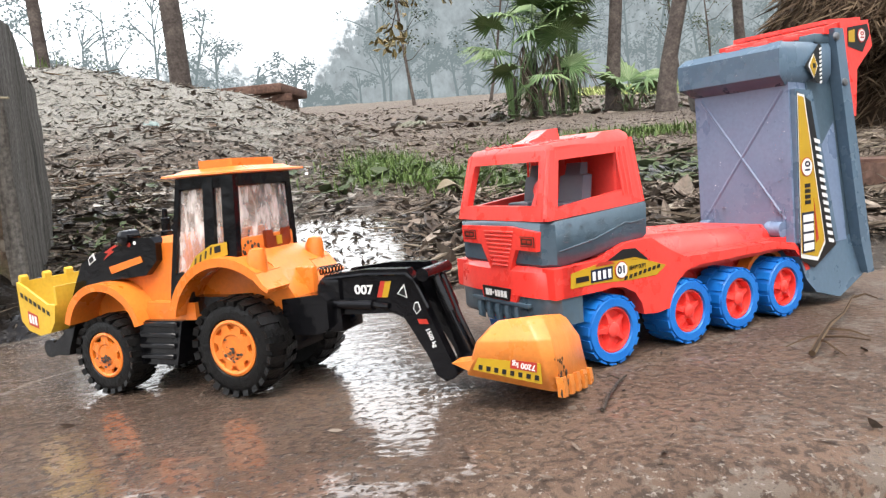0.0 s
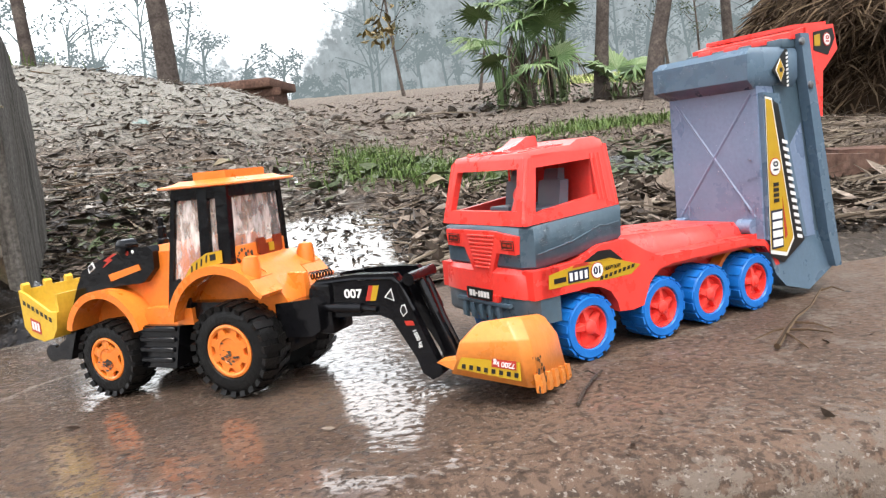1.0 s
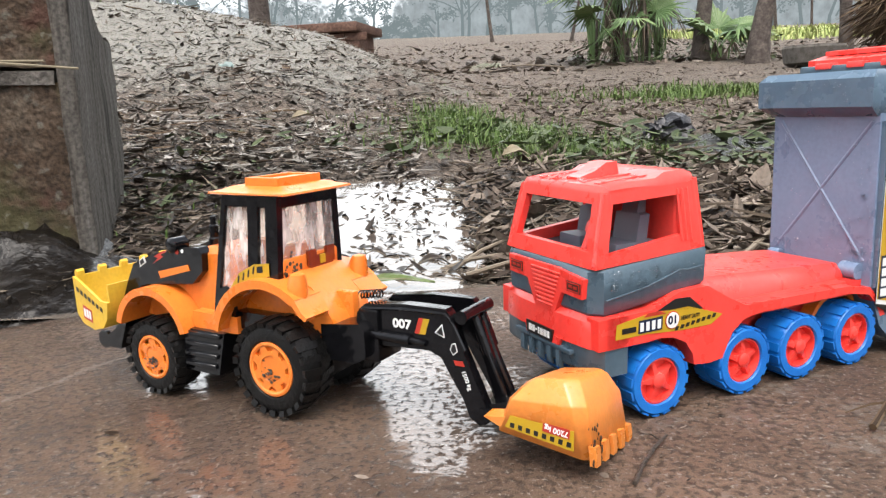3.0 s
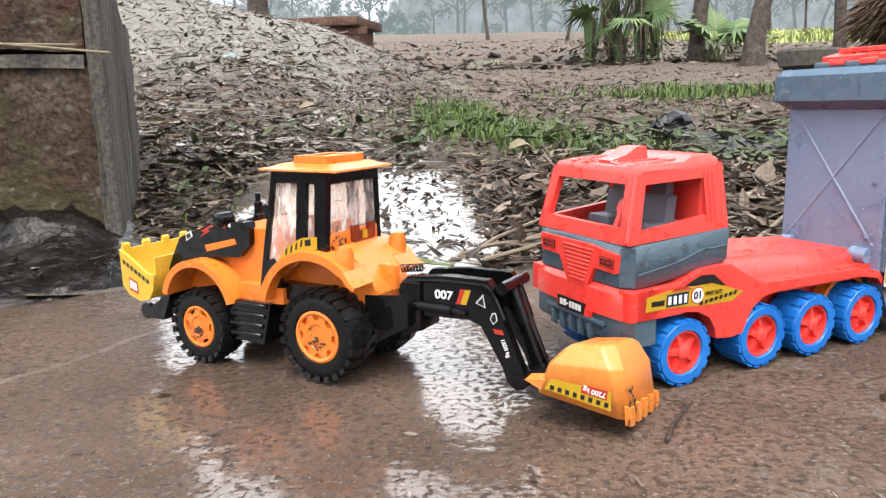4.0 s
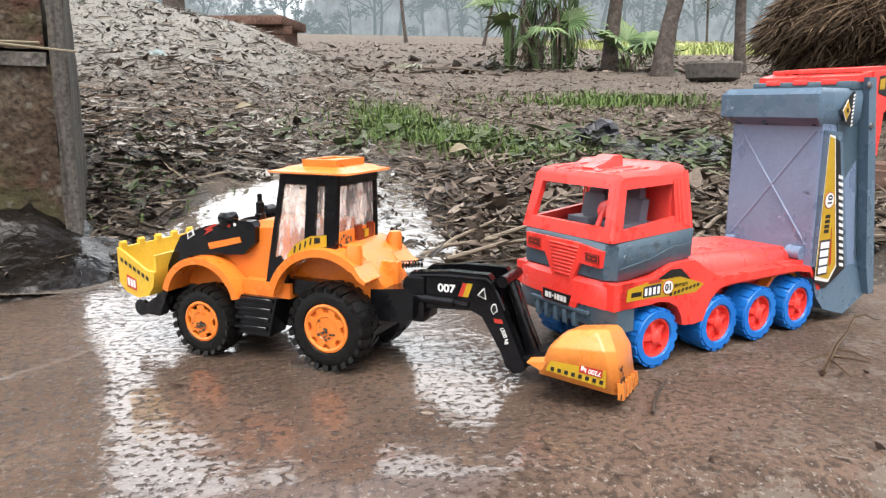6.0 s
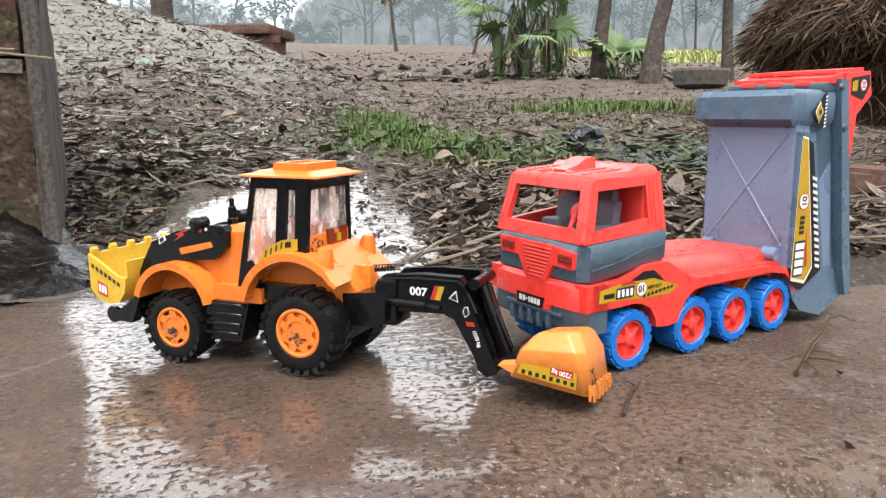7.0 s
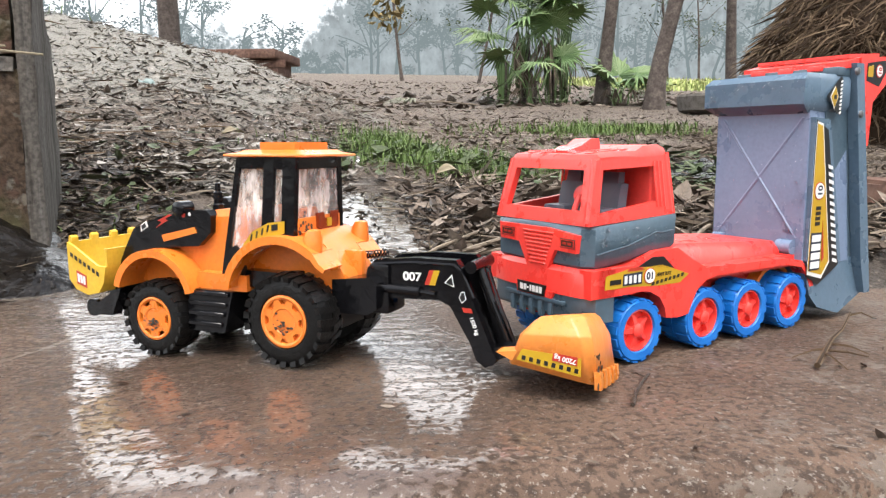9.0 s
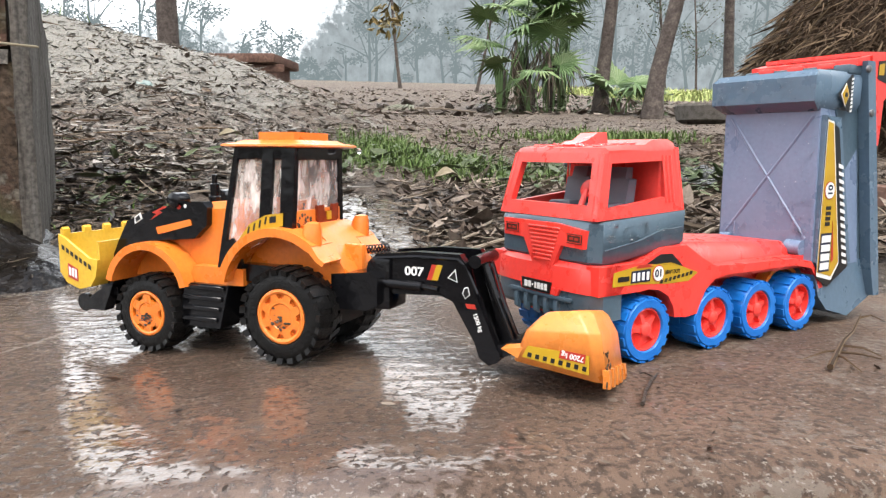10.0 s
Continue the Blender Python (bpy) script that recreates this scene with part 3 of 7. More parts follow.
def graded(a, b, lo, hi, step, grow):
    """Coordinates with an even fine step in the middle, growing outside."""
    mid = list(np.arange(lo, hi + 1e-6, step))
    s, x = step, lo
    left = []
    while x > a:
        s *= grow
        x -= s
        left.append(x)
    s, x = step, hi
    right = []
    while x < b:
        s *= grow
        x += s
        right.append(x)
    return left[::-1] + mid + right


def sheet(name, xs, ys, fn, mat):
    verts = [(x, y, fn(x, y)) for y in ys for x in xs]
    w = len(xs)
    faces = [(j * w + i, j * w + i + 1, (j + 1) * w + i + 1, (j + 1) * w + i) for j in range(len(ys) - 1) for i in range(w - 1)]
    me = bpy.data.meshes.new(name)
    me.from_pydata(verts, [], faces)
    for p in me.polygons:
        p.use_smooth = True
    me.materials.append(mat)
    return new(name, me)


tagged(sheet("ground", graded(-90, 90, -1.9, 2.4, 0.028, 1.12), graded(-60, 95, 0.7, 3.6, 0.028, 1.1), ground_z, M_EARTH),
       "brown damp earth with a pale spoil mound", "ground", kind="structure")

# slab: a thick sheet of old concrete with uneven edges
bm = bmesh.new()
xs = list(np.arange(-1.3, 1.6, 0.02))
rows = 34
top = []
for i, x in enumerate(xs):
    a, b = slab_front(x), slab_back(x)
    col = []
    for j in range(rows + 1):
        t = j / rows
        y = a + (b - a) * t
        edge = 0.010 * (math.exp(-(y - a) / 0.012) + math.exp(-(b - y) / 0.010))
        col.append(bm.verts.new((x, y, slab_top(x, y) - edge)))
    low_f = bm.verts.new((x, a - 0.006 + 0.006 * fbm(x, 1.0, 30.0), -0.035))
    bot_f = bm.verts.new((x, a + 0.008 * fbm(x, 2.0, 25.0), -0.13))
    low_b = bm.verts.new((x, b + 0.006, -0.03))
    bot_b = bm.verts.new((x, b + 0.004, -0.13))
    top.append([bot_f, low_f] + col + [low_b, bot_b])
for c, d in zip(top, top[1:]):
    for j in range(len(c) - 1):
        bm.faces.new((c[j], d[j], d[j + 1], c[j + 1]))
single("concrete_slab", bm, M_SLAB, "old brown wet concrete slab with broken edges", "slab", smooth=60, kind="structure")

# the puddle's water lies in the hollow behind the slab
tagged(sheet("puddle", list(np.arange(-0.42, 0.62, 0.03)), list(np.arange(0.93, 2.35, 0.03)),
             lambda x, y: 0.0795 * (y - 1.0) - 0.004 if y > 1.0 else -0.004, M_WATER),
       "shallow muddy puddle reflecting the white sky", "puddle", kind="structure")

# hazy distance: a glowing wall, raised past the view for reflections in wet surfaces
bm = bmesh.new()
ring0, ring1 = [], []
for i in range(61):
    a = radians(-15 + 210 * i / 60)
    ring0.append(bm.verts.new((88 * math.cos(a), 88 * math.sin(a), -4)))
    ring1.append(bm.verts.new((88 * math.cos(a), 88 * math.sin(a), 64)))
for i in range(60):
    bm.faces.new((ring0[i], ring0[i + 1], ring1[i + 1], ring1[i]))
backdrop = single("backdrop", bm, M_DISTANCE, "glowing backdrop with painted haze, far woods and white sky", "backdrop", kind="structure")


# ---- trees, palms, straw ----
def leaf_cloud(clumps, count, size, rnd, bm_verts, bm_faces, droop=0.3):
    """Adds folded leaf blades spread through clumps (centre, radius)."""
    for _ in range(count):
        c, r = clumps[rnd.randrange(len(clumps))]
        d = Vector((rnd.gauss(0, 1), rnd.gauss(0, 1), rnd.gauss(0, 0.8)))
        d = d.normalized() * r * rnd.random() ** 0.45
        p = Vector(c) + d
        a = Vector((rnd.gauss(0, 1), rnd.gauss(0, 1), rnd.gauss(-droop, 0.6))).normalized()
        s = a.cross(Vector((rnd.gauss(0, 1), rnd.gauss(0, 1), rnd.gauss(0, 1)))).normalized()
        k = size * rnd.uniform(0.6, 1.3)
        n0 = len(bm_verts)
        up = a.cross(s) * k * 0.12
        bm_verts.extend([p, p + a * k * 0.5 + s * k * 0.22 + up, p + a * k, p + a * k * 0.5 - s * k * 0.22 + up])
        bm_faces.extend([(n0, n0 + 1, n0 + 2), (n0, n0 + 2, n0 + 3)])


def raw_mesh(name, verts, faces, mat):
    me = bpy.data.meshes.new(name)
    me.from_pydata([tuple(v) for v in verts], [], faces)
    me.materials.append(mat)
    return me


def tree(x, y, r, height, lean, seed, label, crown_from, leaves=1500, leaf=0.13, limbs=7, spread=1.6, bend=0.0):
    rnd = random.Random(seed)
    z0 = ground_z(x, y) - 0.05
    root = thing("tree", label, "tree", pose(x, y, z0), group="trees")
    pts = []
    for i in range(29):
        t = i / 28
        pts.append((lean[0] * t + bend * smooth(0.0, 0.24, t) + 0.5 * r * math.sin(5 * t + seed), lean[1] * t + 0.4 * r * math.cos(4 * t + seed), height * t))
    bm = bmesh.new()
    rings = []
    for i, p in enumerate(pts):
        t = i / 28
        rad = r * (1.0 - 0.55 * t) * (1 + 0.45 * math.exp(-t * 30))
        rings.append([Vector(p) + Vector((math.cos(k * math.pi / 6), math.sin(k * math.pi / 6), 0)) * rad * (1 + 0.10 * noise.noise(Vector((k * 0.9, p[2] * 2.0, seed)))) for k in range(12)])
    loft(rings, bm)
    part("trunk", bm, M_BARK, root)
    clumps = []
    for j in range(limbs):
        t = crown_from + (0.97 - crown_from) * j / max(1, limbs - 1)
        base = Vector(pts[min(28, int(t * 28))])
        a = rnd.uniform(0, 2 * math.pi)
        length = spread * rnd.uniform(0.7, 1.2)
        path = [base + Vector((math.cos(a), math.sin(a), 0.7 * q)) * length * q for q in (0, 0.3, 0.65, 1.0)]
        path[2] += Vector((0, 0, 0.12 * length))
        part("limb", tube(path, r * 0.30, n=6, taper=0.3), M_BARK, root)
        clumps += [(path[3], spread * 0.42), (path[2] + Vector((rnd.uniform(-.3, .3), rnd.uniform(-.3, .3), 0.2)) * spread, spread * 0.34)]
    vs, fs = [], []
    leaf_cloud(clumps, leaves, leaf, rnd, vs, fs)
    crown = new("crown", raw_mesh("crown", vs, fs, M_CROWN))
    crown.parent = root
    return root


tree(-1.93, 9.0, 0.125, 10.0, (-0.25, 0.3), 1, "tall straight grey-barked tree behind the mound", 0.72, 700, 0.15, 7, 1.6)
tree(-3.62, 9.6, 0.085, 9.0, (-0.15, 0.2), 2, "slender grey-barked tree behind the mound", 0.7, 500, 0.14, 6, 1.3)
tree(3.60, 9.7, 0.092, 9.5, (0.25, 0.2), 3, "leaning grey-brown tree among the palms", 0.6, 1300, 0.15, 8, 1.8, bend=0.16)
tree(3.95, 8.7, 0.098, 9.5, (0.2, 0.1), 4, "bent grey-brown tree beside a stone trough", 0.6, 1300, 0.15, 8, 1.8, bend=0.36)
tree(6.3, 11.0, 0.085, 7.5, (-0.5, 0.0), 5, "forked bare-stemmed tree near the straw stack", 0.28, 260, 0.14, 7, 1.3)
# a few thin young trees further off
far = random.Random(8)
for fx, fy in ((2.6, 30.0), (5.2, 27.0), (9.5, 31.0), (13.5, 29.0), (17.0, 33.0)):
    tree(fx, fy, far.uniform(0.06, 0.10), far.uniform(4.2, 6.5), (far.uniform(-0.8, 0.8), far.uniform(-0.5, 0.5)), 20 + int(fx), "thin distant tree with a sparse crown at the field's edge", 0.30, 420, 0.14, 9, 1.2)


# the edge of the far woods, distance haze put in as a flat pale glow
def far_tree(azimuth, height, seed, bushy):
    rnd = random.Random(seed)
    d = rnd.uniform(74, 84)
    foot = Vector((d * math.sin(radians(azimuth)), d * math.cos(radians(azimuth)), 4.0))
    lean = Vector((rnd.gauss(0, 0.10), 0, 1.0)) * height
    bm = tube([foot, foot + lean * 0.4 + Vector((rnd.gauss(0, 0.4), 0, 0)), foot + lean * 0.95], 0.24, n=5, taper=0.3)
    clumps = []
    for j in range(8):
        base = foot + lean * rnd.uniform(0.35, 0.9)
        a = rnd.uniform(-1.3, 1.3)
        end = base + Vector((math.sin(a), 0.3 * rnd.gauss(0, 1), abs(math.cos(a)) * 0.9)) * height * rnd.uniform(0.14, 0.30)
        tube([base, (base + end) / 2 + Vector((0, 0, 0.2)), end], 0.10, bm, n=4, taper=0.4)
        clumps.append((end, height * rnd.uniform(0.07, 0.13)))
    vs, fs = [], []
    leaf_cloud(clumps, bushy * 2, 0.42, rnd, vs, fs)
    for f in fs:
        bm.faces.new([bm.verts.new(vs[i]) for i in f])
    part("far_tree", bm, M_PAINTED_HAZE, backdrop)


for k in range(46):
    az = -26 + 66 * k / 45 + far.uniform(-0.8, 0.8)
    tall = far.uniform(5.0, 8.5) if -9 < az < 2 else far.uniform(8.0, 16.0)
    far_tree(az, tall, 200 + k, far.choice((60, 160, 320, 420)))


def strands(count, rnd, where, length, width, sag=0.0):
    """Thin bent straws; where(rnd) gives a foot and a direction."""
    vs, fs = [], []
    for _ in range(count):
        p, d = where(rnd)
        ln, w = length * rnd.uniform(0.5, 1.4), width * rnd.uniform(0.6, 1.4)
        s = d.cross(Vector((rnd.gauss(0, 1), rnd.gauss(0, 1), rnd.gauss(0, 1)))).normalized() * w
        up = d.cross(s).normalized() * w * 0.6
        bend = Vector((rnd.gauss(0, 0.12), rnd.gauss(0, 0.12), -sag + rnd.gauss(0, 0.08))) * ln
        q, e = p + d * ln * 0.5 + bend * 0.3, p + d * ln + bend
        n0 = len(vs)
        vs.extend([p - s, p + s, p + up, q - s, q + s, q + up, e])
        fs.extend([(n0, n0 + 3, n0 + 4, n0 + 1), (n0 + 1, n0 + 4, n0 + 5, n0 + 2), (n0 + 2, n0 + 5, n0 + 3, n0), (n0 + 3, n0 + 6, n0 + 4), (n0 + 4, n0 + 6, n0 + 5), (n0 + 5, n0 + 6, n0 + 3)])
    return vs, fs


def fan_palm(x, y, seed, fronds, height, label):
    """A clump of long stalks that each carry a pleated fan, with old dry blades hanging below."""
    rnd = random.Random(seed)
    root = thing("fan_palm", label, "palm", pose(x, y, ground_z(x, y) - 0.03), group="palms")
    part("trunk", tube([(0, 0, 0), (0.02, 0.01, 0.2 * height), (0.05, 0.0, 0.4 * height)], 0.045, n=9, taper=0.7), M_BARK, root)
    for k in range(fronds):
        a = 2 * math.pi * (k + rnd.uniform(-0.3, 0.3)) / fronds
        out = rnd.uniform(0.12, 0.55)
        top_z = height * rnd.uniform(0.62, 1.0)
        foot = Vector((rnd.uniform(-0.10, 0.10), rnd.uniform(-0.10, 0.10), rnd.uniform(0.0, 0.25) * height))
        tip = Vector((math.cos(a) * out, math.sin(a) * out, top_z))
        mid = (foot + tip) / 2 + Vector((math.cos(a), math.sin(a), 0)) * -0.06
        stem = part("stalk", tube([foot, mid, tip], 0.013, n=5, taper=0.6), M_PALM, root)
        fwd = Vector((math.cos(a) * 0.8, math.sin(a) * 0.8, rnd.uniform(-0.1, 0.9))).normalized()
        side = fwd.cross(Vector((rnd.gauss(0, 0.3), rnd.gauss(0, 0.3), 1))).normalized()
        nrm = side.cross(fwd)
        vs, fs = [], []
        size = rnd.uniform(0.42, 0.66)
        count = 26
        web = 0.52
        for j in range(count):
            b = radians(-125 + 250 * j / (count - 1))
            d = fwd * math.cos(b) + side * math.sin(b)
            w = side * math.cos(b) - fwd * math.sin(b)
            ln = size * (0.78 + 0.22 * math.cos(b)) * rnd.uniform(0.9, 1.05)
            hang = Vector((0, 0, -1)) * ln * rnd.uniform(0.05, 0.38)
            half = ln * web * math.radians(250 / (count - 1)) * 0.55
            n0 = len(vs)
            vs.extend([tip, tip + d * ln * web + w * half, tip + d * ln + hang, tip + d * ln * web - w * half, tip + d * ln * web + nrm * half * 0.5])
            fs.extend([(n0, n0 + 1, n0 + 4), (n0 + 1, n0 + 2, n0 + 4), (n0, n0 + 4, n0 + 3), (n0 + 4, n0 + 2, n0 + 3)])
        fan = new("frond", raw_mesh("frond", vs, fs, M_PALM))
        fan.parent = stem
    for k in range(9):
        a, out, h = rnd.uniform(0, 2 * math.pi), rnd.uniform(0.1, 0.4), height * rnd.uniform(0.35, 0.7)
        c, e = Vector((math.cos(a), math.sin(a), 0)), Vector((-math.sin(a), math.cos(a), 0)) * rnd.uniform(0.016, 0.034)
        p0, p1, p2 = c * 0.06, c * out * 0.45 + Vector((0, 0, h * 0.75)), c * out + Vector((0, 0, h * rnd.uniform(0.8, 1.05)))
        vs = [p0 - e * 0.5, p0 + e * 0.5, p1 + e, p1 - e, p2, p1 + c * 0.012]
        young = new("young_blade", raw_mesh("young_blade", vs, [(0, 1, 2, 5), (0, 5, 3), (3, 5, 4), (5, 2, 4)], M_PALM))
        young.parent = root
    for k in range(3):
        a = rnd.uniform(0, 2 * math.pi)
        c = Vector((math.cos(a), math.sin(a), 0))
        h = height * rnd.uniform(0.4, 0.6)
        vs, fs = strands(16, rnd, lambda r: (c * 0.16 + Vector((0, 0, h)), (c * r.uniform(0.0, 0.5) + Vector((r.gauss(0, 0.15), r.gauss(0, 0.15), -1))).normalized()), h * 0.75, 0.008)
        old = new("dry_frond", raw_mesh("dry_frond", vs, fs, M_STRAW))
        old.parent = root
        tagged(old, "brown hanging dry frond")
    return root


for k, (fx, fy, h, nf) in enumerate([(2.38, 10.3, 1.55, 6), (2.75, 10.6, 2.0, 7), (3.05, 10.2, 1.7, 6), (3.35, 10.6, 1.9, 6), (2.70, 9.9, 0.9, 4), (3.78, 9.5, 0.5, 4)]):
    fan_palm(fx, fy, 60 + k, nf, h, "green fan palm clump with long leaf stalks beside the trees")

# a hanging branch with yellowing leaves
rnd = random.Random(5)
root = thing("hanging_branch", "drooping branch with large yellowing brown leaves", "branch", pose(0.78, 8.8, 2.30))
part("twig", tube([(2.2, 0.8, 0.75), (1.3, 0.5, 0.55), (0.5, 0.2, 0.35), (0.0, 0.0, -0.05), (-0.15, 0, -0.5)], 0.03, n=6, taper=0.3), M_BARK, root)
vs, fs = [], []
leaf_cloud([((0.5, 0.2, 0.2), 0.35), ((0.0, 0.0, -0.1), 0.3), ((-0.15, 0.0, -0.55), 0.22), ((1.0, 0.3, 0.3), 0.35)], 190, 0.14, rnd, vs, fs, 0.9)
lv = new("leaves", raw_mesh("leaves", vs, fs, M_YLEAF))
lv.parent = root


# straw stack: a tall thatched heap with an overhanging cap
SX, SY = 3.10, 3.58
rnd = random.Random(11)
stack_z = ground_z(SX, SY)
root = thing("straw_stack", "large brown heap of stacked rice straw", "straw stack", pose(SX, SY, stack_z - 0.1))
profile = [(0.60, 0.0), (0.60, 0.30), (0.64, 0.44), (0.74, 0.52), (0.74, 0.60), (0.62, 0.80), (0.47, 1.02), (0.30, 1.28), (0.05, 1.55)]
bm = bmesh.new()
rings = [[(r * (1 + 0.07 * noise.noise(Vector((math.cos(k * 0.1963) * 2, math.sin(k * 0.1963) * 2, z * 3)))) * math.cos(k * 0.19635), r * (1 + 0.07 * noise.noise(Vector((math.cos(k * 0.1963) * 2, math.sin(k * 0.1963) * 2, z * 3)))) * math.sin(k * 0.19635), z) for k in range(32)] for r, z in profile]
loft(rings, bm)
part("core", bm, M_STACK, root)


def on_stack(rnd):
    t = rnd.random() * (len(profile) - 1.01)
    i = int(t)
    f = t - i
    r = profile[i][0] * (1 - f) + profile[i + 1][0] * f
    z = profile[i][1] * (1 - f) + profile[i + 1][1] * f
    a = rnd.uniform(math.pi * 0.8, math.pi * 1.85)
    out = Vector((math.cos(a), math.sin(a), 0))
    d = (out * rnd.uniform(0.1, 1.3) + Vector((0, 0, rnd.uniform(-1.0, -0.2))) + Vector((-math.sin(a), math.cos(a), 0)) * rnd.gauss(0, 0.9)).normalized()
    return out * (r + rnd.uniform(-0.02, 0.06)) + Vector((0, 0, z)), d


vs, fs = strands(9500, rnd, on_stack, 0.15, 0.0040, 0.10)
ob = new("loose_straw", raw_mesh("loose_straw", vs, fs, M_STACK))
ob.parent = root
tagged(ob, kind="stuff")

# brick tank with an overhanging lid, half buried by the mound
BX, BY = -0.64, 6.0
bz = ground_z(BX, BY)
root = thing("brick_tank", "small brown brick tank with a flat overhanging lid", "tank", pose(BX, BY, bz + 0.005, 0, 0, -14))
part("body", box((-0.17, -0.2, -0.3), (0.24, 0.3, 0.20)), M_BRICK, root, bevel=0.008)
part("lid", box((-0.33, -0.27, 0.20), (0.30, 0.36, 0.27)), M_BRICK, root, "worn brown lid slab", bevel=0.015)
brick = box((-0.085, -0.008, -0.028), (0.085, 0.008, 0.028))
brick_me = to_mesh("brick", brick, M_BRICK, 0.004, 1)
for row in range(3):
    for col in range(3):
        ob = new("brick", brick_me)
        ob.parent = root
        ob.matrix_local = pose(-0.09 + col * 0.18 - (0.06 if row % 2 else 0), -0.204, 0.165 - row * 0.066)

# stone trough under the bent tree
bm = lathe([(0.30, 0.0), (0.42, 0.05), (0.46, 0.22), (0.44, 0.25), (0.40, 0.22), (0.34, 0.10)], (0, 0), 28)
trough = single("stone_trough", bm, M_PIER_TOP, "round grey stone trough on the earth", "trough", m=pose(4.02, 7.6, ground_z(4.02, 7.6) - 0.02, 90, 0, 0) @ Matrix.Diagonal((0.66, 0.85, 0.66, 1.0)))


# ---- pier and post beside the slab ----
root = thing("brick_pier", "dark mossy brick pier topped with worn mortar", "pier", pose(0, 0, 0))


def rough_block(lo, hi, amp, seed, cuts=9):
    bm = box(lo, hi)
    bmesh.ops.subdivide_edges(bm, edges=bm.edges[:], cuts=cuts, use_grid_fill=True)
    for v in bm.verts:
        k = noise.noise_vector(Vector(v.co) * 14 + Vector((seed, 0, 0))) * amp + noise.noise_vector(Vector(v.co) * 45) * amp * 0.4
        v.co += k
    return bm


def rough_prism(plan, z0, z1, amp, seed, cuts=10):
    bm = prism(plan, z0, z1, "z")
    bmesh.ops.subdivide_edges(bm, edges=bm.edges[:], cuts=cuts, use_grid_fill=True)
    for v in bm.verts:
        v.co += noise.noise_vector(Vector(v.co) * 14 + Vector((seed, 0, 0))) * amp + noise.noise_vector(Vector(v.co) * 45) * amp * 0.4
    return bm


part("block", rough_prism([(-1.15, 1.135), (-0.398, 1.135), (-0.550, 1.60), (-1.15, 1.60)], -0.10, 0.286, 0.005, 1, 12), M_PIER, root, "dark damp mossy block")
part("mortar", rough_prism([(-1.15, 1.129), (-0.400, 1.129), (-0.552, 1.60), (-1.15, 1.60)], 0.284, 0.304, 0.005, 2), M_PIER_TOP, root, "crumbling pale mortar bed")
part("brick", rough_prism([(-0.66, 1.175), (-0.422, 1.175), (-0.556, 1.58), (-0.66, 1.58)], 0.316, 0.60, 0.006, 3), M_PIER, root, "rough upper brickwork")
part("grey_block", rough_prism([(-1.15, 1.165), (-0.68, 1.165), (-0.68, 1.58), (-1.15, 1.58)], 0.300, 0.60, 0.003, 4), M_PIER_TOP, root, "smooth grey block")

# weathered plank standing against the pier's side
bm = bmesh.new()
rings = []
for k in range(40):
    z = -0.08 + 0.515 * k / 39
    ring = []
    wob = 0.005 * noise.noise(Vector((0, 0, z * 9)))
    for j, (x, y) in enumerate([(-0.396, 1.126), (-0.386, 1.128), (-0.379, 1.140), (-0.398, 1.21), (-0.418, 1.28), (-0.440, 1.35), (-0.462, 1.42), (-0.484, 1.49), (-0.506, 1.56), (-0.528, 1.62), (-0.546, 1.615), (-0.400, 1.15)]):
        g = 0.006 * noise.noise(Vector((j * 1.7, 0, z * 3.5))) + 0.003 * noise.noise(Vector((j * 5.1, 3, z * 14)))
        zz = z - (0.05 * smooth(1.25, 1.5, y) + 0.02 * noise.noise(Vector((j * 2.3, 9, 0)))) * (k / 39) ** 6
        ring.append((x + wob + g, y + g * 0.4, zz))
    rings.append(ring)
loft(rings, bm)
single("wooden_post", bm, M_POST, "weathered grey cracked wooden post against the pier", "post", smooth=35)


# ---- toy backhoe loader: x forwards, y to the seen side, z up; rear axle at x = 0 ----
BACKHOE = pose(0.02681, 0.64456, 0.0, 0, 0, math.degrees(math.atan2(0.51556, -0.85685)))
hoe = thing("toy_backhoe_loader", "orange and black plastic toy backhoe loader, wet and muddy", "toy vehicle", BACKHOE)
AF = 0.138


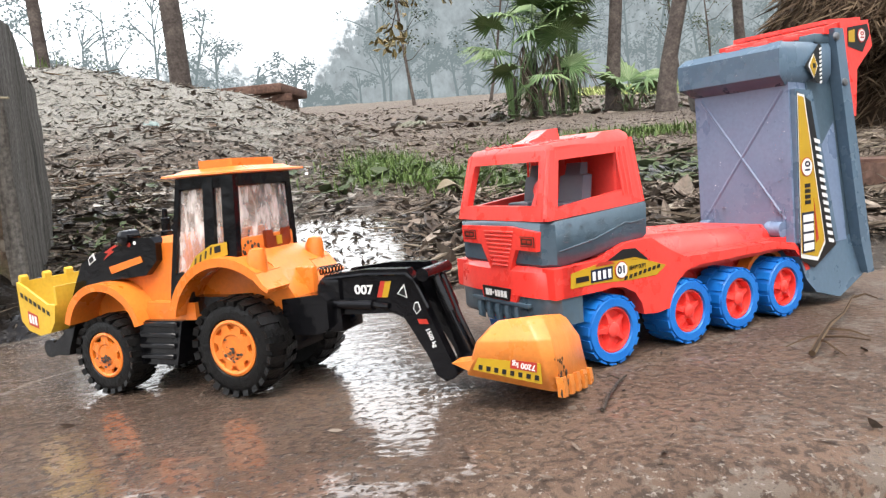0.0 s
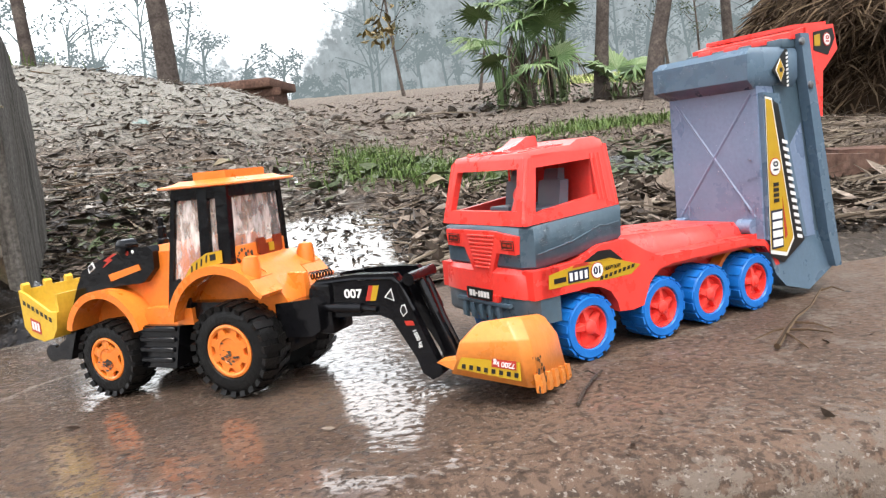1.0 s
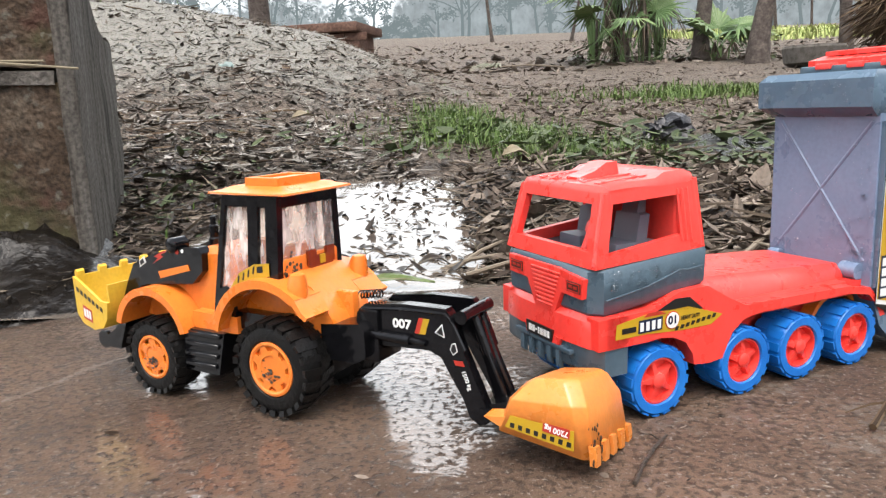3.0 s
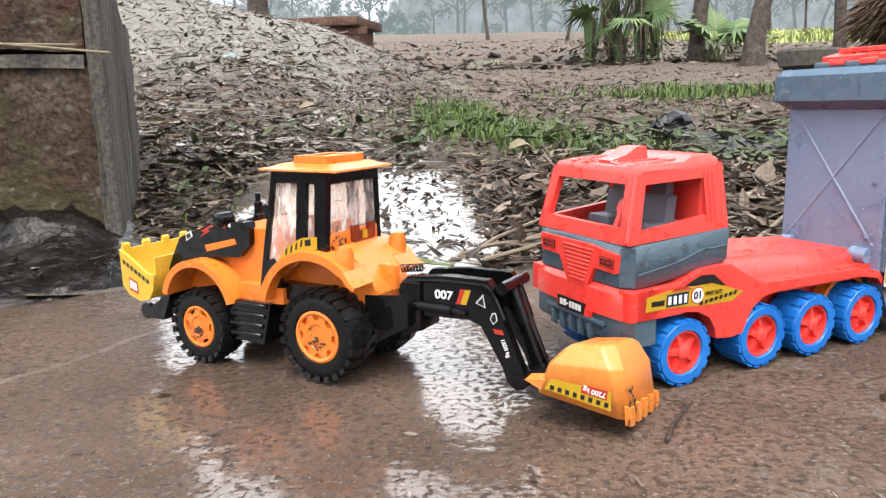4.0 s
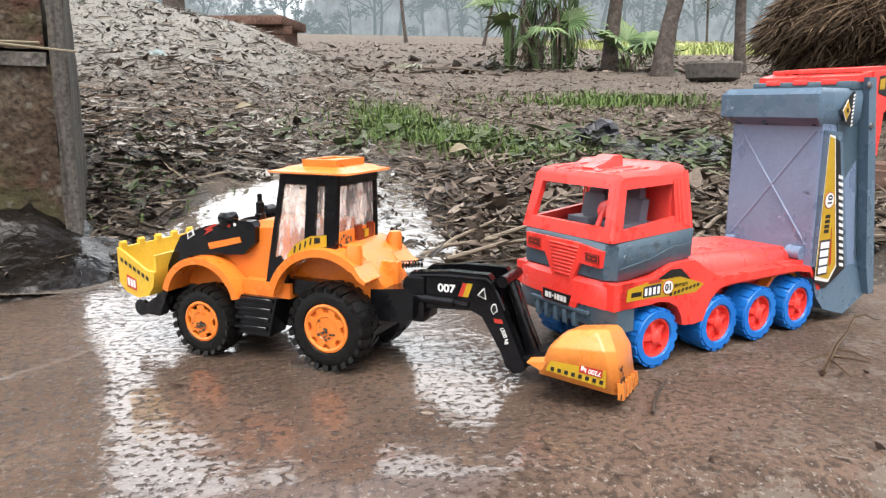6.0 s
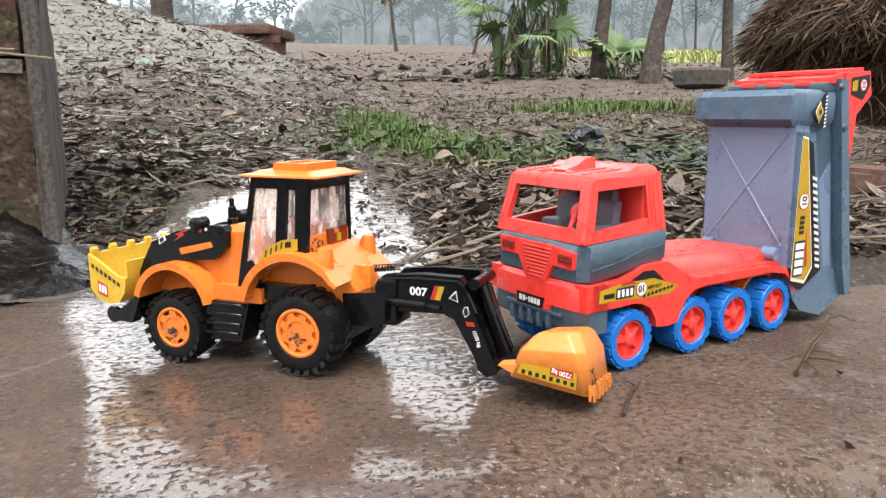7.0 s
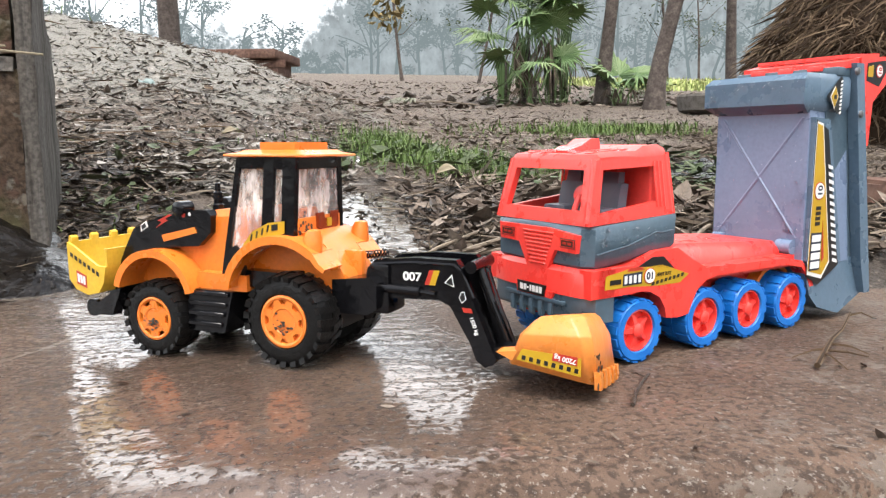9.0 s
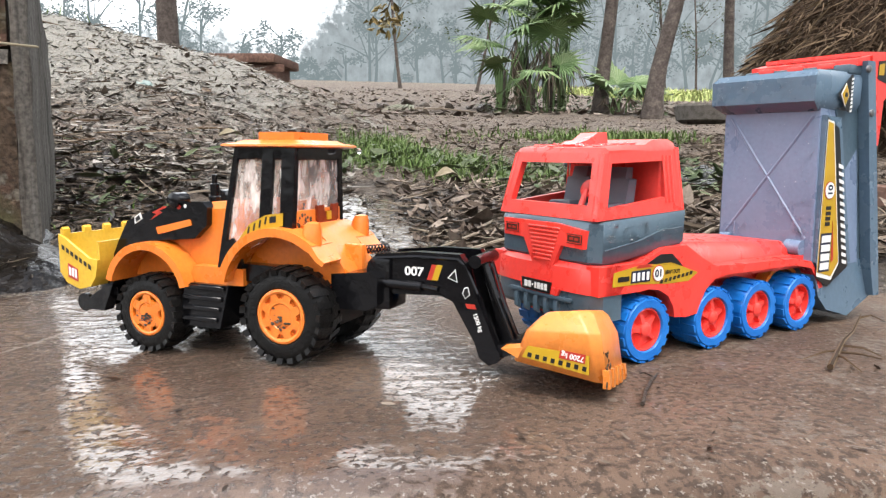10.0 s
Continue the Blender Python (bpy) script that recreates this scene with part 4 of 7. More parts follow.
def lugged_wheel(name, parent, cx, cz, r, y_in, y_out, lugs, rim_r, spokes):
    """Tyre with cleats; outwards is towards y_out."""
    s = 1 if y_out > y_in else -1
    w = abs(y_out - y_in)
    wheel = thing(name, "black tyre on an orange rim", "", None)
    wheel.parent = parent
    del wheel["label"]
    Y = lambda q: y_in + s * q * w
    prof = [(rim_r * 0.98, Y(0.04)), (r * 0.80, Y(0.0)), (r * 0.91, Y(0.10)), (r * 0.962, Y(0.3)), (r * 0.962, Y(0.7)), (r * 0.91, Y(0.92)),
            (r * 0.76, Y(1.0)), (rim_r * 1.08, Y(0.98)), (rim_r * 1.0, Y(0.90)), (rim_r * 0.98, Y(0.6))]
    bm = lathe(prof, (cx, cz), 40)
    for k in range(lugs):
        for half in (0, 1):
            a0 = 2 * math.pi * (k + 0.5 * half) / lugs
            a1 = a0 + 0.55 * 2 * math.pi / lugs
            ya, yb = (Y(0.0), Y(0.52)) if half else (Y(1.0), Y(0.48))
            base = []
            for (a, y, rr) in ((a0, ya, 0.84), (a1, ya, 0.84), (a1 + 0.06, yb, 0.93), (a0 + 0.06, yb, 0.93)):
                base.append((a, y, rr))
            rings = [[(cx + r * rr * math.cos(a), y, cz + r * rr * math.sin(a)) for a, y, rr in base],
                     [(cx + r * q * math.cos(a), y + (0.0015 * s if abs(y - Y(1.0)) < 1e-6 else 0), cz + r * q * math.sin(a)) for (a, y, rr), q in zip(base, (0.950, 0.950, 1.0, 1.0))]]
            loft(rings, bm)
    tyre = part("tyre", bm, M_TYRE, wheel, smooth=35)
    # rim: ring, dish, spokes and hub
    rim = part("rim", lathe([(rim_r * 1.02, Y(0.86)), (rim_r * 1.02, Y(0.965)), (rim_r * 0.93, Y(0.985)), (rim_r * 0.85, Y(0.955)), (rim_r * 0.83, Y(0.86))], (cx, cz), 36), M_ORANGE, wheel)
    # dark backing colour stands in for shade inside the rim's holes
    part("dish", lathe([(rim_r * 0.99, Y(0.66)), (rim_r * 0.99, Y(0.78)), (rim_r * 0.5, Y(0.80))], (cx, cz), 30), M_LENS_AND_SHADE, rim, "inner dish coloured dark for the shade in the rim")
    bm = bmesh.new()
    for k in range(spokes):
        a = 2 * math.pi * (k + 0.5) / spokes
        t = 0.62 * math.pi / spokes
        outer = [(cx + rim_r * 0.90 * math.cos(a + q), cz + rim_r * 0.90 * math.sin(a + q)) for q in (-t * 0.62, t * 0.62)]
        inner = [(cx + rim_r * 0.60 * math.cos(a + q), cz + rim_r * 0.60 * math.sin(a + q)) for q in (t * 1.25, -t * 1.25)]
        prism(outer + inner, Y(0.84), Y(0.955), "y", bm)
    part("spokes", bm, M_ORANGE, rim, bevel=0.0006, seg=1)
    part("hub", lathe([(rim_r * 0.68, Y(0.84)), (rim_r * 0.67, Y(0.945)), (rim_r * 0.50, Y(0.955)), (rim_r * 0.46, Y(0.925)), (rim_r * 0.10, Y(0.935))], (cx, cz), 28), M_ORANGE, rim)
    rnd = random.Random(lugs + int(s) + int(cx * 100))
    bm = bmesh.new()
    for _ in range(34):
        a, q = rnd.gauss(5.0, 0.7), rim_r * abs(rnd.gauss(0.28, 0.2))
        ball((cx + q * math.cos(a), Y(0.965), cz + q * math.sin(a)), rnd.uniform(0.0003, 0.0011), bm, (1.8, 0.4, 1), 6, 4)
    part("mud", bm, M_MUD, wheel, "dried mud on the hub")
    return wheel


lugged_wheel("rear_wheel", hoe, 0.0, 0.0395, 0.0395, 0.020, 0.052, 23, 0.0215, 8)
lugged_wheel("rear_wheel", hoe, 0.0, 0.0395, 0.0395, -0.020, -0.052, 23, 0.0215, 8)
lugged_wheel("front_wheel", hoe, AF, 0.0290, 0.0345, 0.024, 0.0515, 21, 0.0190, 6)
lugged_wheel("front_wheel", hoe, AF, 0.0290, 0.0345, -0.024, -0.0515, 21, 0.0190, 6)

part("chassis", prism([(-0.035, 0.030), (-0.035, 0.062), (0.06, 0.068), (0.195, 0.052), (0.215, 0.030), (0.205, 0.022), (0.06, 0.026)], -0.019, 0.019), M_BLACK, hoe, bevel=0.002)
part("axle", tube([(0, -0.03, 0.0395), (0, 0.03, 0.0395)], 0.006), M_BLACK, hoe)
part("axle", tube([(AF, -0.03, 0.029), (AF, 0.03, 0.029)], 0.006), M_BLACK, hoe)
part("hood", loft([[(x, -w, zl), (x, w, zl), (x, w, zt - 0.006), (x, w - 0.006, zt), (x, -w + 0.006, zt), (x, -w, zt - 0.006)] for x, w, zl, zt in
                   ((0.050, 0.028, 0.058, 0.128), (0.088, 0.028, 0.056, 0.125), (0.125, 0.025, 0.055, 0.116), (0.172, 0.021, 0.056, 0.098), (0.178, 0.017, 0.060, 0.088))]), M_ORANGE, hoe, bevel=0.002)
part("side_sill", prism([(0.045, 0.058), (0.045, 0.072), (0.096, 0.072), (0.100, 0.062), (0.092, 0.056)], 0.018, 0.038), M_ORANGE, hoe, bevel=0.002)
part("side_sill", prism([(0.045, 0.058), (0.045, 0.072), (0.096, 0.072), (0.100, 0.062), (0.092, 0.056)], -0.038, -0.018), M_ORANGE, hoe, bevel=0.002)
for s in (1, -1):
    bm = arch(0.140, 0.044, 0.0395, 0.0460, 14, 166, s * 0.018, s * 0.0495, 16)
    part("front_mudguard", bm, M_ORANGE, hoe, bevel=0.0026, seg=3)
    part("mudguard_wall", prism([(0.140 + 0.0415 * math.cos(radians(a)), 0.044 + 0.0415 * math.sin(radians(a))) for a in range(16, 170, 12)], s * 0.018, s * 0.0205), M_ORANGE, hoe)
    bm = arch(0.006, 0.052, 0.0500, 0.0568, 12, 128, s * 0.020, s * 0.0500, 16)
    # the tail of the guard flares upwards and outwards
    tail = [((-0.0285, 0.0965), (-0.0255, 0.0925)), ((-0.035, 0.0885), (-0.032, 0.0855)), ((-0.041, 0.0850), (-0.039, 0.0820))]
    loft([[(a[0], s * y0, a[1]), (b[0], s * y0, b[1]), (b[0], s * y1, b[1]), (a[0], s * y1, a[1])] for (a, b), y0, y1 in zip(tail, (0.02, 0.022, 0.026), (0.0500, 0.0508, 0.0518))], bm)
    part("rear_mudguard", bm, M_ORANGE, hoe, bevel=0.0020, seg=3)
    part("mudguard_wall", prism([(0.006 + 0.052 * math.cos(radians(a)), 0.052 + 0.052 * math.sin(radians(a))) for a in range(15, 128, 10)] + [(-0.02, 0.075), (0.04, 0.068)], s * 0.020, s * 0.0225), M_ORANGE, hoe)
    part("light_stud", loft([[(cx + r * math.cos(k * math.pi / 5), s * 0.038 + r * math.sin(k * math.pi / 5), z) for k in range(10)] for cx, r, z in
                             ((-0.021, 0.0085, 0.094), (-0.022, 0.0075, 0.108), (-0.023, 0.0055, 0.1135), (-0.023, 0.0015, 0.1145))]), M_ORANGE, hoe)
    # ribbed side step
    bm = prism([(0.056, 0.058), (0.102, 0.058), (0.108, 0.021), (0.066, 0.021)], s * 0.018, s * 0.043, inset=0.0)
    step = part("side_step", bm, M_BLACK, hoe, "wet ribbed black side step", bevel=0.002)
    for k in range(4):
        z = 0.026 + 0.009 * k
        x0, x1 = 0.068 - 0.0027 * k, 0.1045 - 0.0015 * k
        part("tread", box((x0, s * 0.0425 - 0.002, z), (x1, s * 0.0425 + 0.003, z + 0.0042)), M_BLACK, step, bevel=0.0008, seg=1)

# rear body and tail
part("rear_body", loft([[(xf, -w, z), (xf, w, z), (xr, w, z), (xr, -w, z)] for z, xf, xr, w in
                        ((0.058, 0.01, -0.046, 0.023), (0.075, 0.01, -0.043, 0.024), (0.100, 0.006, -0.026, 0.026), (0.110, 0.004, -0.012, 0.029))]), M_ORANGE, hoe, bevel=0.0025)
part("rear_rib", box((-0.047, -0.004, 0.058), (-0.020, 0.004, 0.094)), M_ORANGE, hoe, bevel=0.002)

# cab: sloping black posts, rails, smeared windows
CT, YL, YT = 0.171, 0.036, 0.0325
cab = part("cab_floor", prism([(0.071, 0.062), (0.070, 0.076), (0.0, 0.076), (0.0, 0.062)], -0.034, 0.034), M_BLACK, hoe, bevel=0.001)


def beam(a, b, wx, wy, bm=None):
    a, b = Vector(a), Vector(b)
    return loft([[(p.x - wx, p.y - wy, p.z), (p.x + wx, p.y - wy, p.z), (p.x + wx, p.y + wy, p.z), (p.x - wx, p.y + wy, p.z)] for p in (a, b)], bm)


for s in (1, -1):
    part("front_post", beam((0.0685, s * YL, 0.072), (0.0510, s * YT, CT), 0.0022, 0.002), M_BLACK, hoe, bevel=0.0006, seg=1)
    part("middle_post", beam((0.0240, s * YL, 0.100), (0.0205, s * YT, CT), 0.0050, 0.002), M_BLACK, hoe, bevel=0.0006, seg=1)
    part("rear_post", beam((0.0020, s * YL, 0.104), (0.0005, s * YT, CT), 0.0060, 0.0030), M_BLACK, hoe, bevel=0.0010, seg=1)
    part("top_rail", box((-0.005, s * YT - 0.002, 0.1615), (0.0535, s * YT + 0.002, 0.1720)), M_BLACK, hoe, bevel=0.0008, seg=1)
    part("door_panel", prism([(0.069, 0.072), (0.046, 0.072), (0.048, 0.088), (0.056, 0.097), (0.0655, 0.0925)], s * YL - 0.0015, s * YL + 0.0015), M_BLACK, hoe, bevel=0.0006, seg=1)
    lift = lambda x, z: (x, s * (YL + (YT - YL) * (z - 0.072) / (CT - 0.072)) - s * 0.0008, z)
    pane = [lift(0.066, 0.088), lift(0.0535, 0.162), lift(0.0, 0.162), lift(0.003, 0.108), lift(0.045, 0.086)]
    bm = loft([pane, [(x, y - s * 0.0008, z) for x, y, z in pane]])
    part("side_window", bm, M_WINDOW, hoe, "clear plastic window smeared with drops").visible_shadow = False
    # yellow badge in the rear quarter
    pl = axes((0.024, s * (YL + 0.0036), 0.108), (-s, 0, 0), (0, -0.04 * s, 1))
    q = [(-0.022 * s, -0.010), (-0.012 * s, 0.002), (0.004 * s, 0.010), (0.020 * s, 0.012), (0.020 * s, 0.002), (0.006 * s, -0.002), (-0.010 * s, -0.012)]
    decal(q if s == 1 else q[::-1], pl, M_STICK_Y, hoe, label="yellow quarter badge")
    for k in range(4):
        cx = -0.013 + 0.0055 * k
        cz = -0.003 + 0.0028 * k
        decal([(cx * s - 0.0011, cz - 0.003), (cx * s + 0.0004, cz - 0.003), (cx * s + 0.0016, cz + 0.003), (cx * s + 0.0001, cz + 0.003)], pl @ Matrix.Translation((0, 0, 0.0004)), M_STICK_K, hoe, "chevron")
    decal([(0.0105 * s - 0.003, 0.0035), (0.0105 * s + 0.003, 0.0045), (0.0105 * s + 0.003, 0.0095), (0.0105 * s - 0.003, 0.0085)], pl @ Matrix.Translation((0, 0, 0.0004)), M_STICK_K, hoe, "emblem")

part("rear_rail", box((-0.006, -YT, 0.1615), (-0.001, YT, 0.1720)), M_BLACK, hoe, bevel=0.0008, seg=1)
part("front_rail", box((0.0495, -YT, 0.1615), (0.0535, YT, 0.1720)), M_BLACK, hoe, bevel=0.0008, seg=1)
part("rear_window", loft([[(-0.0028, -0.033, 0.121), (-0.0028, 0.033, 0.121), (-0.0036, 0.030, 0.162), (-0.0036, -0.030, 0.162)], [(-0.0020, -0.033, 0.121), (-0.0020, 0.033, 0.121), (-0.0028, 0.030, 0.162), (-0.0028, -0.030, 0.162)]]), M_WINDOW, hoe,
     "clear plastic rear window smeared with drops").visible_shadow = False
part("front_window", loft([[(0.0685, -0.034, 0.085), (0.0685, 0.034, 0.085), (0.0522, 0.030, 0.165), (0.0522, -0.030, 0.165)], [(0.0677, -0.034, 0.085), (0.0677, 0.034, 0.085), (0.0514, 0.030, 0.165), (0.0514, -0.030, 0.165)]]), M_WINDOW, hoe,
     "clear plastic windscreen").visible_shadow = False
part("rear_panel", box((-0.0045, -0.033, 0.105), (0.0, 0.033, 0.1215)), M_ORANGE, hoe, "orange panel under the rear window", bevel=0.001)
lamp = part("tail_lamp", prism([(-0.026, 0.1245), (-0.026, 0.112), (-0.020, 0.108), (0.000, 0.108), (0.006, 0.112), (0.006, 0.1245), (-0.003, 0.1245), (-0.004, 0.119), (-0.016, 0.119), (-0.017, 0.1245)], -0.0072, -0.0042, "x"), M_LENS_AND_SHADE, hoe, "dark amber tail lamp", bevel=0.0008, seg=1)
part("lamp_mark", box((-0.0082, -0.013, 0.112), (-0.0071, -0.007, 0.119)), M_STICK_Y, lamp, "yellow lamp centre")
rnd = random.Random(3)
bm = bmesh.new()
for _ in range(22):
    ball((-0.0046, rnd.gauss(0.021, 0.005), rnd.gauss(0.113, 0.004)), rnd.uniform(0.0006, 0.002), bm, (0.3, 1, 1), 6, 4)
part("mud_splash", bm, M_MUD, hoe, "dark mud splash on the rear panel")
# seat and wheel inside
part("cab_seat", loft([[(x0, -0.017, z), (x1, -0.017, z), (x1, 0.017, z), (x0, 0.017, z)] for z, x0, x1 in ((0.076, 0.010, 0.045), (0.092, 0.010, 0.045), (0.096, 0.010, 0.026), (0.128, 0.008, 0.017))]), M_ORANGE, hoe, bevel=0.003)
part("dashboard", prism([(0.066, 0.076), (0.066, 0.094), (0.052, 0.104), (0.048, 0.098), (0.052, 0.076)], -0.022, 0.022), M_ORANGE, hoe, bevel=0.003)

# roof: thin plate with turned-up rim and a raised light bar frame
bm = loft([[(cx + sx * kx, sy * ky, z) for sx, sy in ((1, 1), (0.3, 1.04), (-1, 1), (-1.04, 0.4), (-1.04, -0.4), (-1, -1), (0.3, -1.04), (1, -1), (1.05, -0.4), (1.05, 0.4))] for cx, kx, ky, z in
           ((0.0225, 0.0370, 0.0375, 0.1712), (0.0225, 0.0400, 0.0400, 0.1722), (0.0225, 0.0396, 0.0396, 0.1736), (0.0225, 0.031, 0.033, 0.1750), (0.0215, 0.027, 0.028, 0.1772))])
roof = part("roof", bm, M_ORANGE, hoe, bevel=0.0005, seg=1)
outer = [(0.036, 0.025, 0.1765), (0.036, -0.025, 0.1765), (0.002, -0.025, 0.1765), (0.002, 0.025, 0.1765)]
inner = [(0.031, 0.019, 0.1765), (0.031, -0.019, 0.1765), (0.007, -0.019, 0.1765), (0.007, 0.019, 0.1765)]
part("roof_frame", beam_panel(outer, inner, (0, 0, 0.0070)), M_ORANGE, roof, bevel=0.0016)
part("roof_bar", box((0.012, -0.022, 0.177), (0.024, 0.022, 0.1825)), M_ORANGE, roof, bevel=0.0018)
part("water_drop", ball((-0.0195, -0.0405, 0.1690), 0.0022, squash=(1, 1, 1.2)), M_DROP, hoe, "drop hanging from the roof edge")

# exhaust stack
part("exhaust", lathe([(0.0052, 0.0), (0.0052, 0.008), (0.0040, 0.009), (0.0040, 0.019), (0.0024, 0.020), (0.0024, 0.027), (0.0015, 0.0275)], (0, 0), 12), M_BLACK, hoe).matrix_local = pose(0.100, 0.004, 0.120, 90, 0, 0)

# loader arms
arm_out = [(0.083, 0.121), (0.088, 0.1255), (0.100, 0.1255), (0.140, 0.118), (0.172, 0.106), (0.182, 0.090), (0.208, 0.042), (0.224, 0.032), (0.224, 0.022), (0.205, 0.022), (0.192, 0.050), (0.166, 0.086), (0.155, 0.089), (0.098, 0.094), (0.084, 0.106)]
for s in (1, -1):
    arm = part("loader_arm", prism(arm_out, s * 0.0235, s * 0.0345), M_BLACK, hoe, bevel=0.0018)
    if s == 1:
        pl = axes((0.125, 0.0346, 0.105), (-1, 0, 0), (0, 0, 1))
        decal([(-0.011, -0.009), (0.026, 0.0005), (0.024, 0.0055), (-0.013, -0.003)], pl, M_ORANGE, arm, "arm_slot", 0.0012, "orange slot in the arm")
        decal([(-0.038, -0.0015), (-0.029, 0.0035), (-0.031, 0.0090), (-0.038, 0.0045)], pl, M_STICK_W, arm, "emblem", 0.0003, "white emblem")
        decal([(-0.036, 0.0005), (-0.031, 0.0033), (-0.0325, 0.0068), (-0.037, 0.0040)], pl @ Matrix.Translation((0, 0, 0.0004)), M_STICK_K, arm, "emblem")
        decal([(-0.020, 0.003), (-0.006, 0.010), (-0.009, 0.0115), (-0.0005, 0.015), (-0.004, 0.0158), (-0.018, 0.0095), (-0.013, 0.0085)], pl, M_STICK_R, arm, "flash", 0.0003, "red flash")
        decal(circle(0.0022, 14, 0.012, 0.0155), pl, M_STICK_R, arm, "dot")
        decal(circle(0.0016, 14, 0.019, 0.0165), pl, M_STICK_W, arm, "dot")
    part("arm_boss", lathe([(0.0065, s * 0.023), (0.0065, s * 0.037), (0.004, s * 0.0385)], (0.117, 0.126), 16), M_BLACK, arm)
part("cross_bar", tube([(0.196, -0.03, 0.040), (0.196, 0.03, 0.040)], 0.004), M_BLACK, hoe)
part("cross_bar", tube([(0.100, -0.03, 0.118), (0.100, 0.03, 0.118)], 0.004), M_BLACK, hoe)
part("tow_ring", lathe([(0.006, 0.028), (0.0085, 0.028), (0.0085, 0.032), (0.006, 0.032)], (0.232, 0.027), 16), M_BLACK, hoe)
part("hydraulic_ram", tube([(0.10, 0.012, 0.112), (0.19, 0.012, 0.075)], 0.004), M_BLACK, hoe)

# front bucket: curved shell, side cheeks, teeth along the lip
BW = 0.050
shell = [(0.2365, 0.0925), (0.2360, 0.058), (0.228, 0.049), (0.213, 0.0445), (0.200, 0.0475), (0.193, 0.057), (0.190, 0.074), (0.190, 0.088)]
inner = [(0.1925, 0.088), (0.1925, 0.0745), (0.1955, 0.0585), (0.2015, 0.0500), (0.213, 0.0470), (0.2265, 0.0515), (0.2330, 0.0595), (0.2335, 0.0925)]
bucket = part("front_bucket", prism(shell + inner, -BW, BW), M_YELLOW, hoe, bevel=0.0007, seg=1)
cheek = [(0.2365, 0.0925), (0.2360, 0.058), (0.228, 0.049), (0.213, 0.0445), (0.200, 0.0475), (0.193, 0.057), (0.190, 0.072), (0.200, 0.0725), (0.229, 0.0895)]
for s in (1, -1):
    part("cheek", prism(cheek, s * BW, s * (BW + 0.0025)), M_YELLOW, bucket, bevel=0.0007, seg=1)
for k in range(5):
    y = -0.046 + 0.092 * k / 4
    part("tooth", prism([(0.2368, 0.091), (0.2368, 0.0965), (0.2352, 0.0985), (0.2332, 0.0965), (0.2332, 0.091)], y - 0.0038, y + 0.0038), M_YELLOW, bucket, bevel=0.0006, seg=1)
pl = axes((0.216, BW + 0.0026, 0.064), (-1, 0, 0), (0, 0, 1))
for k in range(7):
    t = -0.0165 + 0.0052 * k
    h = 0.0175 - 0.0026 * k
    decal([(t, h - 0.002), (t + 0.0032, h - 0.0036), (t + 0.0032, h + 0.0004), (t, h + 0.002)], pl, M_STICK_K, bucket, "hazard_mark")
decal([(-0.010, -0.0095), (0.002, -0.0130), (0.002, -0.0015), (-0.010, 0.003)], pl, M_STICK_R, bucket, "emblem", 0.0003, "red emblem with white marks")
for k in range(3):
    decal([(-0.0085 + 0.0035 * k, -0.0075 - 0.001 * k), (-0.0062 + 0.0035 * k, -0.0082 - 0.001 * k), (-0.0062 + 0.0035 * k, -0.0005 - 0.001 * k), (-0.0085 + 0.0035 * k, 0.0002 - 0.001 * k)], pl @ Matrix.Translation((0, 0, 0.0004)), M_STICK_W, bucket, "bar")

# stabiliser block, boom, stick, rams
part("rear_block", prism([(-0.030, 0.044), (-0.030, 0.072), (-0.066, 0.076), (-0.071, 0.071), (-0.071, 0.050), (-0.062, 0.045)], -0.030, 0.024), M_BLACK, hoe, bevel=0.0025)
part("swing_post", box((-0.078, -0.015, 0.045), (-0.060, 0.016, 0.086)), M_BLACK, hoe, bevel=0.0025)
boom_out = [(-0.055, 0.072), (-0.057, 0.0815), (-0.064, 0.0885), (-0.100, 0.0925), (-0.135, 0.0925), (-0.1410, 0.0845), (-0.1455, 0.0690), (-0.1640, 0.0270), (-0.1690, 0.0150), (-0.1600, 0.0095), (-0.1520, 0.0145), (-0.1480, 0.0260), (-0.1300, 0.0560), (-0.1200, 0.0600), (-0.0760, 0.0580), (-0.0600, 0.0600)]
boom = part("boom", prism(boom_out, 0.0035, 0.0125), M_BLACK, hoe, "wet black boom and stick plate", bevel=0.0015)
part("boom_plate", prism([(x - 0.006, z + 0.001) for x, z in boom_out], -0.024, -0.017), M_BLACK, hoe, bevel=0.0015)
part("boom_rib", tube([(-0.062, 0.0128, 0.0855), (-0.100, 0.0128, 0.0890), (-0.134, 0.0128, 0.0890), (-0.141, 0.0128, 0.0820), (-0.150, 0.0128, 0.0640)], 0.0014, n=6), M_BLACK, boom)
part("boom_ram", tube([(-0.066, 0.0135, 0.0665), (-0.105, 0.0135, 0.0660)], 0.0040, n=10), M_BLACK, boom)
part("boom_ram", tube([(-0.105, 0.0135, 0.0660), (-0.118, 0.0135, 0.0650)], 0.0022, n=8), M_BLACK, boom)
for y, dx in ((-0.005, 0.001), (-0.022, 0.005)):
    ram = part("stick_ram", tube([(-0.149 + dx, y, 0.086), (-0.160 + dx, y, 0.058)], 0.0040, n=10), M_BLACK, hoe)
    part("ram_rod", tube([(-0.160 + dx, y, 0.058), (-0.174 + dx, y, 0.026)], 0.0020, n=8), M_BLACK, ram)
    part("ram_knuckle", ball((-0.149 + dx, y, 0.086), 0.005, squash=(1, 0.8, 1)), M_BLACK, ram)
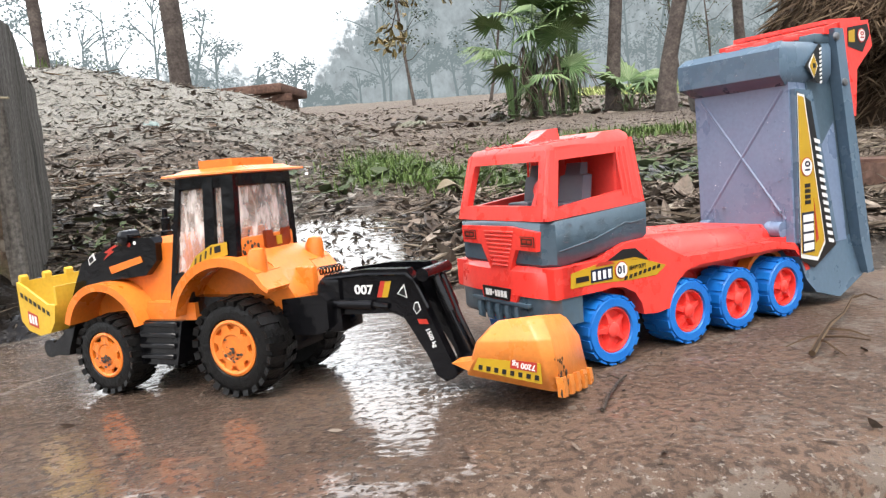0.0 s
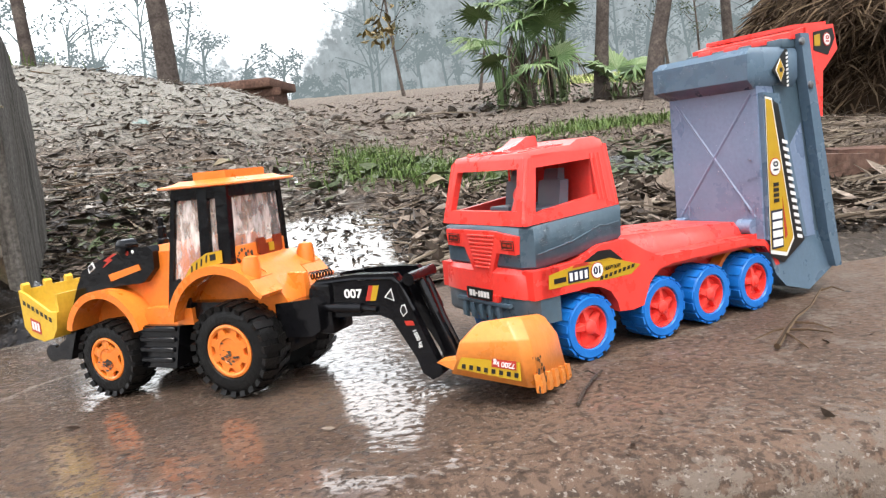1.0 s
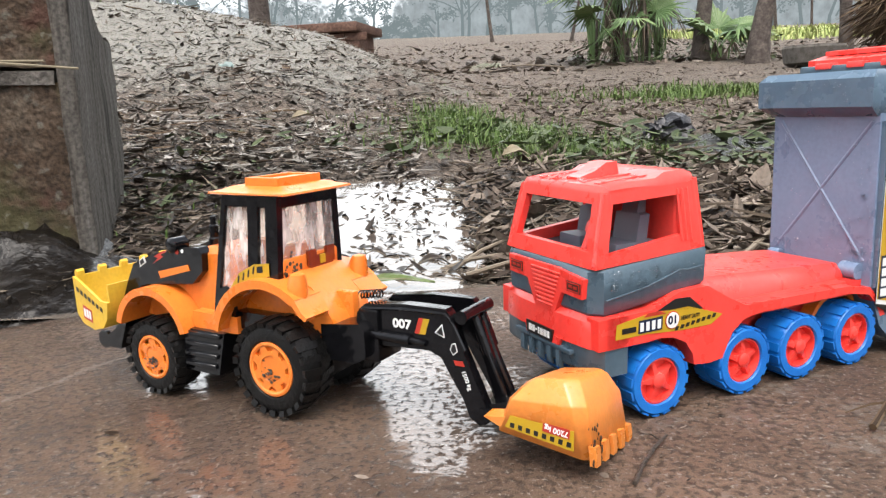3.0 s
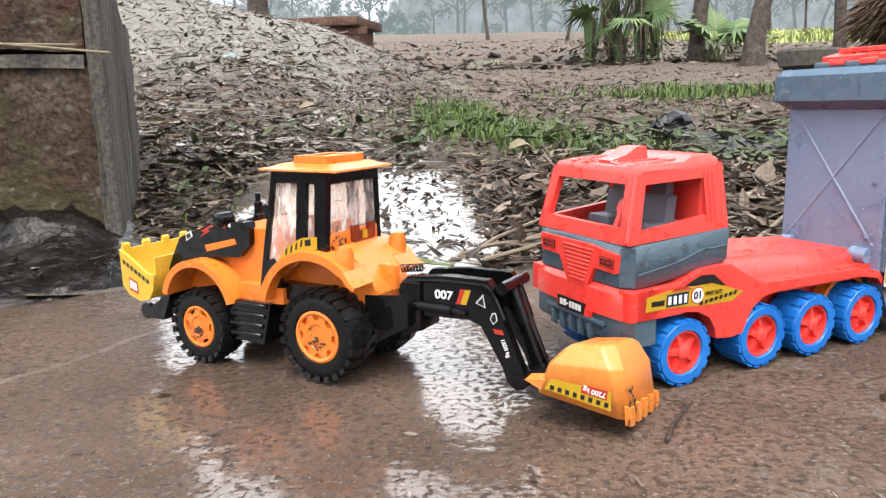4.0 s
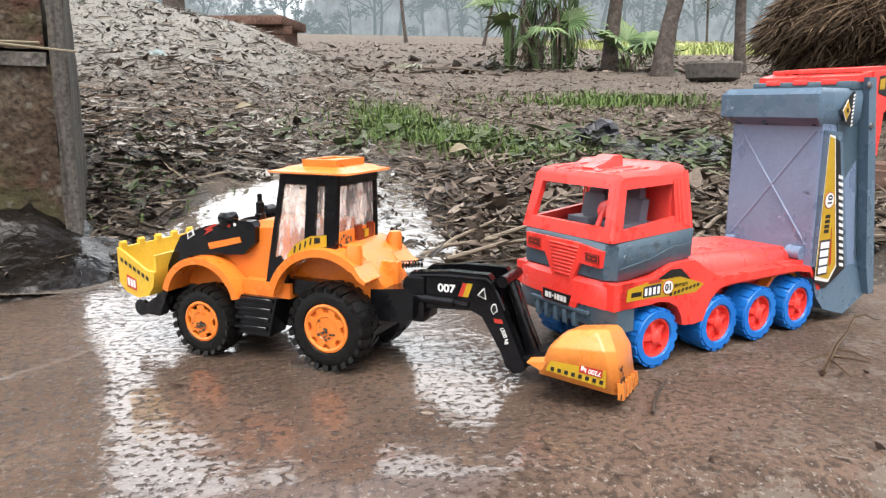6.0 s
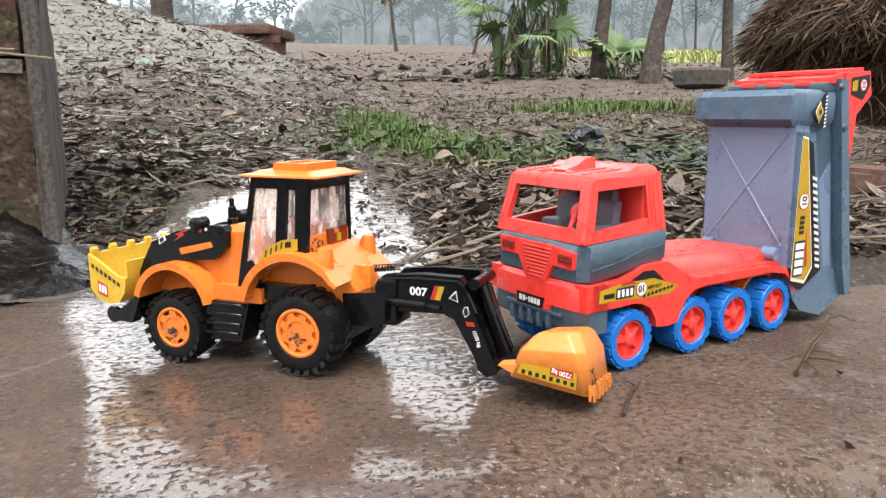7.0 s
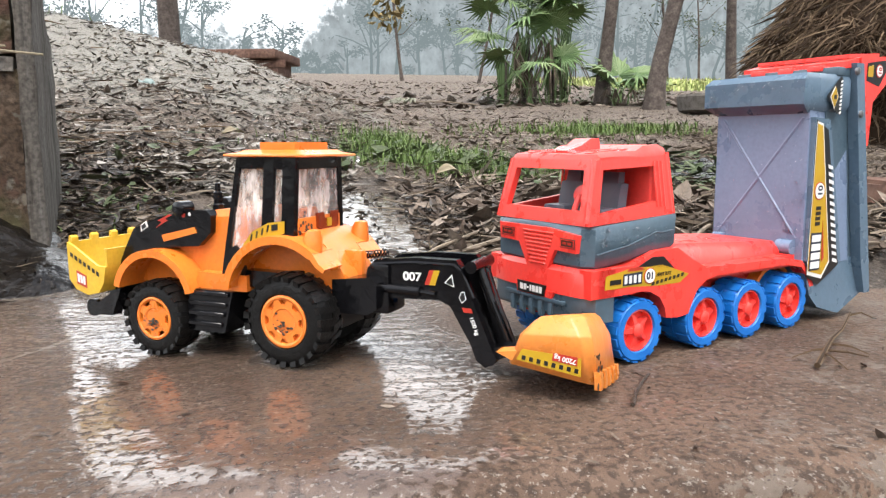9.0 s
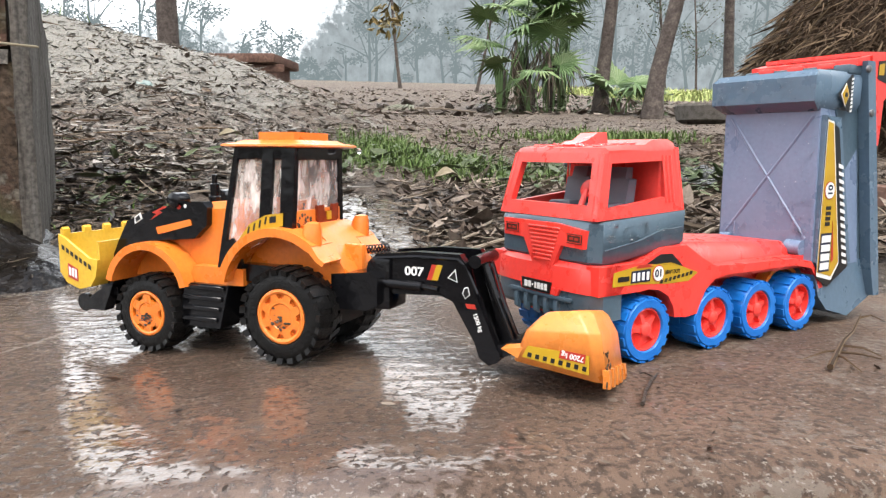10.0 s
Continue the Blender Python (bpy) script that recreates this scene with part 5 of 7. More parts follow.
part("stick_plate", loft([[(x - 0.005, y, z), (x + 0.004, y, z), (x + 0.004, y - 0.003, z), (x - 0.005, y - 0.003, z)] for x, y, z in ((-0.150, -0.004, 0.082), (-0.158, -0.004, 0.058), (-0.170, -0.004, 0.022))]), M_BLACK, hoe, bevel=0.0008, seg=1)
part("stick_brace", tube([(-0.152, -0.012, 0.084), (-0.163, -0.012, 0.052), (-0.176, -0.012, 0.022)], 0.0026, n=8), M_BLACK, hoe)
part("elbow_pin", tube([(-0.148, -0.028, 0.088), (-0.148, 0.014, 0.088)], 0.0050, n=10), M_BLACK, hoe)
part("bucket_pin", tube([(-0.163, -0.026, 0.0175), (-0.163, 0.014, 0.0175)], 0.0060, n=12), M_BLACK, hoe)
part("bucket_link", prism([(-0.160, 0.0135), (-0.160, 0.0235), (-0.192, 0.0345), (-0.196, 0.0260)], -0.020, 0.010), M_BLACK, hoe, bevel=0.0015)
pl = axes((-0.100, 0.0126, 0.0770), (-1, 0, 0), (0, 0, 1))
lettering("007", 0.0095, pl @ Matrix.Translation((-0.0025, 0.0, 0.0001)), M_STICK_W, boom, 0.0003, 0.0165)
decal([(0.0085, -0.0055), (0.0125, -0.0055), (0.0165, 0.0065), (0.0125, 0.0065)], pl, M_STICK_R, boom, label="red stripe")
decal([(0.0125, -0.0055), (0.0175, -0.0055), (0.0215, 0.0065), (0.0165, 0.0065)], pl, M_STICK_Y, boom, label="yellow stripe")
decal([(0.0255, -0.0028), (0.0338, -0.0058), (0.0320, 0.0044)], pl, M_STICK_W, boom, "warning_triangle")
decal([(0.0268, -0.0025), (0.0330, -0.0047), (0.0317, 0.0026)], pl @ Matrix.Translation((0, 0, 0.0003)), M_STICK_K, boom, "warning_triangle")
decal([(0.0378, -0.0138), (0.0402, -0.0180), (0.0440, -0.0146), (0.0424, -0.0084), (0.0394, -0.0092)], pl, M_STICK_W, boom, "emblem")
decal([(0.0386, -0.0138), (0.0404, -0.0170), (0.0433, -0.0144), (0.0420, -0.0093), (0.0398, -0.0099)], pl @ Matrix.Translation((0, 0, 0.0003)), M_STICK_K, boom, "emblem")
decal([(0.0418, -0.0250), (0.0492, -0.0250), (0.0478, -0.0214), (0.0404, -0.0214)], pl, M_STICK_R, boom, label="red stripe")
lettering("1500 kg", 0.0046, pl @ pose(0.0505, -0.0350, 0.0001, 0, 0, -67), M_STICK_W, boom, 0.0001, 0.0140)

part("hose_coil", tube([(-0.042 - 0.022 * t / 60 + 0.0, -0.012 + 0.0032 * math.cos(t * 0.75), 0.088 + 0.003 * t / 60 + 0.0032 * math.sin(t * 0.75)) for t in range(61)], 0.0007, n=5), M_BLACK, hoe, "coiled black hose")
# scoop hanging from the stick, rolled so that its far edge droops
sc = Matrix.Translation((0, 0.0, 0)) @ Matrix(((1, 0, 0, 0), (0, 1, 0, 0), (0, 0.19, 1, -0.19 * 0.0426), (0, 0, 0, 1)))


def scoop_ring(pts):
    return [sc @ Vector(p) for p in pts]


bm = bmesh.new()
low = [(-0.1900, 0.0430, 0.0250), (-0.2495, 0.0430, 0.0170), (-0.2560, 0.0360, 0.0165), (-0.2570, -0.0360, 0.0165), (-0.2510, -0.0430, 0.0170), (-0.1900, -0.0430, 0.0250), (-0.1870, -0.0370, 0.0260), (-0.1870, 0.0370, 0.0260)]
mid = [(-0.1990, 0.0420, 0.0480), (-0.2420, 0.0420, 0.0500), (-0.2500, 0.0350, 0.0500), (-0.2510, -0.0350, 0.0500), (-0.2430, -0.0420, 0.0500), (-0.1990, -0.0420, 0.0480), (-0.1950, -0.0360, 0.0475), (-0.1950, 0.0360, 0.0475)]
high = [(-0.2080, 0.0330, 0.0590), (-0.2330, 0.0330, 0.0620), (-0.2430, 0.0270, 0.0630), (-0.2440, -0.0270, 0.0630), (-0.2340, -0.0330, 0.0620), (-0.2080, -0.0330, 0.0590), (-0.2040, -0.0280, 0.0580), (-0.2040, 0.0280, 0.0580)]
crest = [(-0.2110, 0.0290, 0.0620), (-0.2330, 0.0290, 0.0650), (-0.2395, 0.0240, 0.0658), (-0.2400, -0.0240, 0.0658), (-0.2335, -0.0290, 0.0650), (-0.2110, -0.0290, 0.0620), (-0.2080, -0.0240, 0.0612), (-0.2080, 0.0240, 0.0612)]
loft([scoop_ring(r) for r in (low, mid, high, crest)], bm)
bmesh.ops.delete(bm, geom=[min(bm.faces, key=lambda f: sum(v.co.z for v in f.verts) / len(f.verts))], context="FACES_ONLY")
scoop = part("scoop", bm, M_SCOOP, hoe, "orange bucket with worn muddy edge", bevel=0.0012)
mod = scoop.modifiers.new("wall", "SOLIDIFY")
mod.thickness = 0.002
part("scoop_lug", prism([(-0.178, 0.0325), (-0.198, 0.0245), (-0.200, 0.0360)], 0.028, 0.0425), M_SCOOP, scoop, bevel=0.0008, seg=1)
for k in range(5):
    y = 0.036 - 0.018 * k
    ring = lambda z, w, d: [sc @ Vector(p) for p in ((-0.2595 + d, y + w, z), (-0.2595 + d, y - w, z), (-0.2545 + d, y - w, z), (-0.2545 + d, y + w, z))]
    part("tooth", loft([ring(0.026, 0.0046, 0.002), ring(0.019, 0.0046, 0.0010), ring(0.0130, 0.0040, 0.0010)]), M_SCOOP, scoop, bevel=0.0008, seg=1)
rnd = random.Random(9)
bm = bmesh.new()
for _ in range(40):
    y = rnd.uniform(0.020, 0.0425)
    z = rnd.uniform(0.014, 0.038)
    p = sc @ Vector((-0.2525 - 0.004 * smooth(0.05, 0.015, z) - 0.0, y, z))
    ball(p, rnd.uniform(0.0005, 0.0016), bm, (0.5, 1, 1.6), 6, 4)
part("mud_splash", bm, M_MUD, scoop, "dark mud on the bucket corner")
pl = axes(sc @ Vector((-0.2215, 0.0432, 0.0300)), (-1, -0.0, -0.13), (0, -0.045, 1))
decal([(-0.0265, -0.0045), (0.0235, -0.0055), (0.0215, 0.0075), (-0.0235, 0.0040)], pl, M_STICK_Y, scoop, label="yellow load label")
for k in range(8):
    t = -0.0225 + 0.0058 * k
    decal([(t, -0.0035), (t + 0.0030, -0.0035), (t + 0.0030, -0.0003), (t, -0.0003)], pl @ Matrix.Translation((0, 0, 0.0004)), M_STICK_K, scoop, "hazard_mark")
decal([(0.0005, 0.0012), (0.0195, 0.0015), (0.0190, 0.0078), (0.0005, 0.0068)], pl @ Matrix.Translation((0, 0, 0.0004)), M_STICK_R, scoop, label="red load plate")
lettering("7200 kg", 0.0050, pl @ pose(0.0100, 0.0043, 0.0009, 0, 0, 180), M_STICK_W, scoop, 0.0001, 0.0165)
# the scoop is shrunk about its lug to fit the camera's view
scoop.matrix_local = Matrix.Translation((-0.190, 0.035, 0.032)) @ Matrix.Diagonal((0.945, 0.945, 1.0, 1.0)) @ Matrix.Translation((0.190, -0.035, -0.032)) @ scoop.matrix_local


# ---- toy dump truck: x forwards, y to the seen side; front axle at x = 0 ----
TRUCK = pose(0.26551, 0.63574, 0.0, 0, 0, math.degrees(math.atan2(-0.41899, -0.90799)))
truck = thing("toy_dump_truck", "red and slate plastic toy dump truck with its bed raised", "toy vehicle", TRUCK)


def blue_wheel(cx, s):
    wheel = thing("wheel", "", "", None)
    wheel.parent = truck
    r, cz = 0.0275, 0.0277
    y_in, w = s * 0.036, 0.030
    Y = lambda q: y_in + s * q * w
    bm = lathe([(0.019, Y(0.05)), (r * 0.90, Y(0.0)), (r * 0.955, Y(0.08)), (r * 0.965, Y(0.45)), (r * 0.965, Y(0.55)), (r * 0.955, Y(0.9)), (r * 0.90, Y(1.0)), (r * 0.68, Y(1.0)), (r * 0.655, Y(0.96)), (r * 0.65, Y(0.7))], (cx, cz), 40)
    for k in range(16):
        for half in (0, 1):
            a0 = 2 * math.pi * (k + 0.5 * half) / 16
            a1 = a0 + 0.62 * 2 * math.pi / 16
            ya, yb = (Y(0.04), Y(0.46)) if half else (Y(0.98), Y(0.54))
            q = [(a0, ya), (a1, ya), (a1, yb), (a0, yb)]
            loft([[(cx + r * k0 * math.cos(a), y, cz + r * k0 * math.sin(a)) for a, y in q] for k0 in (0.94, 1.0)], bm)
    part("tyre", bm, M_BLUE, wheel, "bright blue cleated plastic tyre", smooth=35)
    rim = part("rim", lathe([(r * 0.665, Y(0.6)), (r * 0.665, Y(0.93)), (r * 0.60, Y(0.95)), (r * 0.56, Y(0.74)), (r * 0.3, Y(0.72))], (cx, cz), 32), M_RED, wheel, "red five-spoke rim")
    for k in range(5):
        a = 2 * math.pi * k / 5 + cx * 40
        rings = []
        for q, h, t in ((0.10, 0.93, 0.20), (0.36, 0.90, 0.125), (0.58, 0.86, 0.10)):
            d, e = Vector((math.cos(a), 0, math.sin(a))), Vector((-math.sin(a), 0, math.cos(a)))
            c = Vector((cx, 0, cz)) + d * r * q
            rings.append([(c + e * r * t)[:1] + (Y(0.70),) + (c + e * r * t)[2:], (c - e * r * t)[:1] + (Y(0.70),) + (c - e * r * t)[2:],
                          (c - e * r * t * 0.5)[:1] + (Y(h),) + (c - e * r * t * 0.5)[2:], (c + e * r * t * 0.5)[:1] + (Y(h),) + (c + e * r * t * 0.5)[2:]])
        part("spoke", loft(rings), M_RED, rim, bevel=0.0006, seg=1)
    part("hub", lathe([(r * 0.24, Y(0.72)), (r * 0.21, Y(0.96)), (r * 0.13, Y(1.0)), (r * 0.05, Y(1.0))], (cx, cz), 16), M_RED, rim)


AX = (0.0, -0.086, -0.150, -0.2165)
for cx in AX:
    blue_wheel(cx, 1)
    blue_wheel(cx, -1)
    part("axle", tube([(cx, -0.04, 0.0277), (cx, 0.04, 0.0277)], 0.004), M_RED, truck)

part("underframe", prism([(0.045, 0.034), (0.045, 0.062), (-0.235, 0.060), (-0.235, 0.040), (-0.06, 0.032)], -0.030, 0.030), M_RED, truck, bevel=0.002)
# chassis sides with wheel arches
side = [(0.0565, 0.060), (0.0565, 0.0825), (0.010, 0.0835), (-0.016, 0.0935), (-0.044, 0.0945), (-0.066, 0.082), (-0.084, 0.0735), (-0.205, 0.0715), (-0.232, 0.067), (-0.248, 0.052), (-0.256, 0.038), (-0.250, 0.036)]
side += [(-0.244, 0.048), (-0.232, 0.0605), (-0.205, 0.0650), (-0.100, 0.0650), (-0.084, 0.0625), (-0.072, 0.0540), (-0.066, 0.0440), (-0.062, 0.0345), (-0.048, 0.0330), (-0.034, 0.0345)]
side += [(-0.033, 0.0345), (-0.031, 0.0435), (-0.024, 0.0535), (-0.012, 0.0595), (0.0, 0.0612), (0.012, 0.0602)]
for s in (1, -1):
    part("chassis_side", prism(side, s * 0.052, s * 0.0655), M_RED, truck, bevel=0.0016)
    part("inner_arch", arch(-0.2165, 0.0277, 0.0305, 0.0345, 15, 275, s * 0.034, s * 0.046, 18), M_ORANGE, truck, "orange-red arch behind the last wheel")
# deck
part("deck", loft([[(x0, -w, z), (x0, w, z), (x1, w, z), (x1, -w, z)] for z, x0, x1, w in
                   ((0.060, 0.05, -0.246, 0.056), (0.0725, 0.05, -0.243, 0.056))]), M_RED, truck, bevel=0.002)
bm = loft([[(x, -w, 0.068), (x, w, 0.068), (x, w - 0.003, z - 0.006), (x, w - 0.010, z), (x, -w + 0.010, z), (x, -w + 0.003, z - 0.006)] for x, w, z in
           ((-0.030, 0.049, 0.0950), (-0.066, 0.049, 0.0930), (-0.150, 0.048, 0.0885), (-0.224, 0.047, 0.0845), (-0.232, 0.044, 0.0780))])
part("deck_hump", bm, M_RED, truck, "smooth red raised deck", bevel=0.002)

# bumper
bm = loft([[(x, y, z) for x, y in ((0.0300, 0.0645), (0.0500, 0.0645), (0.0565 + d, 0.0560), (0.0595 + d, 0.030), (0.0600 + d, 0.0), (0.0595 + d, -0.030), (0.0565 + d, -0.0560), (0.0500, -0.0645), (0.0300, -0.0645))] for z, d in ((0.0395, -0.003), (0.0430, 0.0), (0.0610, 0.0))])
bumper = part("bumper", bm, M_GREY, truck, "slate lower bumper with slots", bevel=0.0012)
for k in range(5):
    y = -0.026 + 0.0125 * k
    part("bumper_rib", prism([(0.0585, 0.036), (0.0625, 0.0385), (0.0625, 0.0500), (0.0600, 0.0535), (0.0585, 0.0535)], y - 0.0022, y + 0.0022), M_GREY, bumper, bevel=0.0006, seg=1)
part("bumper_ledge", box((0.0585, -0.036, 0.0515), (0.0628, 0.040, 0.0550)), M_GREY, bumper, bevel=0.001)
bm = loft([[(x, y, z) for x, y in ((0.0300, 0.0655), (0.0490, 0.0655), (0.0570 + d, 0.0560), (0.0600 + d, 0.030), (0.0605 + d, 0.0), (0.0600 + d, -0.030), (0.0570 + d, -0.0560), (0.0490, -0.0655), (0.0300, -0.0655))] for z, d in ((0.0600, 0.001), (0.0790, 0.0), (0.0830, -0.004))])
part("front_band", bm, M_RED, truck, bevel=0.0016)
pl = axes((0.0612, 0.0, 0.0585), (0, 1, 0), (0, 0, 1))
part("band_tongue", prism([(-0.021, 0.061), (-0.019, 0.0535), (0.024, 0.0535), (0.028, 0.061)], 0.0590, 0.0622, "x"), M_RED, truck, bevel=0.0008, seg=1)
plate = part("number_plate", prism([(-0.0185, 0.0650), (-0.0170, 0.0555), (0.0170, 0.0555), (0.0190, 0.0650)], 0.0620, 0.0632, "x"), M_STICK_K, truck, "black number plate with pale bars")
pm = axes((0.0633, 0.0, 0.0602), (0, 1, 0), (0, 0, 1))
for a, b in ((-0.0140, -0.0100), (-0.0090, -0.0055), (-0.0045, -0.0025), (-0.0010, 0.0010), (0.0022, 0.0058), (0.0068, 0.0102), (0.0112, 0.0146)):
    hh = 0.0008 if b - a < 0.0021 and a < -0.002 else 0.0026
    decal([(a, -hh), (b, -hh), (b, hh), (a, hh)], pm, M_STICK_W, plate, "bar")

# cab: slate lower tub
def cab_ring(z, xf, xr, w, c=0.008):
    return [(xf - c, w, z), (xf, w - c, z), (xf + 0.0015, 0.0, z), (xf, -w + c, z), (xf - c, -w, z), (xr, -w, z), (xr, w, z)]


bm = loft([[(x, y, z + (0.0125 if z < 0.1 else 0.0065) * smooth(0.02, -0.045, x)) for x, y, z in cab_ring(z, xf, xr, w)] for z, xf, xr, w in
           ((0.0815, 0.0530, -0.0440, 0.0570), (0.0850, 0.0560, -0.0450, 0.0600), (0.1150, 0.0565, -0.0455, 0.0605), (0.1170, 0.0550, -0.0450, 0.0595))])
tub = part("cab_tub", bm, M_GREY, truck, "slate lower cab beaded with drops", bevel=0.0012)
for s in (1, -1):
    part("side_crease", tube([(0.046, s * 0.0604, 0.0945), (0.010, s * 0.0606, 0.1000), (-0.022, s * 0.0606, 0.1090), (-0.028, s * 0.0606, 0.1080), (-0.043, s * 0.0604, 0.1095)], 0.0006, n=6), M_GREY, tub)

# cab: red upper shell with real openings


F0, F1 = 0.0560, 0.0435     # windscreen foot and head
WB, WT, ZT = 0.0600, 0.0545, 0.1690
red_cab = part("cab_front_frame", beam_panel([(F0, -WB + 0.004, 0.1175), (F0, WB - 0.004, 0.1175), (F1, WT - 0.002, ZT), (F1, -WT + 0.002, ZT)],
               [(F0 - 0.0030, -0.0480, 0.1285), (F0 - 0.0030, 0.0470, 0.1285), (F1 + 0.0022, 0.0430, 0.1615), (F1 + 0.0022, -0.0430, 0.1615)], (-0.0060, 0, 0)), M_RED, truck, "glossy red open windscreen frame", bevel=0.0028, seg=3)
for s in (1, -1):
    part("cab_side_frame", beam_panel([(F0 - 0.001, s * WB, 0.1175), (-0.0450, s * WB, 0.1235), (-0.0400, s * WT, ZT + 0.004), (F1, s * WT, ZT)],
         [(0.0440, s * (WB - 0.0006), 0.1265), (-0.0240, s * (WB - 0.0012), 0.1345), (-0.0240, s * (WT + 0.0008), 0.1640), (0.0370, s * (WT + 0.0008), 0.1615)], (0, -s * 0.0060, 0)), M_RED, truck, bevel=0.0028, seg=3)
part("cab_rear_wall", loft([[(-0.0450, -WB, 0.1235), (-0.0450, WB, 0.1235), (-0.0415, WB, 0.1235), (-0.0415, -WB, 0.1235)], [(-0.0400, -WT, ZT + 0.006), (-0.0400, WT, ZT + 0.006), (-0.0365, WT, ZT + 0.006), (-0.0365, -WT, ZT + 0.006)]]), M_RED, truck, bevel=0.0011)
roof_pts = [(0.0435, 0.9, 0.0), (0.0400, 1.0, 0.0045), (0.025, 1.0, 0.0065), (-0.004, 1.0, 0.0075), (-0.012, 1.0, 0.0115), (-0.030, 1.0, 0.0125), (-0.038, 0.99, 0.0095), (-0.0405, 0.96, 0.0020)]
bm = loft([[(x, -WT * k, ZT - 0.003), (x, -WT * k, ZT + h * 0.45), (x, -WT * k * 0.93, ZT + h), (x, WT * k * 0.93, ZT + h), (x, WT * k, ZT + h * 0.45), (x, WT * k, ZT - 0.003)] for x, k, h in roof_pts])
cab_roof = part("cab_roof", bm, M_RED, red_cab, "wet red roof", bevel=0.0075, seg=5)
part("roof_pod", loft([[(x, -w, ZT + 0.004), (x, w, ZT + 0.004), (x, w * 0.85, z), (x, -w * 0.85, z)] for x, w, z in ((0.031, 0.009, ZT + 0.0075), (0.018, 0.011, ZT + 0.0115), (0.008, 0.012, ZT + 0.0175), (-0.002, 0.012, ZT + 0.0180), (-0.005, 0.011, ZT + 0.008))]), M_RED, cab_roof, bevel=0.0018)
for y in (-0.036, -0.018, 0.018, 0.036):
    part("roof_rib", loft([[(x, y - 0.0040, ZT + 0.004), (x, y + 0.0040, ZT + 0.004), (x, y + 0.003, z), (x, y - 0.003, z)] for x, z in ((0.036, ZT + 0.0058), (0.020, ZT + 0.0076), (-0.008, ZT + 0.0092))]), M_RED, cab_roof, bevel=0.0010, seg=2)
for s in (1, -1):
    for k in range(3):
        x = -0.030 + 0.0045 * k
        part("corner_rib", tube([(x - 0.002, s * (WB - 0.0005), 0.130), (x, s * (WT + 0.0005), 0.168)], 0.0011, n=6), M_RED, red_cab)
    part("corner_post", tube([(F0 - 0.0045, s * (WB - 0.0045), 0.1185), (F1 - 0.0042, s * (WT - 0.0043), ZT)], 0.0046, n=14), M_RED, red_cab)
    part("rear_corner", tube([(-0.0405, s * (WB - 0.0046), 0.1240), (-0.0362, s * (WT - 0.0046), ZT + 0.004)], 0.0050, n=14), M_RED, red_cab)
# seats and steering wheel
# added block, set forward so the cab's inside shows bright red
part("cab_red_filler", box((-0.0375, -0.0525, 0.1185), (-0.0230, 0.0525, 0.1660)), M_RED, truck, "red block added behind the seats to catch light", bevel=0.004, seg=3)
part("cab_deck", box((-0.040, -0.054, 0.1120), (0.048, 0.054, 0.1190)), M_INNER, truck, "dull slate cab floor")
for y in (-0.024, 0.022):
    seat = part("seat", box((-0.020, y - 0.014, 0.118), (0.018, y + 0.014, 0.128)), M_INNER, truck, bevel=0.002)
    part("seat_back", loft([[(x0, y - w, z), (x1, y - w, z), (x1, y + w, z), (x0, y + w, z)] for z, x0, x1, w in ((0.126, -0.010, 0.000, 0.014), (0.148, -0.013, -0.004, 0.014), (0.149, -0.013, -0.005, 0.009), (0.158, -0.014, -0.007, 0.0085))]), M_INNER, seat, bevel=0.0015)
part("steering_wheel", lathe([(0.0055, -0.001), (0.0072, -0.0018), (0.0085, 0.0), (0.0072, 0.0018)], (0, 0), 20), M_RED, truck).matrix_local = pose(0.028, 0.022, 0.141, -28, 0, 90)
part("steering_column", tube([(0.040, 0.022, 0.118), (0.030, 0.022, 0.140)], 0.0025), M_RED, truck)

# grille mask with ribs and lamps
mask = [(-0.0475, 0.1130), (-0.0460, 0.0990), (-0.0200, 0.0985), (-0.0060, 0.0745), (0.0150, 0.0745), (0.0265, 0.0960), (0.0510, 0.0955), (0.0530, 0.1100), (0.020, 0.1135)]
grille = part("grille_mask", prism(mask, 0.0545, 0.0605, "x"), M_RED, truck, bevel=0.0014)
for k in range(9):
    z = 0.1085 - 0.0033 * k
    t = k / 8
    part("grille_rib", box((0.0600, -0.0140 + 0.0085 * t, z), (0.0618, 0.0250 - 0.0100 * t, z + 0.0017)), M_RED, grille, bevel=0.0005, seg=1)
for y0, y1, z in ((-0.0440, -0.0265, 0.1058), (0.0335, 0.0500, 0.1028)):
    lamp = part("headlamp", box((0.0600, y0, z - 0.0038), (0.0612, y1, z + 0.0038)), M_STICK_K, grille, "black headlamp sticker")
    w = y1 - y0
    pl = axes((0.0613, (y0 + y1) / 2, z), (0, 1, 0), (0, 0, 1))
    for a, b, c, d in ((-0.45, 0.45, 0.0026, 0.0031), (-0.45, 0.45, -0.0031, -0.0026), (-0.47, -0.44, -0.003, 0.003), (0.44, 0.47, -0.003, 0.003), (-0.3, -0.05, -0.0008, 0.0012), (0.05, 0.3, -0.0010, 0.0010)):
        decal([(a * w, c), (b * w, c), (b * w, d), (a * w, d)], pl, M_RED if abs(a) > 0.31 else M_STICK_R, lamp, "bar")

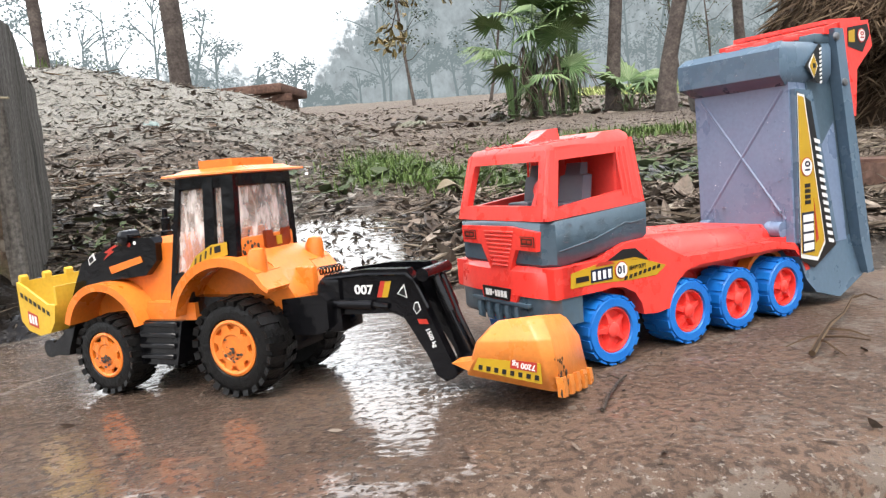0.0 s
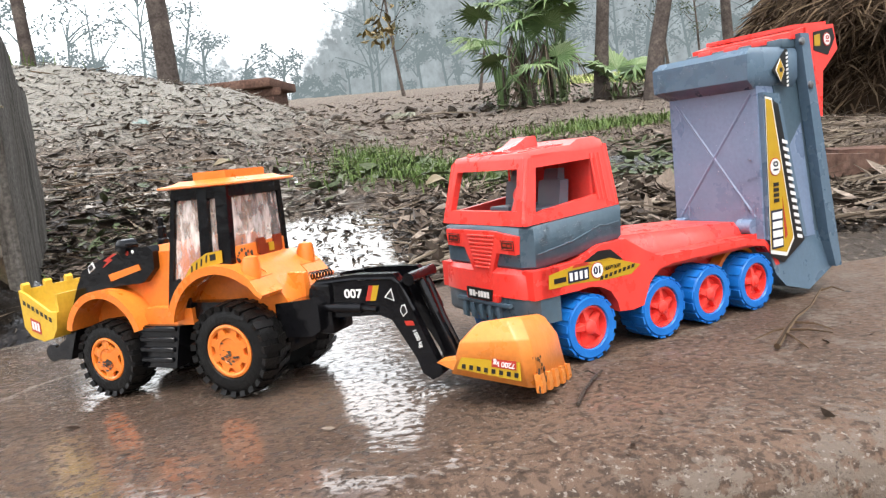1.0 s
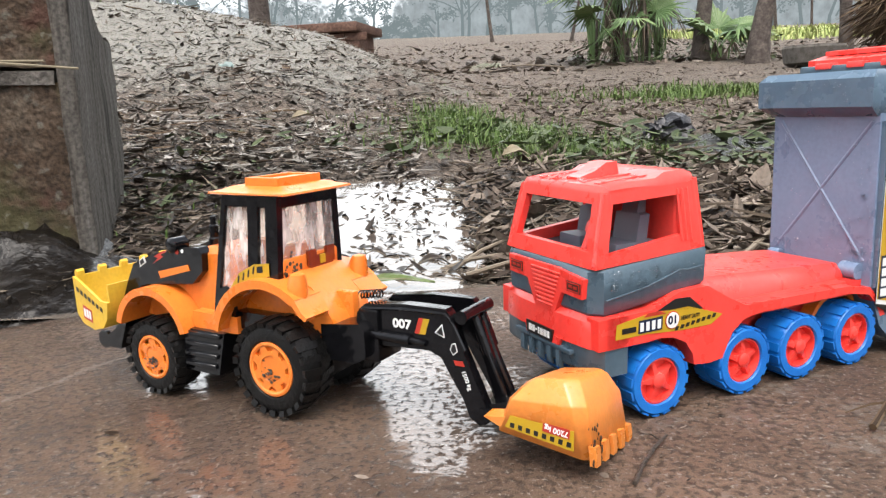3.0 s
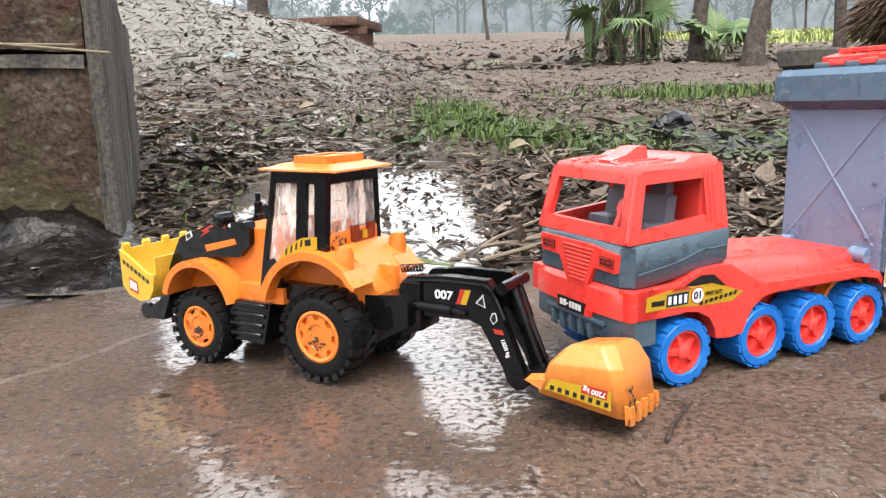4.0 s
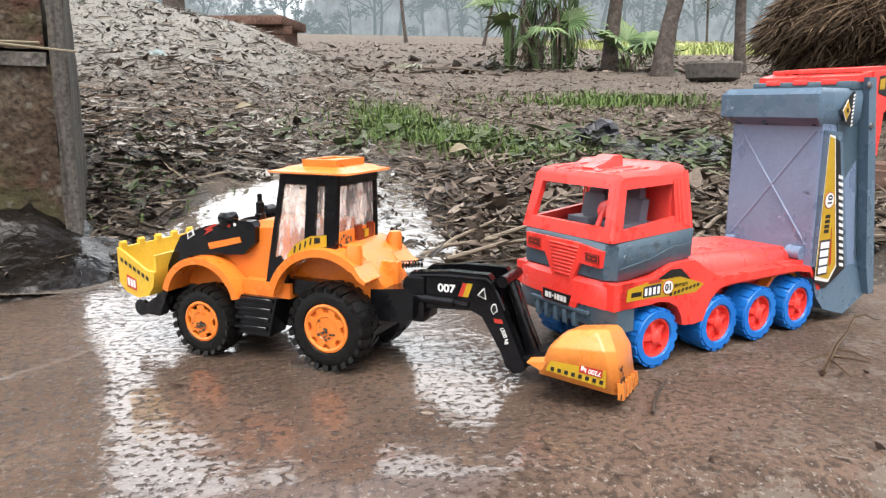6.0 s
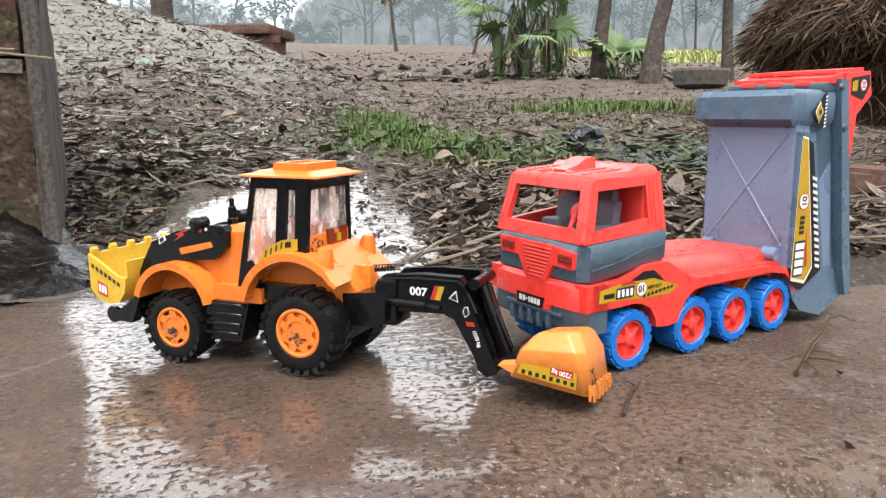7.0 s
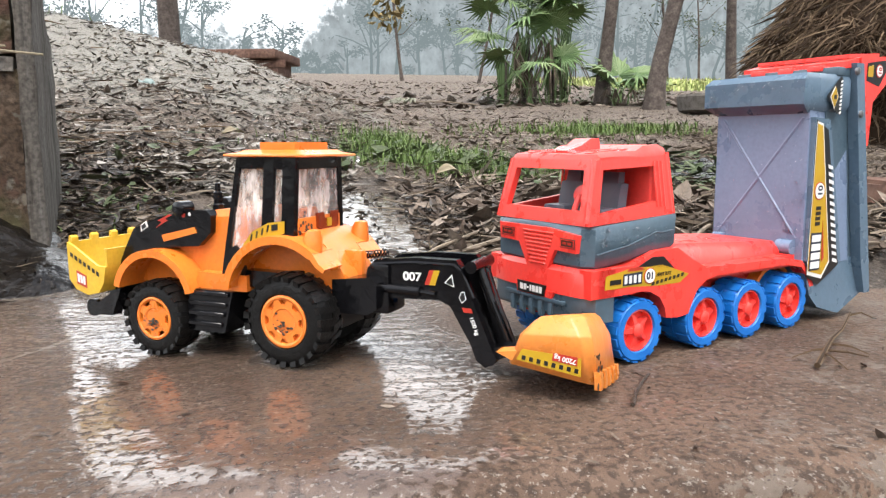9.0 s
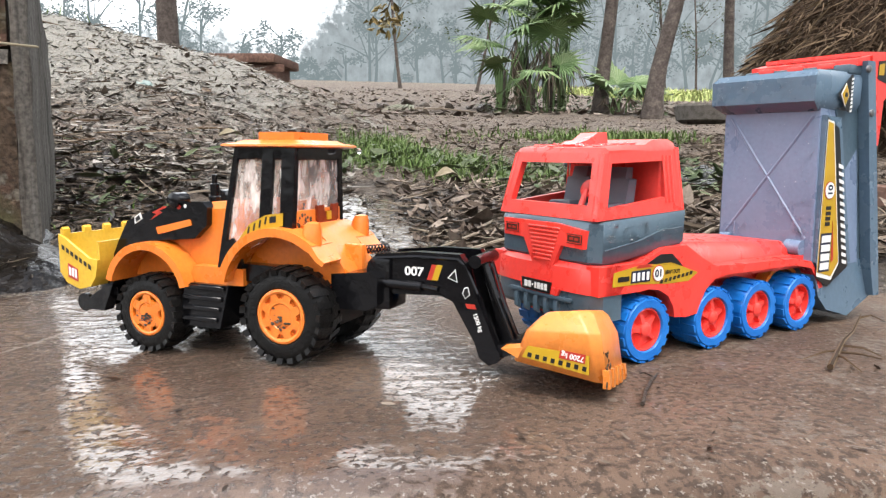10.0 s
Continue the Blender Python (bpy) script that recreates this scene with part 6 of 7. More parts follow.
# side sticker
for s in (1, -1):
    pl = axes((-0.008, s * 0.0656, 0.0725), (-s, 0, 0), (0, 0, 1))
    fl = lambda pts: [(p * s, q) for p, q in pts] if s == 1 else [(p * s, q) for p, q in pts][::-1]
    decal(fl([(-0.0500, -0.0060), (-0.0215, -0.0060), (0.012, -0.0085), (0.0400, -0.0085), (0.0515, -0.0020), (0.0170, 0.0090), (-0.0250, 0.0085), (-0.0490, 0.0050)]), pl, M_STICK_Y, truck, label="yellow side sticker")
    up = pl @ Matrix.Translation((0, 0, 0.0004))
    decal(fl([(-0.0120, 0.0098), (0.0320, 0.0050), (0.018, 0.0160), (0.004, 0.0165)]), pl, M_STICK_K, truck, label="black wedge")
    decal(fl([(-0.0250, 0.0070), (-0.0040, 0.0070), (-0.0120, 0.0098), (-0.0220, 0.0095)]), up, M_STICK_R, truck, label="red flash")
    decal(fl([(-0.0445, -0.0025), (-0.0320, -0.0025), (-0.0320, 0.0015), (-0.0445, 0.0015)]), up, M_STICK_K, truck, "bar")
    decal(fl([(-0.0300, -0.0045), (-0.0080, -0.0045), (-0.0075, 0.0055), (-0.0295, 0.0050)]), up, M_STICK_N, truck, "brand_shape")
    up2 = pl @ Matrix.Translation((0, 0, 0.0008))
    for k in range(4):
        decal(fl([(-0.0285 + 0.0053 * k, -0.0030), (-0.0255 + 0.0053 * k, -0.0030), (-0.0255 + 0.0053 * k, 0.0035), (-0.0285 + 0.0053 * k, 0.0035)]), up2, M_STICK_W, truck, "bar")
    decal(circle(0.0068, 24, 0.0000 + 0.0015 * s, 0.0010), up, M_STICK_R, truck, "roundel")
    decal(circle(0.0060, 24, 0.0000 + 0.0015 * s, 0.0010), up2, M_STICK_W, truck, "roundel")
    lettering("01", 0.0085, pl @ Matrix.Translation((0.0015 * s, 0.0010, 0.0012)), M_STICK_N, truck, 0.0003, 0.0075)
    lettering("HEAVY DUTY", 0.0046, pl @ Matrix.Translation((0.0190 * s, 0.0010, 0.0006)), M_STICK_K, truck, 0.0001, 0.0185)
    for k in range(8):
        t = 0.0040 + 0.0052 * k
        h = -0.0075 + 0.00062 * k
        decal(fl([(t, h), (t + 0.0030, h), (t + 0.0042, h + 0.0030), (t + 0.0012, h + 0.0030)]), up, M_STICK_K, truck, "hazard_mark")

# tipping bed, raised: its floor faces forwards
bed = part("bed_tub", loft([[(-0.2335, y0, z), (-0.2335, y1, z), (xr, y1 + fl_, z), (xr, y0 - fl_, z)] for z, y0, y1, xr, fl_ in
                            ((0.060, -0.0400, 0.0640, -0.318, 0.001), (0.215, -0.0420, 0.0620, -0.296, 0.001))], caps=True), M_BED, truck, "pale slate tipping bed stood on end, beaded with drops", bevel=0.003, seg=3)
# lower chute foot
part("bed_foot", loft([[(x, 0.024 - w, z), (x, w, z)] + [(x2, w, z2), (x2, 0.024 - w, z2)] for x, z, x2, z2, w in
                       ((-0.236, 0.062, -0.335, 0.064, 0.064), (-0.248, 0.030, -0.340, 0.040, 0.066), (-0.262, 0.016, -0.343, 0.028, 0.067), (-0.300, 0.0055, -0.345, 0.024, 0.068))]), M_BED_SHADED, bed, bevel=0.002)
# hood block at the upper end, standing proud
part("bed_cap", loft([[(xf, -w0, z), (xf, w1, z), (-0.290, w1 + 0.004, z), (-0.290, -w0 - 0.004, z)] for z, xf, w0, w1 in
                      ((0.2120, -0.2325, 0.0430, 0.0600), (0.2205, -0.2170, 0.0480, 0.0650), (0.2440, -0.2165, 0.0480, 0.0655), (0.2505, -0.2240, 0.0440, 0.0625))]), M_BED_SHADED, bed, bevel=0.0045, seg=4)
# rim flange along the sides, and screws
for s in (1, -1):
    c = 0.012
    rim = part("side_rim", loft([[(x0, c + s * (0.0640 - c), z), (x0, c + s * (0.0745 - c), z), (x1, c + s * (0.0745 - c), z), (x1, c + s * (0.0640 - c), z)] for z, x0, x1 in ((0.024, -0.338, -0.349), (0.060, -0.326, -0.342), (0.262, -0.288, -0.302))]), M_BED_SHADED, bed, bevel=0.0016)
    for z, x in ((0.254, -0.290), (0.212, -0.302)):
        part("screw", lathe([(0.0040, c + s * (0.0740 - c)), (0.0036, c + s * (0.0762 - c)), (0.0012, c + s * (0.0768 - c))], (x, z), 12), M_STEEL, rim)
    part("side_wall", prism([(-0.236, 0.066), (-0.236, 0.208), (-0.262, 0.206), (-0.3000, 0.0620), (-0.262, 0.058)], c + s * (0.0600 - c), c + s * (0.0672 - c)), M_BED_SHADED, bed, bevel=0.0015)
    # recess shade put in by using the darker slate colour
    part("side_floor", prism([(-0.258, 0.215), (-0.296, 0.250), (-0.334, 0.050), (-0.292, 0.050)], c + s * (0.0590 - c), c + s * (0.0635 - c)), M_GREY, bed, "side strip coloured darker for the shade in its recess")
part("end_rail", box((-0.292, -0.046, 0.2490), (-0.268, 0.068, 0.2580)), M_GREY, bed, bevel=0.002)
# moulded cross ribs on the floor
for a, b in (((-0.2340, -0.0340, 0.208), (-0.2340, 0.0560, 0.088)), ((-0.2340, 0.0560, 0.208), (-0.2340, -0.0340, 0.088)), ((-0.2340, -0.0275, 0.196), (-0.2340, -0.0275, 0.178)), ((-0.2340, -0.0240, 0.100), (-0.2340, -0.0240, 0.086)), ((-0.2340, 0.054, 0.100), (-0.2340, 0.054, 0.086))):
    part("floor_rib", tube([a, b], 0.0017, n=8), M_BED, bed)
part("hinge", lathe([(0.003, 0.040), (0.0075, 0.040), (0.0075, 0.056), (0.003, 0.056)], (-0.2300, 0.0790), 18), M_BED, bed)
part("hinge", lathe([(0.003, -0.036), (0.0075, -0.036), (0.0075, -0.024), (0.003, -0.024)], (-0.2300, 0.0790), 18), M_BED, bed)
# red tailboard over the top end
bm = loft([[(x, -0.046, z0), (x, 0.0690, z0), (x, 0.0690, z1), (x, -0.046, z1)] for x, z0, z1 in ((-0.280, 0.2570, 0.2635), (-0.305, 0.2585, 0.2690), (-0.350, 0.2590, 0.2720))])
tail = part("red_end_board", bm, M_RED, bed, "red end board with raised lip", bevel=0.0015)
for s in (1, -1):
    part("end_cheek", prism([(-0.302, 0.268), (-0.3500, 0.2720), (-0.3570, 0.2470), (-0.3300, 0.2250), (-0.3270, 0.1800), (-0.3200, 0.1800), (-0.3060, 0.2300)], 0.012 + s * 0.0535, 0.012 + s * 0.0595), M_RED, tail, bevel=0.001)
part("end_lip", beam_panel([(-0.296, -0.040, 0.268), (-0.296, 0.062, 0.268), (-0.350, 0.064, 0.272), (-0.350, -0.042, 0.272)], [(-0.305, -0.027, 0.269), (-0.305, 0.048, 0.269), (-0.345, 0.050, 0.272), (-0.345, -0.029, 0.272)], (0, 0, 0.004)), M_RED, tail, bevel=0.001)
for y in (-0.020, 0.012, 0.044):
    part("clip", box((-0.2790, y - 0.008, 0.2545), (-0.2660, y + 0.008, 0.2600)), M_RED, tail, bevel=0.001)
# bed stickers
pl = axes((-0.262, 0.0673, 0.128), (-1, 0, 0), (0, 0, 1))
up, up2 = pl @ Matrix.Translation((0, 0, 0.0004)), pl @ Matrix.Translation((0, 0, 0.0008))
up3 = pl @ Matrix.Translation((0, 0, 0.0012))
decal([(-0.0240, -0.078), (-0.0030, -0.088), (0.0330, -0.070), (0.0250, -0.045), (-0.0030, 0.068), (-0.0240, 0.078)], pl, M_STICK_K, bed, label="black side sticker")
decal([(-0.0240, -0.076), (0.0020, -0.082), (0.0150, -0.066), (-0.0135, 0.074), (-0.0240, 0.076)], up, M_STICK_W, bed, label="white border")
decal([(-0.0236, -0.072), (0.0010, -0.078), (0.0130, -0.064), (-0.0150, 0.072), (-0.0236, 0.074)], up2, M_STICK_Y, bed, label="yellow side sticker")
decal(circle(0.0088, 24, -0.0132, 0.008), up3, M_STICK_R, bed, "roundel")
decal(circle(0.0079, 24, -0.0132, 0.008), pl @ Matrix.Translation((0, 0, 0.0015)), M_STICK_W, bed, "roundel")
lettering("01", 0.0105, pl @ pose(-0.0132, 0.008, 0.0019, 0, 0, -90), M_STICK_N, bed, 0.0003, 0.0092)
for k in range(4):
    z = -0.0110 - 0.0052 * k
    decal([(-0.0170, z), (-0.0085, z), (-0.0085, z + 0.0036), (-0.0170, z + 0.0036)], up3, M_STICK_K, bed, "bar")
decal([(-0.0225, -0.0720), (-0.0040, -0.0720), (-0.0040, -0.0340), (-0.0225, -0.0340)], up3, M_STICK_N, bed, "brand_shape")
for k in range(4):
    z = -0.0430 - 0.0090 * k
    decal([(-0.0210, z), (-0.0055, z), (-0.0055, z + 0.0068), (-0.0210, z + 0.0068)], pl @ Matrix.Translation((0, 0, 0.0016)), M_STICK_W, bed, "bar")
decal([(-0.0010, -0.064), (0.0030, -0.061), (-0.0035, -0.022)], up3, M_STICK_R, bed, "flash")
for k in range(14):
    z = 0.0340 - 0.0074 * k
    x = 0.0005 + (0.0340 - z) * 0.205
    decal([(x, z), (x + 0.0085, z - 0.0022), (x + 0.0092, z - 0.0058), (x + 0.0008, z - 0.0038)], up, M_STICK_W, bed, "hazard_mark")
pl = axes((-0.264, 0.0694, 0.2280), (-1, 0, 0), (0, 0, 1))
up = pl @ Matrix.Translation((0, 0, 0.0004))
decal([(-0.0160, 0.0000), (0.0060, 0.0200), (0.0100, 0.0190), (0.0100, -0.0160), (0.0030, -0.0160)], pl, M_STICK_K, bed, label="black corner sticker")
decal([(-0.0110, 0.0000), (-0.0030, 0.0110), (0.0035, 0.0000), (-0.0030, -0.0115)], up, M_STICK_W, bed, "warning_diamond")
decal([(-0.0095, 0.0000), (-0.0030, 0.0095), (0.0022, 0.0000), (-0.0030, -0.0100)], pl @ Matrix.Translation((0, 0, 0.0008)), M_STICK_Y, bed, "warning_diamond")
decal([(-0.0050, -0.0020), (-0.0010, -0.0020), (-0.0010, 0.0020), (-0.0050, 0.0020)], pl @ Matrix.Translation((0, 0, 0.0012)), M_STICK_K, bed, "pictogram")
for k in range(9):
    decal([(0.0065, 0.0160 - 0.0038 * k), (0.0098, 0.0170 - 0.0038 * k), (0.0098, 0.0150 - 0.0038 * k), (0.0065, 0.0140 - 0.0038 * k)], up, M_STICK_W, bed, "hazard_mark")
pl = axes((-0.333, 0.0716, 0.2560), (-1, 0, 0), (0, 0, 1))
decal([(-0.0190, -0.0100), (-0.0190, 0.0075), (0.0150, 0.0120), (0.0190, 0.0020), (0.0060, -0.0150)], pl, M_STICK_K, tail, label="black end sticker")
decal([(-0.0180, -0.0060), (-0.0180, 0.0040), (-0.0080, 0.0060), (-0.0080, -0.0060)], pl @ Matrix.Translation((0, 0, 0.0004)), M_STICK_Y, tail, "bar")
decal(circle(0.0068, 20, 0.0040, 0.0005), pl @ Matrix.Translation((0, 0, 0.0004)), M_STICK_R, tail, "roundel")
decal(circle(0.0056, 20, 0.0040, 0.0005), pl @ Matrix.Translation((0, 0, 0.0008)), M_STICK_W, tail, "roundel")
lettering("01", 0.0075, pl @ pose(0.0040, 0.0005, 0.0012, 0, 0, -90), M_STICK_R, tail, 0.0003, 0.0065)


# ---- litter, grass, weeds and small things ----
def on_ground(x, y):
    return Vector((x, y, ground_z(x, y)))


def leaves(count, rnd, spot, size, wide=0.42, curl=0.35, lift=0.004):
    """Curled dry leaves lying about: spot(rnd) gives a place."""
    vs, fs = [], []
    for _ in range(count):
        p = spot(rnd)
        if p is None:
            continue
        a = rnd.uniform(0, 2 * math.pi)
        tilt = rnd.gauss(0.08, 0.28)
        d = Vector((math.cos(a) * math.cos(tilt), math.sin(a) * math.cos(tilt), math.sin(tilt)))
        s = d.cross(Vector((rnd.gauss(0, 0.3), rnd.gauss(0, 0.3), 1))).normalized()
        up = s.cross(d)
        k = size * math.exp(rnd.gauss(0, 0.45))
        w = k * wide * rnd.uniform(0.4, 1.1) * 0.5
        c = curl * rnd.uniform(-0.3, 1.2)
        n0 = len(vs)
        p = p + Vector((0, 0, lift))
        for t, ww, h in ((0.0, 0.12, 0.0), (0.33, 1.0, -0.12), (0.68, 0.8, -0.02), (1.0, 0.05, 0.25)):
            q = p + d * k * (t - 0.5) + up * k * c * (h + 0.1)
            vs.extend([q - s * w * ww + up * w * ww * c, q, q + s * w * ww + up * w * ww * c])
        for j in range(3):
            b = n0 + 3 * j
            fs.extend([(b, b + 1, b + 4, b + 3), (b + 1, b + 2, b + 5, b + 4)])
    return vs, fs


def stuff(name, vs, fs, mat, label, category):
    ob = new(name, raw_mesh(name, vs, fs, mat))
    return tagged(ob, label, category, kind="stuff")


def in_water(x, y):
    return math.exp(-((x + 0.055) / 0.21) ** 4 - ((y - 1.42) / 0.50) ** 4) > 0.22


def wide_spot(rnd):
    y = 1.02 + 4.2 * rnd.random() ** 1.9
    x = rnd.uniform(-0.75, 0.95) * (0.55 + 0.55 * y) + 0.1
    if in_water(x, y) or (in_mire(x, y) and rnd.random() < 0.85):
        return None
    if y < slab_back(x) + 0.01:
        return None
    if x < 0.05 - 0.12 * (y - 2.2) and y > 2.3 and rnd.random() < 0.8:
        return None
    return on_ground(x, y)


def in_mire(x, y):
    return ((x - 1.08) / 0.30) ** 2 + ((y - 2.12) / 0.26) ** 2 < 0.8


def rim_spot(rnd):
    y = rnd.uniform(0.97, 1.75)
    x = rnd.uniform(-0.75, 1.25)
    if y < slab_back(x) + 0.005 or in_water(x, y):
        return None
    return on_ground(x, y)


def right_spot(rnd):
    y = rnd.uniform(0.98, 2.1)
    x = rnd.uniform(0.10, 0.55) + 0.45 * (y - 1) * rnd.random() + rnd.random() ** 2 * 0.6
    if y < slab_back(x) + 0.005 or in_mire(x, y):
        return None
    return on_ground(x, y) + Vector((0, 0, 0.012 * rnd.random()))


rnd = random.Random(21)
def mound_spot(r):
    y = 1.75 + 3.1 * r.random() ** 1.5
    return on_ground(r.uniform(-0.52, 0.06) * y - 0.03, y)


def low_mound_spot(r):
    y = 1.75 + 2.6 * r.random() ** 1.9
    return on_ground(r.uniform(-0.52, 0.06) * y - 0.03, y)


def field_spot(r):
    y = 9.0 + 20.0 * r.random() ** 1.4
    return on_ground(r.uniform(-0.25, 0.75) * y, y)


def far_spot(r):
    y = 3.0 + 8.0 * r.random() ** 1.3
    return on_ground(r.uniform(-0.30, 0.80) * y, y)


stuff("leaf_litter", *leaves(24000, rnd, wide_spot, 0.022, 0.36), M_LITTER, "dry grey-brown leaf litter over the earth", "leaf litter")
stuff("mound_litter", *leaves(11000, rnd, mound_spot, 0.020, 0.34, 0.4), M_MOUND, "dry grey litter covering the mound's slope", "leaf litter")
stuff("dark_mound_litter", *leaves(3600, rnd, low_mound_spot, 0.024, 0.40, 0.5), M_DARKLITTER, "dark rotten leaves among the mound's litter", "leaf litter")
stuff("far_leaf_litter", *leaves(11000, rnd, far_spot, 0.030, 0.40, 0.35), M_LITTER, "dry litter scattered over the far earth", "leaf litter")
stuff("field_litter", *leaves(5000, rnd, field_spot, 0.09, 0.5, 0.4, 0.01), M_LITTER, "clods and dry stubble over the far field", "stubble")
stuff("wet_leaf_litter", *leaves(9000, rnd, rim_spot, 0.024, 0.38, curl=0.35), M_DARKLITTER, "dark wet rotting leaves round the puddle", "leaf litter")
stuff("dry_leaf_litter", *leaves(2800, rnd, right_spot, 0.032, 0.40, curl=0.7), M_LITTER, "curled pale dry leaves beside the slab", "leaf litter")


def puddle_spot(rnd):
    x, y = rnd.gauss(0.10, 0.07) - 0.05 * rnd.random(), rnd.uniform(1.06, 1.9)
    if not in_water(x, y):
        return None
    return Vector((x, y, 0.0795 * (y - 1.0) - 0.003))


stuff("floating_leaves", *leaves(420, rnd, puddle_spot, 0.018, curl=0.15, lift=0.001), M_DARKLITTER, "dark leaves floating on the puddle", "leaf litter")


def straw_spot(rnd):
    p = wide_spot(rnd)
    while p is None:
        p = wide_spot(rnd)
    a = rnd.uniform(0, 2 * math.pi)
    return p + Vector((0, 0, 0.007)), Vector((math.cos(a), math.sin(a), rnd.gauss(0.04, 0.12))).normalized()


stuff("straw_litter", *strands(4200, rnd, straw_spot, 0.075, 0.0016), M_STRAW, "scattered brown straw and stalks", "straw")


def slope_spot(rnd):
    a = rnd.uniform(0, 2 * math.pi)
    return mound_spot(rnd) + Vector((0, 0, 0.010)), Vector((math.cos(a), math.sin(a), rnd.gauss(-0.05, 0.12))).normalized()


stuff("mound_straw", *strands(800, rnd, slope_spot, 0.075, 0.0022), M_MOUND, "pale dry stalks lying on the mound's slope", "straw")
stuff("brown_mound_straw", *strands(260, rnd, slope_spot, 0.12, 0.0026), M_STACK, "brown twigs lying on the mound's slope", "straw")


def stick_spot(rnd):
    p = right_spot(rnd)
    while p is None:
        p = right_spot(rnd)
    a = rnd.gauss(0.25, 0.5)
    return p + Vector((0, 0, 0.014)), Vector((math.cos(a), math.sin(a), rnd.gauss(0.06, 0.1))).normalized()


def stack_foot_spot(rnd):
    y = rnd.uniform(1.15, 4.2)
    return on_ground(y * rnd.uniform(0.52, 1.0), y)


def stack_straw_spot(rnd):
    a = rnd.uniform(0, 2 * math.pi)
    return stack_foot_spot(rnd) + Vector((0, 0, 0.008)), Vector((math.cos(a), math.sin(a), rnd.gauss(0.04, 0.12))).normalized()


stuff("stack_litter", *leaves(6500, rnd, stack_foot_spot, 0.028, 0.34, 0.5), M_LITTER, "dry brown litter spread before the straw stack", "leaf litter")
stuff("spilled_straw", *strands(2200, rnd, stack_straw_spot, 0.11, 0.0022), M_STRAW, "straw spilled before the stack", "straw")
stuff("dry_stalks", *strands(120, rnd, stick_spot, 0.085, 0.0026), M_STRAW, "broken dry stalks heaped beside the slab", "stalks")


def blades(count, rnd, spot, height, width):
    vs, fs = [], []
    for _ in range(count):
        p = spot(rnd)
        a = rnd.uniform(0, 2 * math.pi)
        out = Vector((math.cos(a), math.sin(a), 0))
        h = height * rnd.uniform(0.4, 1.25)
        w = Vector((-math.sin(a), math.cos(a), 0)) * width * rnd.uniform(0.6, 1.2)
        b = rnd.uniform(0.2, 1.3)
        n0 = len(vs)
        vs.extend([p - w, p + w, p + out * h * b * 0.35 + Vector((0, 0, h * 0.6)) - w * 0.7, p + out * h * b * 0.35 + Vector((0, 0, h * 0.6)) + w * 0.7, p + out * h * b + Vector((0, 0, h * (1.0 - 0.35 * b)))])
        fs.extend([(n0, n0 + 1, n0 + 3, n0 + 2), (n0 + 2, n0 + 3, n0 + 4)])
    return vs, fs


def patch(cx, cy, sx, sy, turn=0.0):
    def spot(rnd):
        a, b = rnd.gauss(0, sx), rnd.gauss(0, sy)
        return on_ground(cx + a * math.cos(turn) - b * math.sin(turn), cy + a * math.sin(turn) + b * math.cos(turn)) - Vector((0, 0, 0.004))
    return spot


for cx, cy, sx, sy, n, h in ((0.22, 2.75, 0.07, 0.16, 900, 0.13), (0.33, 2.48, 0.10, 0.12, 900, 0.10), (0.45, 2.28, 0.12, 0.10, 900, 0.085), (0.60, 2.10, 0.12, 0.09, 600, 0.065), (0.04, 2.55, 0.12, 0.10, 200, 0.06),
                             (1.45, 4.25, 0.20, 0.15, 700, 0.10), (1.85, 4.3, 0.17, 0.15, 600, 0.10), (-2.15, 4.7, 0.22, 0.2, 420, 0.16), (-0.38, 1.50, 0.06, 0.12, 50, 0.035), (1.0, 3.6, 0.3, 0.3, 220, 0.05)):
    stuff("grass_tuft", *blades(n, rnd, patch(cx, cy, sx * 1.15, sy * 1.5), h * 0.72, 0.0022 if cy < 3 else 0.005), M_GRASS, "tuft of green grass growing from the litter", "grass")
for cx, cy, sx, sy, n, sz in ((0.36, 2.50, 0.14, 0.14, 260, 0.030), (0.58, 2.22, 0.16, 0.10, 260, 0.026), (0.20, 2.80, 0.10, 0.14, 120, 0.034), (0.85, 1.80, 0.16, 0.12, 420, 0.028), (1.15, 2.2, 0.2, 0.2, 300, 0.034), (-0.36, 1.42, 0.07, 0.12, 110, 0.016), (-0.46, 1.72, 0.12, 0.15, 90, 0.018), (0.55, 2.2, 0.2, 0.1, 160, 0.03), (-0.02, 2.2, 0.25, 0.12, 130, 0.03)):
    f = patch(cx, cy, sx, sy)
    stuff("weeds", *leaves(n, rnd, lambda r, f=f: f(r) + Vector((0, 0, 0.045 * r.random())), sz, 0.5, 0.4), M_WEED, "low broad-leaved green weeds", "weeds")

# black mud between the pier and the slab, and a wet patch further back
for x0, x1, y0, y1, name in ((-1.0, -0.22, 0.86, 1.24, "mud"), (0.74, 1.44, 1.80, 2.44, "mud")):
    # raised into a bank that puts a dark cover over the pier's foot
    ob = sheet(name, list(np.arange(x0, x1, 0.012)), list(np.arange(y0, y1, 0.012)),
               lambda x, y: ground_z(x, y) + 0.030 * min(smooth(x0, x0 + 0.12, x), smooth(x1, x1 - 0.12, x), smooth(y0, y0 + 0.08, y), smooth(y1, y1 - 0.10, y)) - 0.016 + 0.010 * fbm(x, y, 16.0) + (0.060 + 0.030 * fbm(x, y, 22.0)) * smooth(1.00, 1.13, y) * smooth(-0.36, -0.45, x), M_WETMUD)
    tagged(ob, "wet black mud with a glistening surface", "mud", kind="structure")

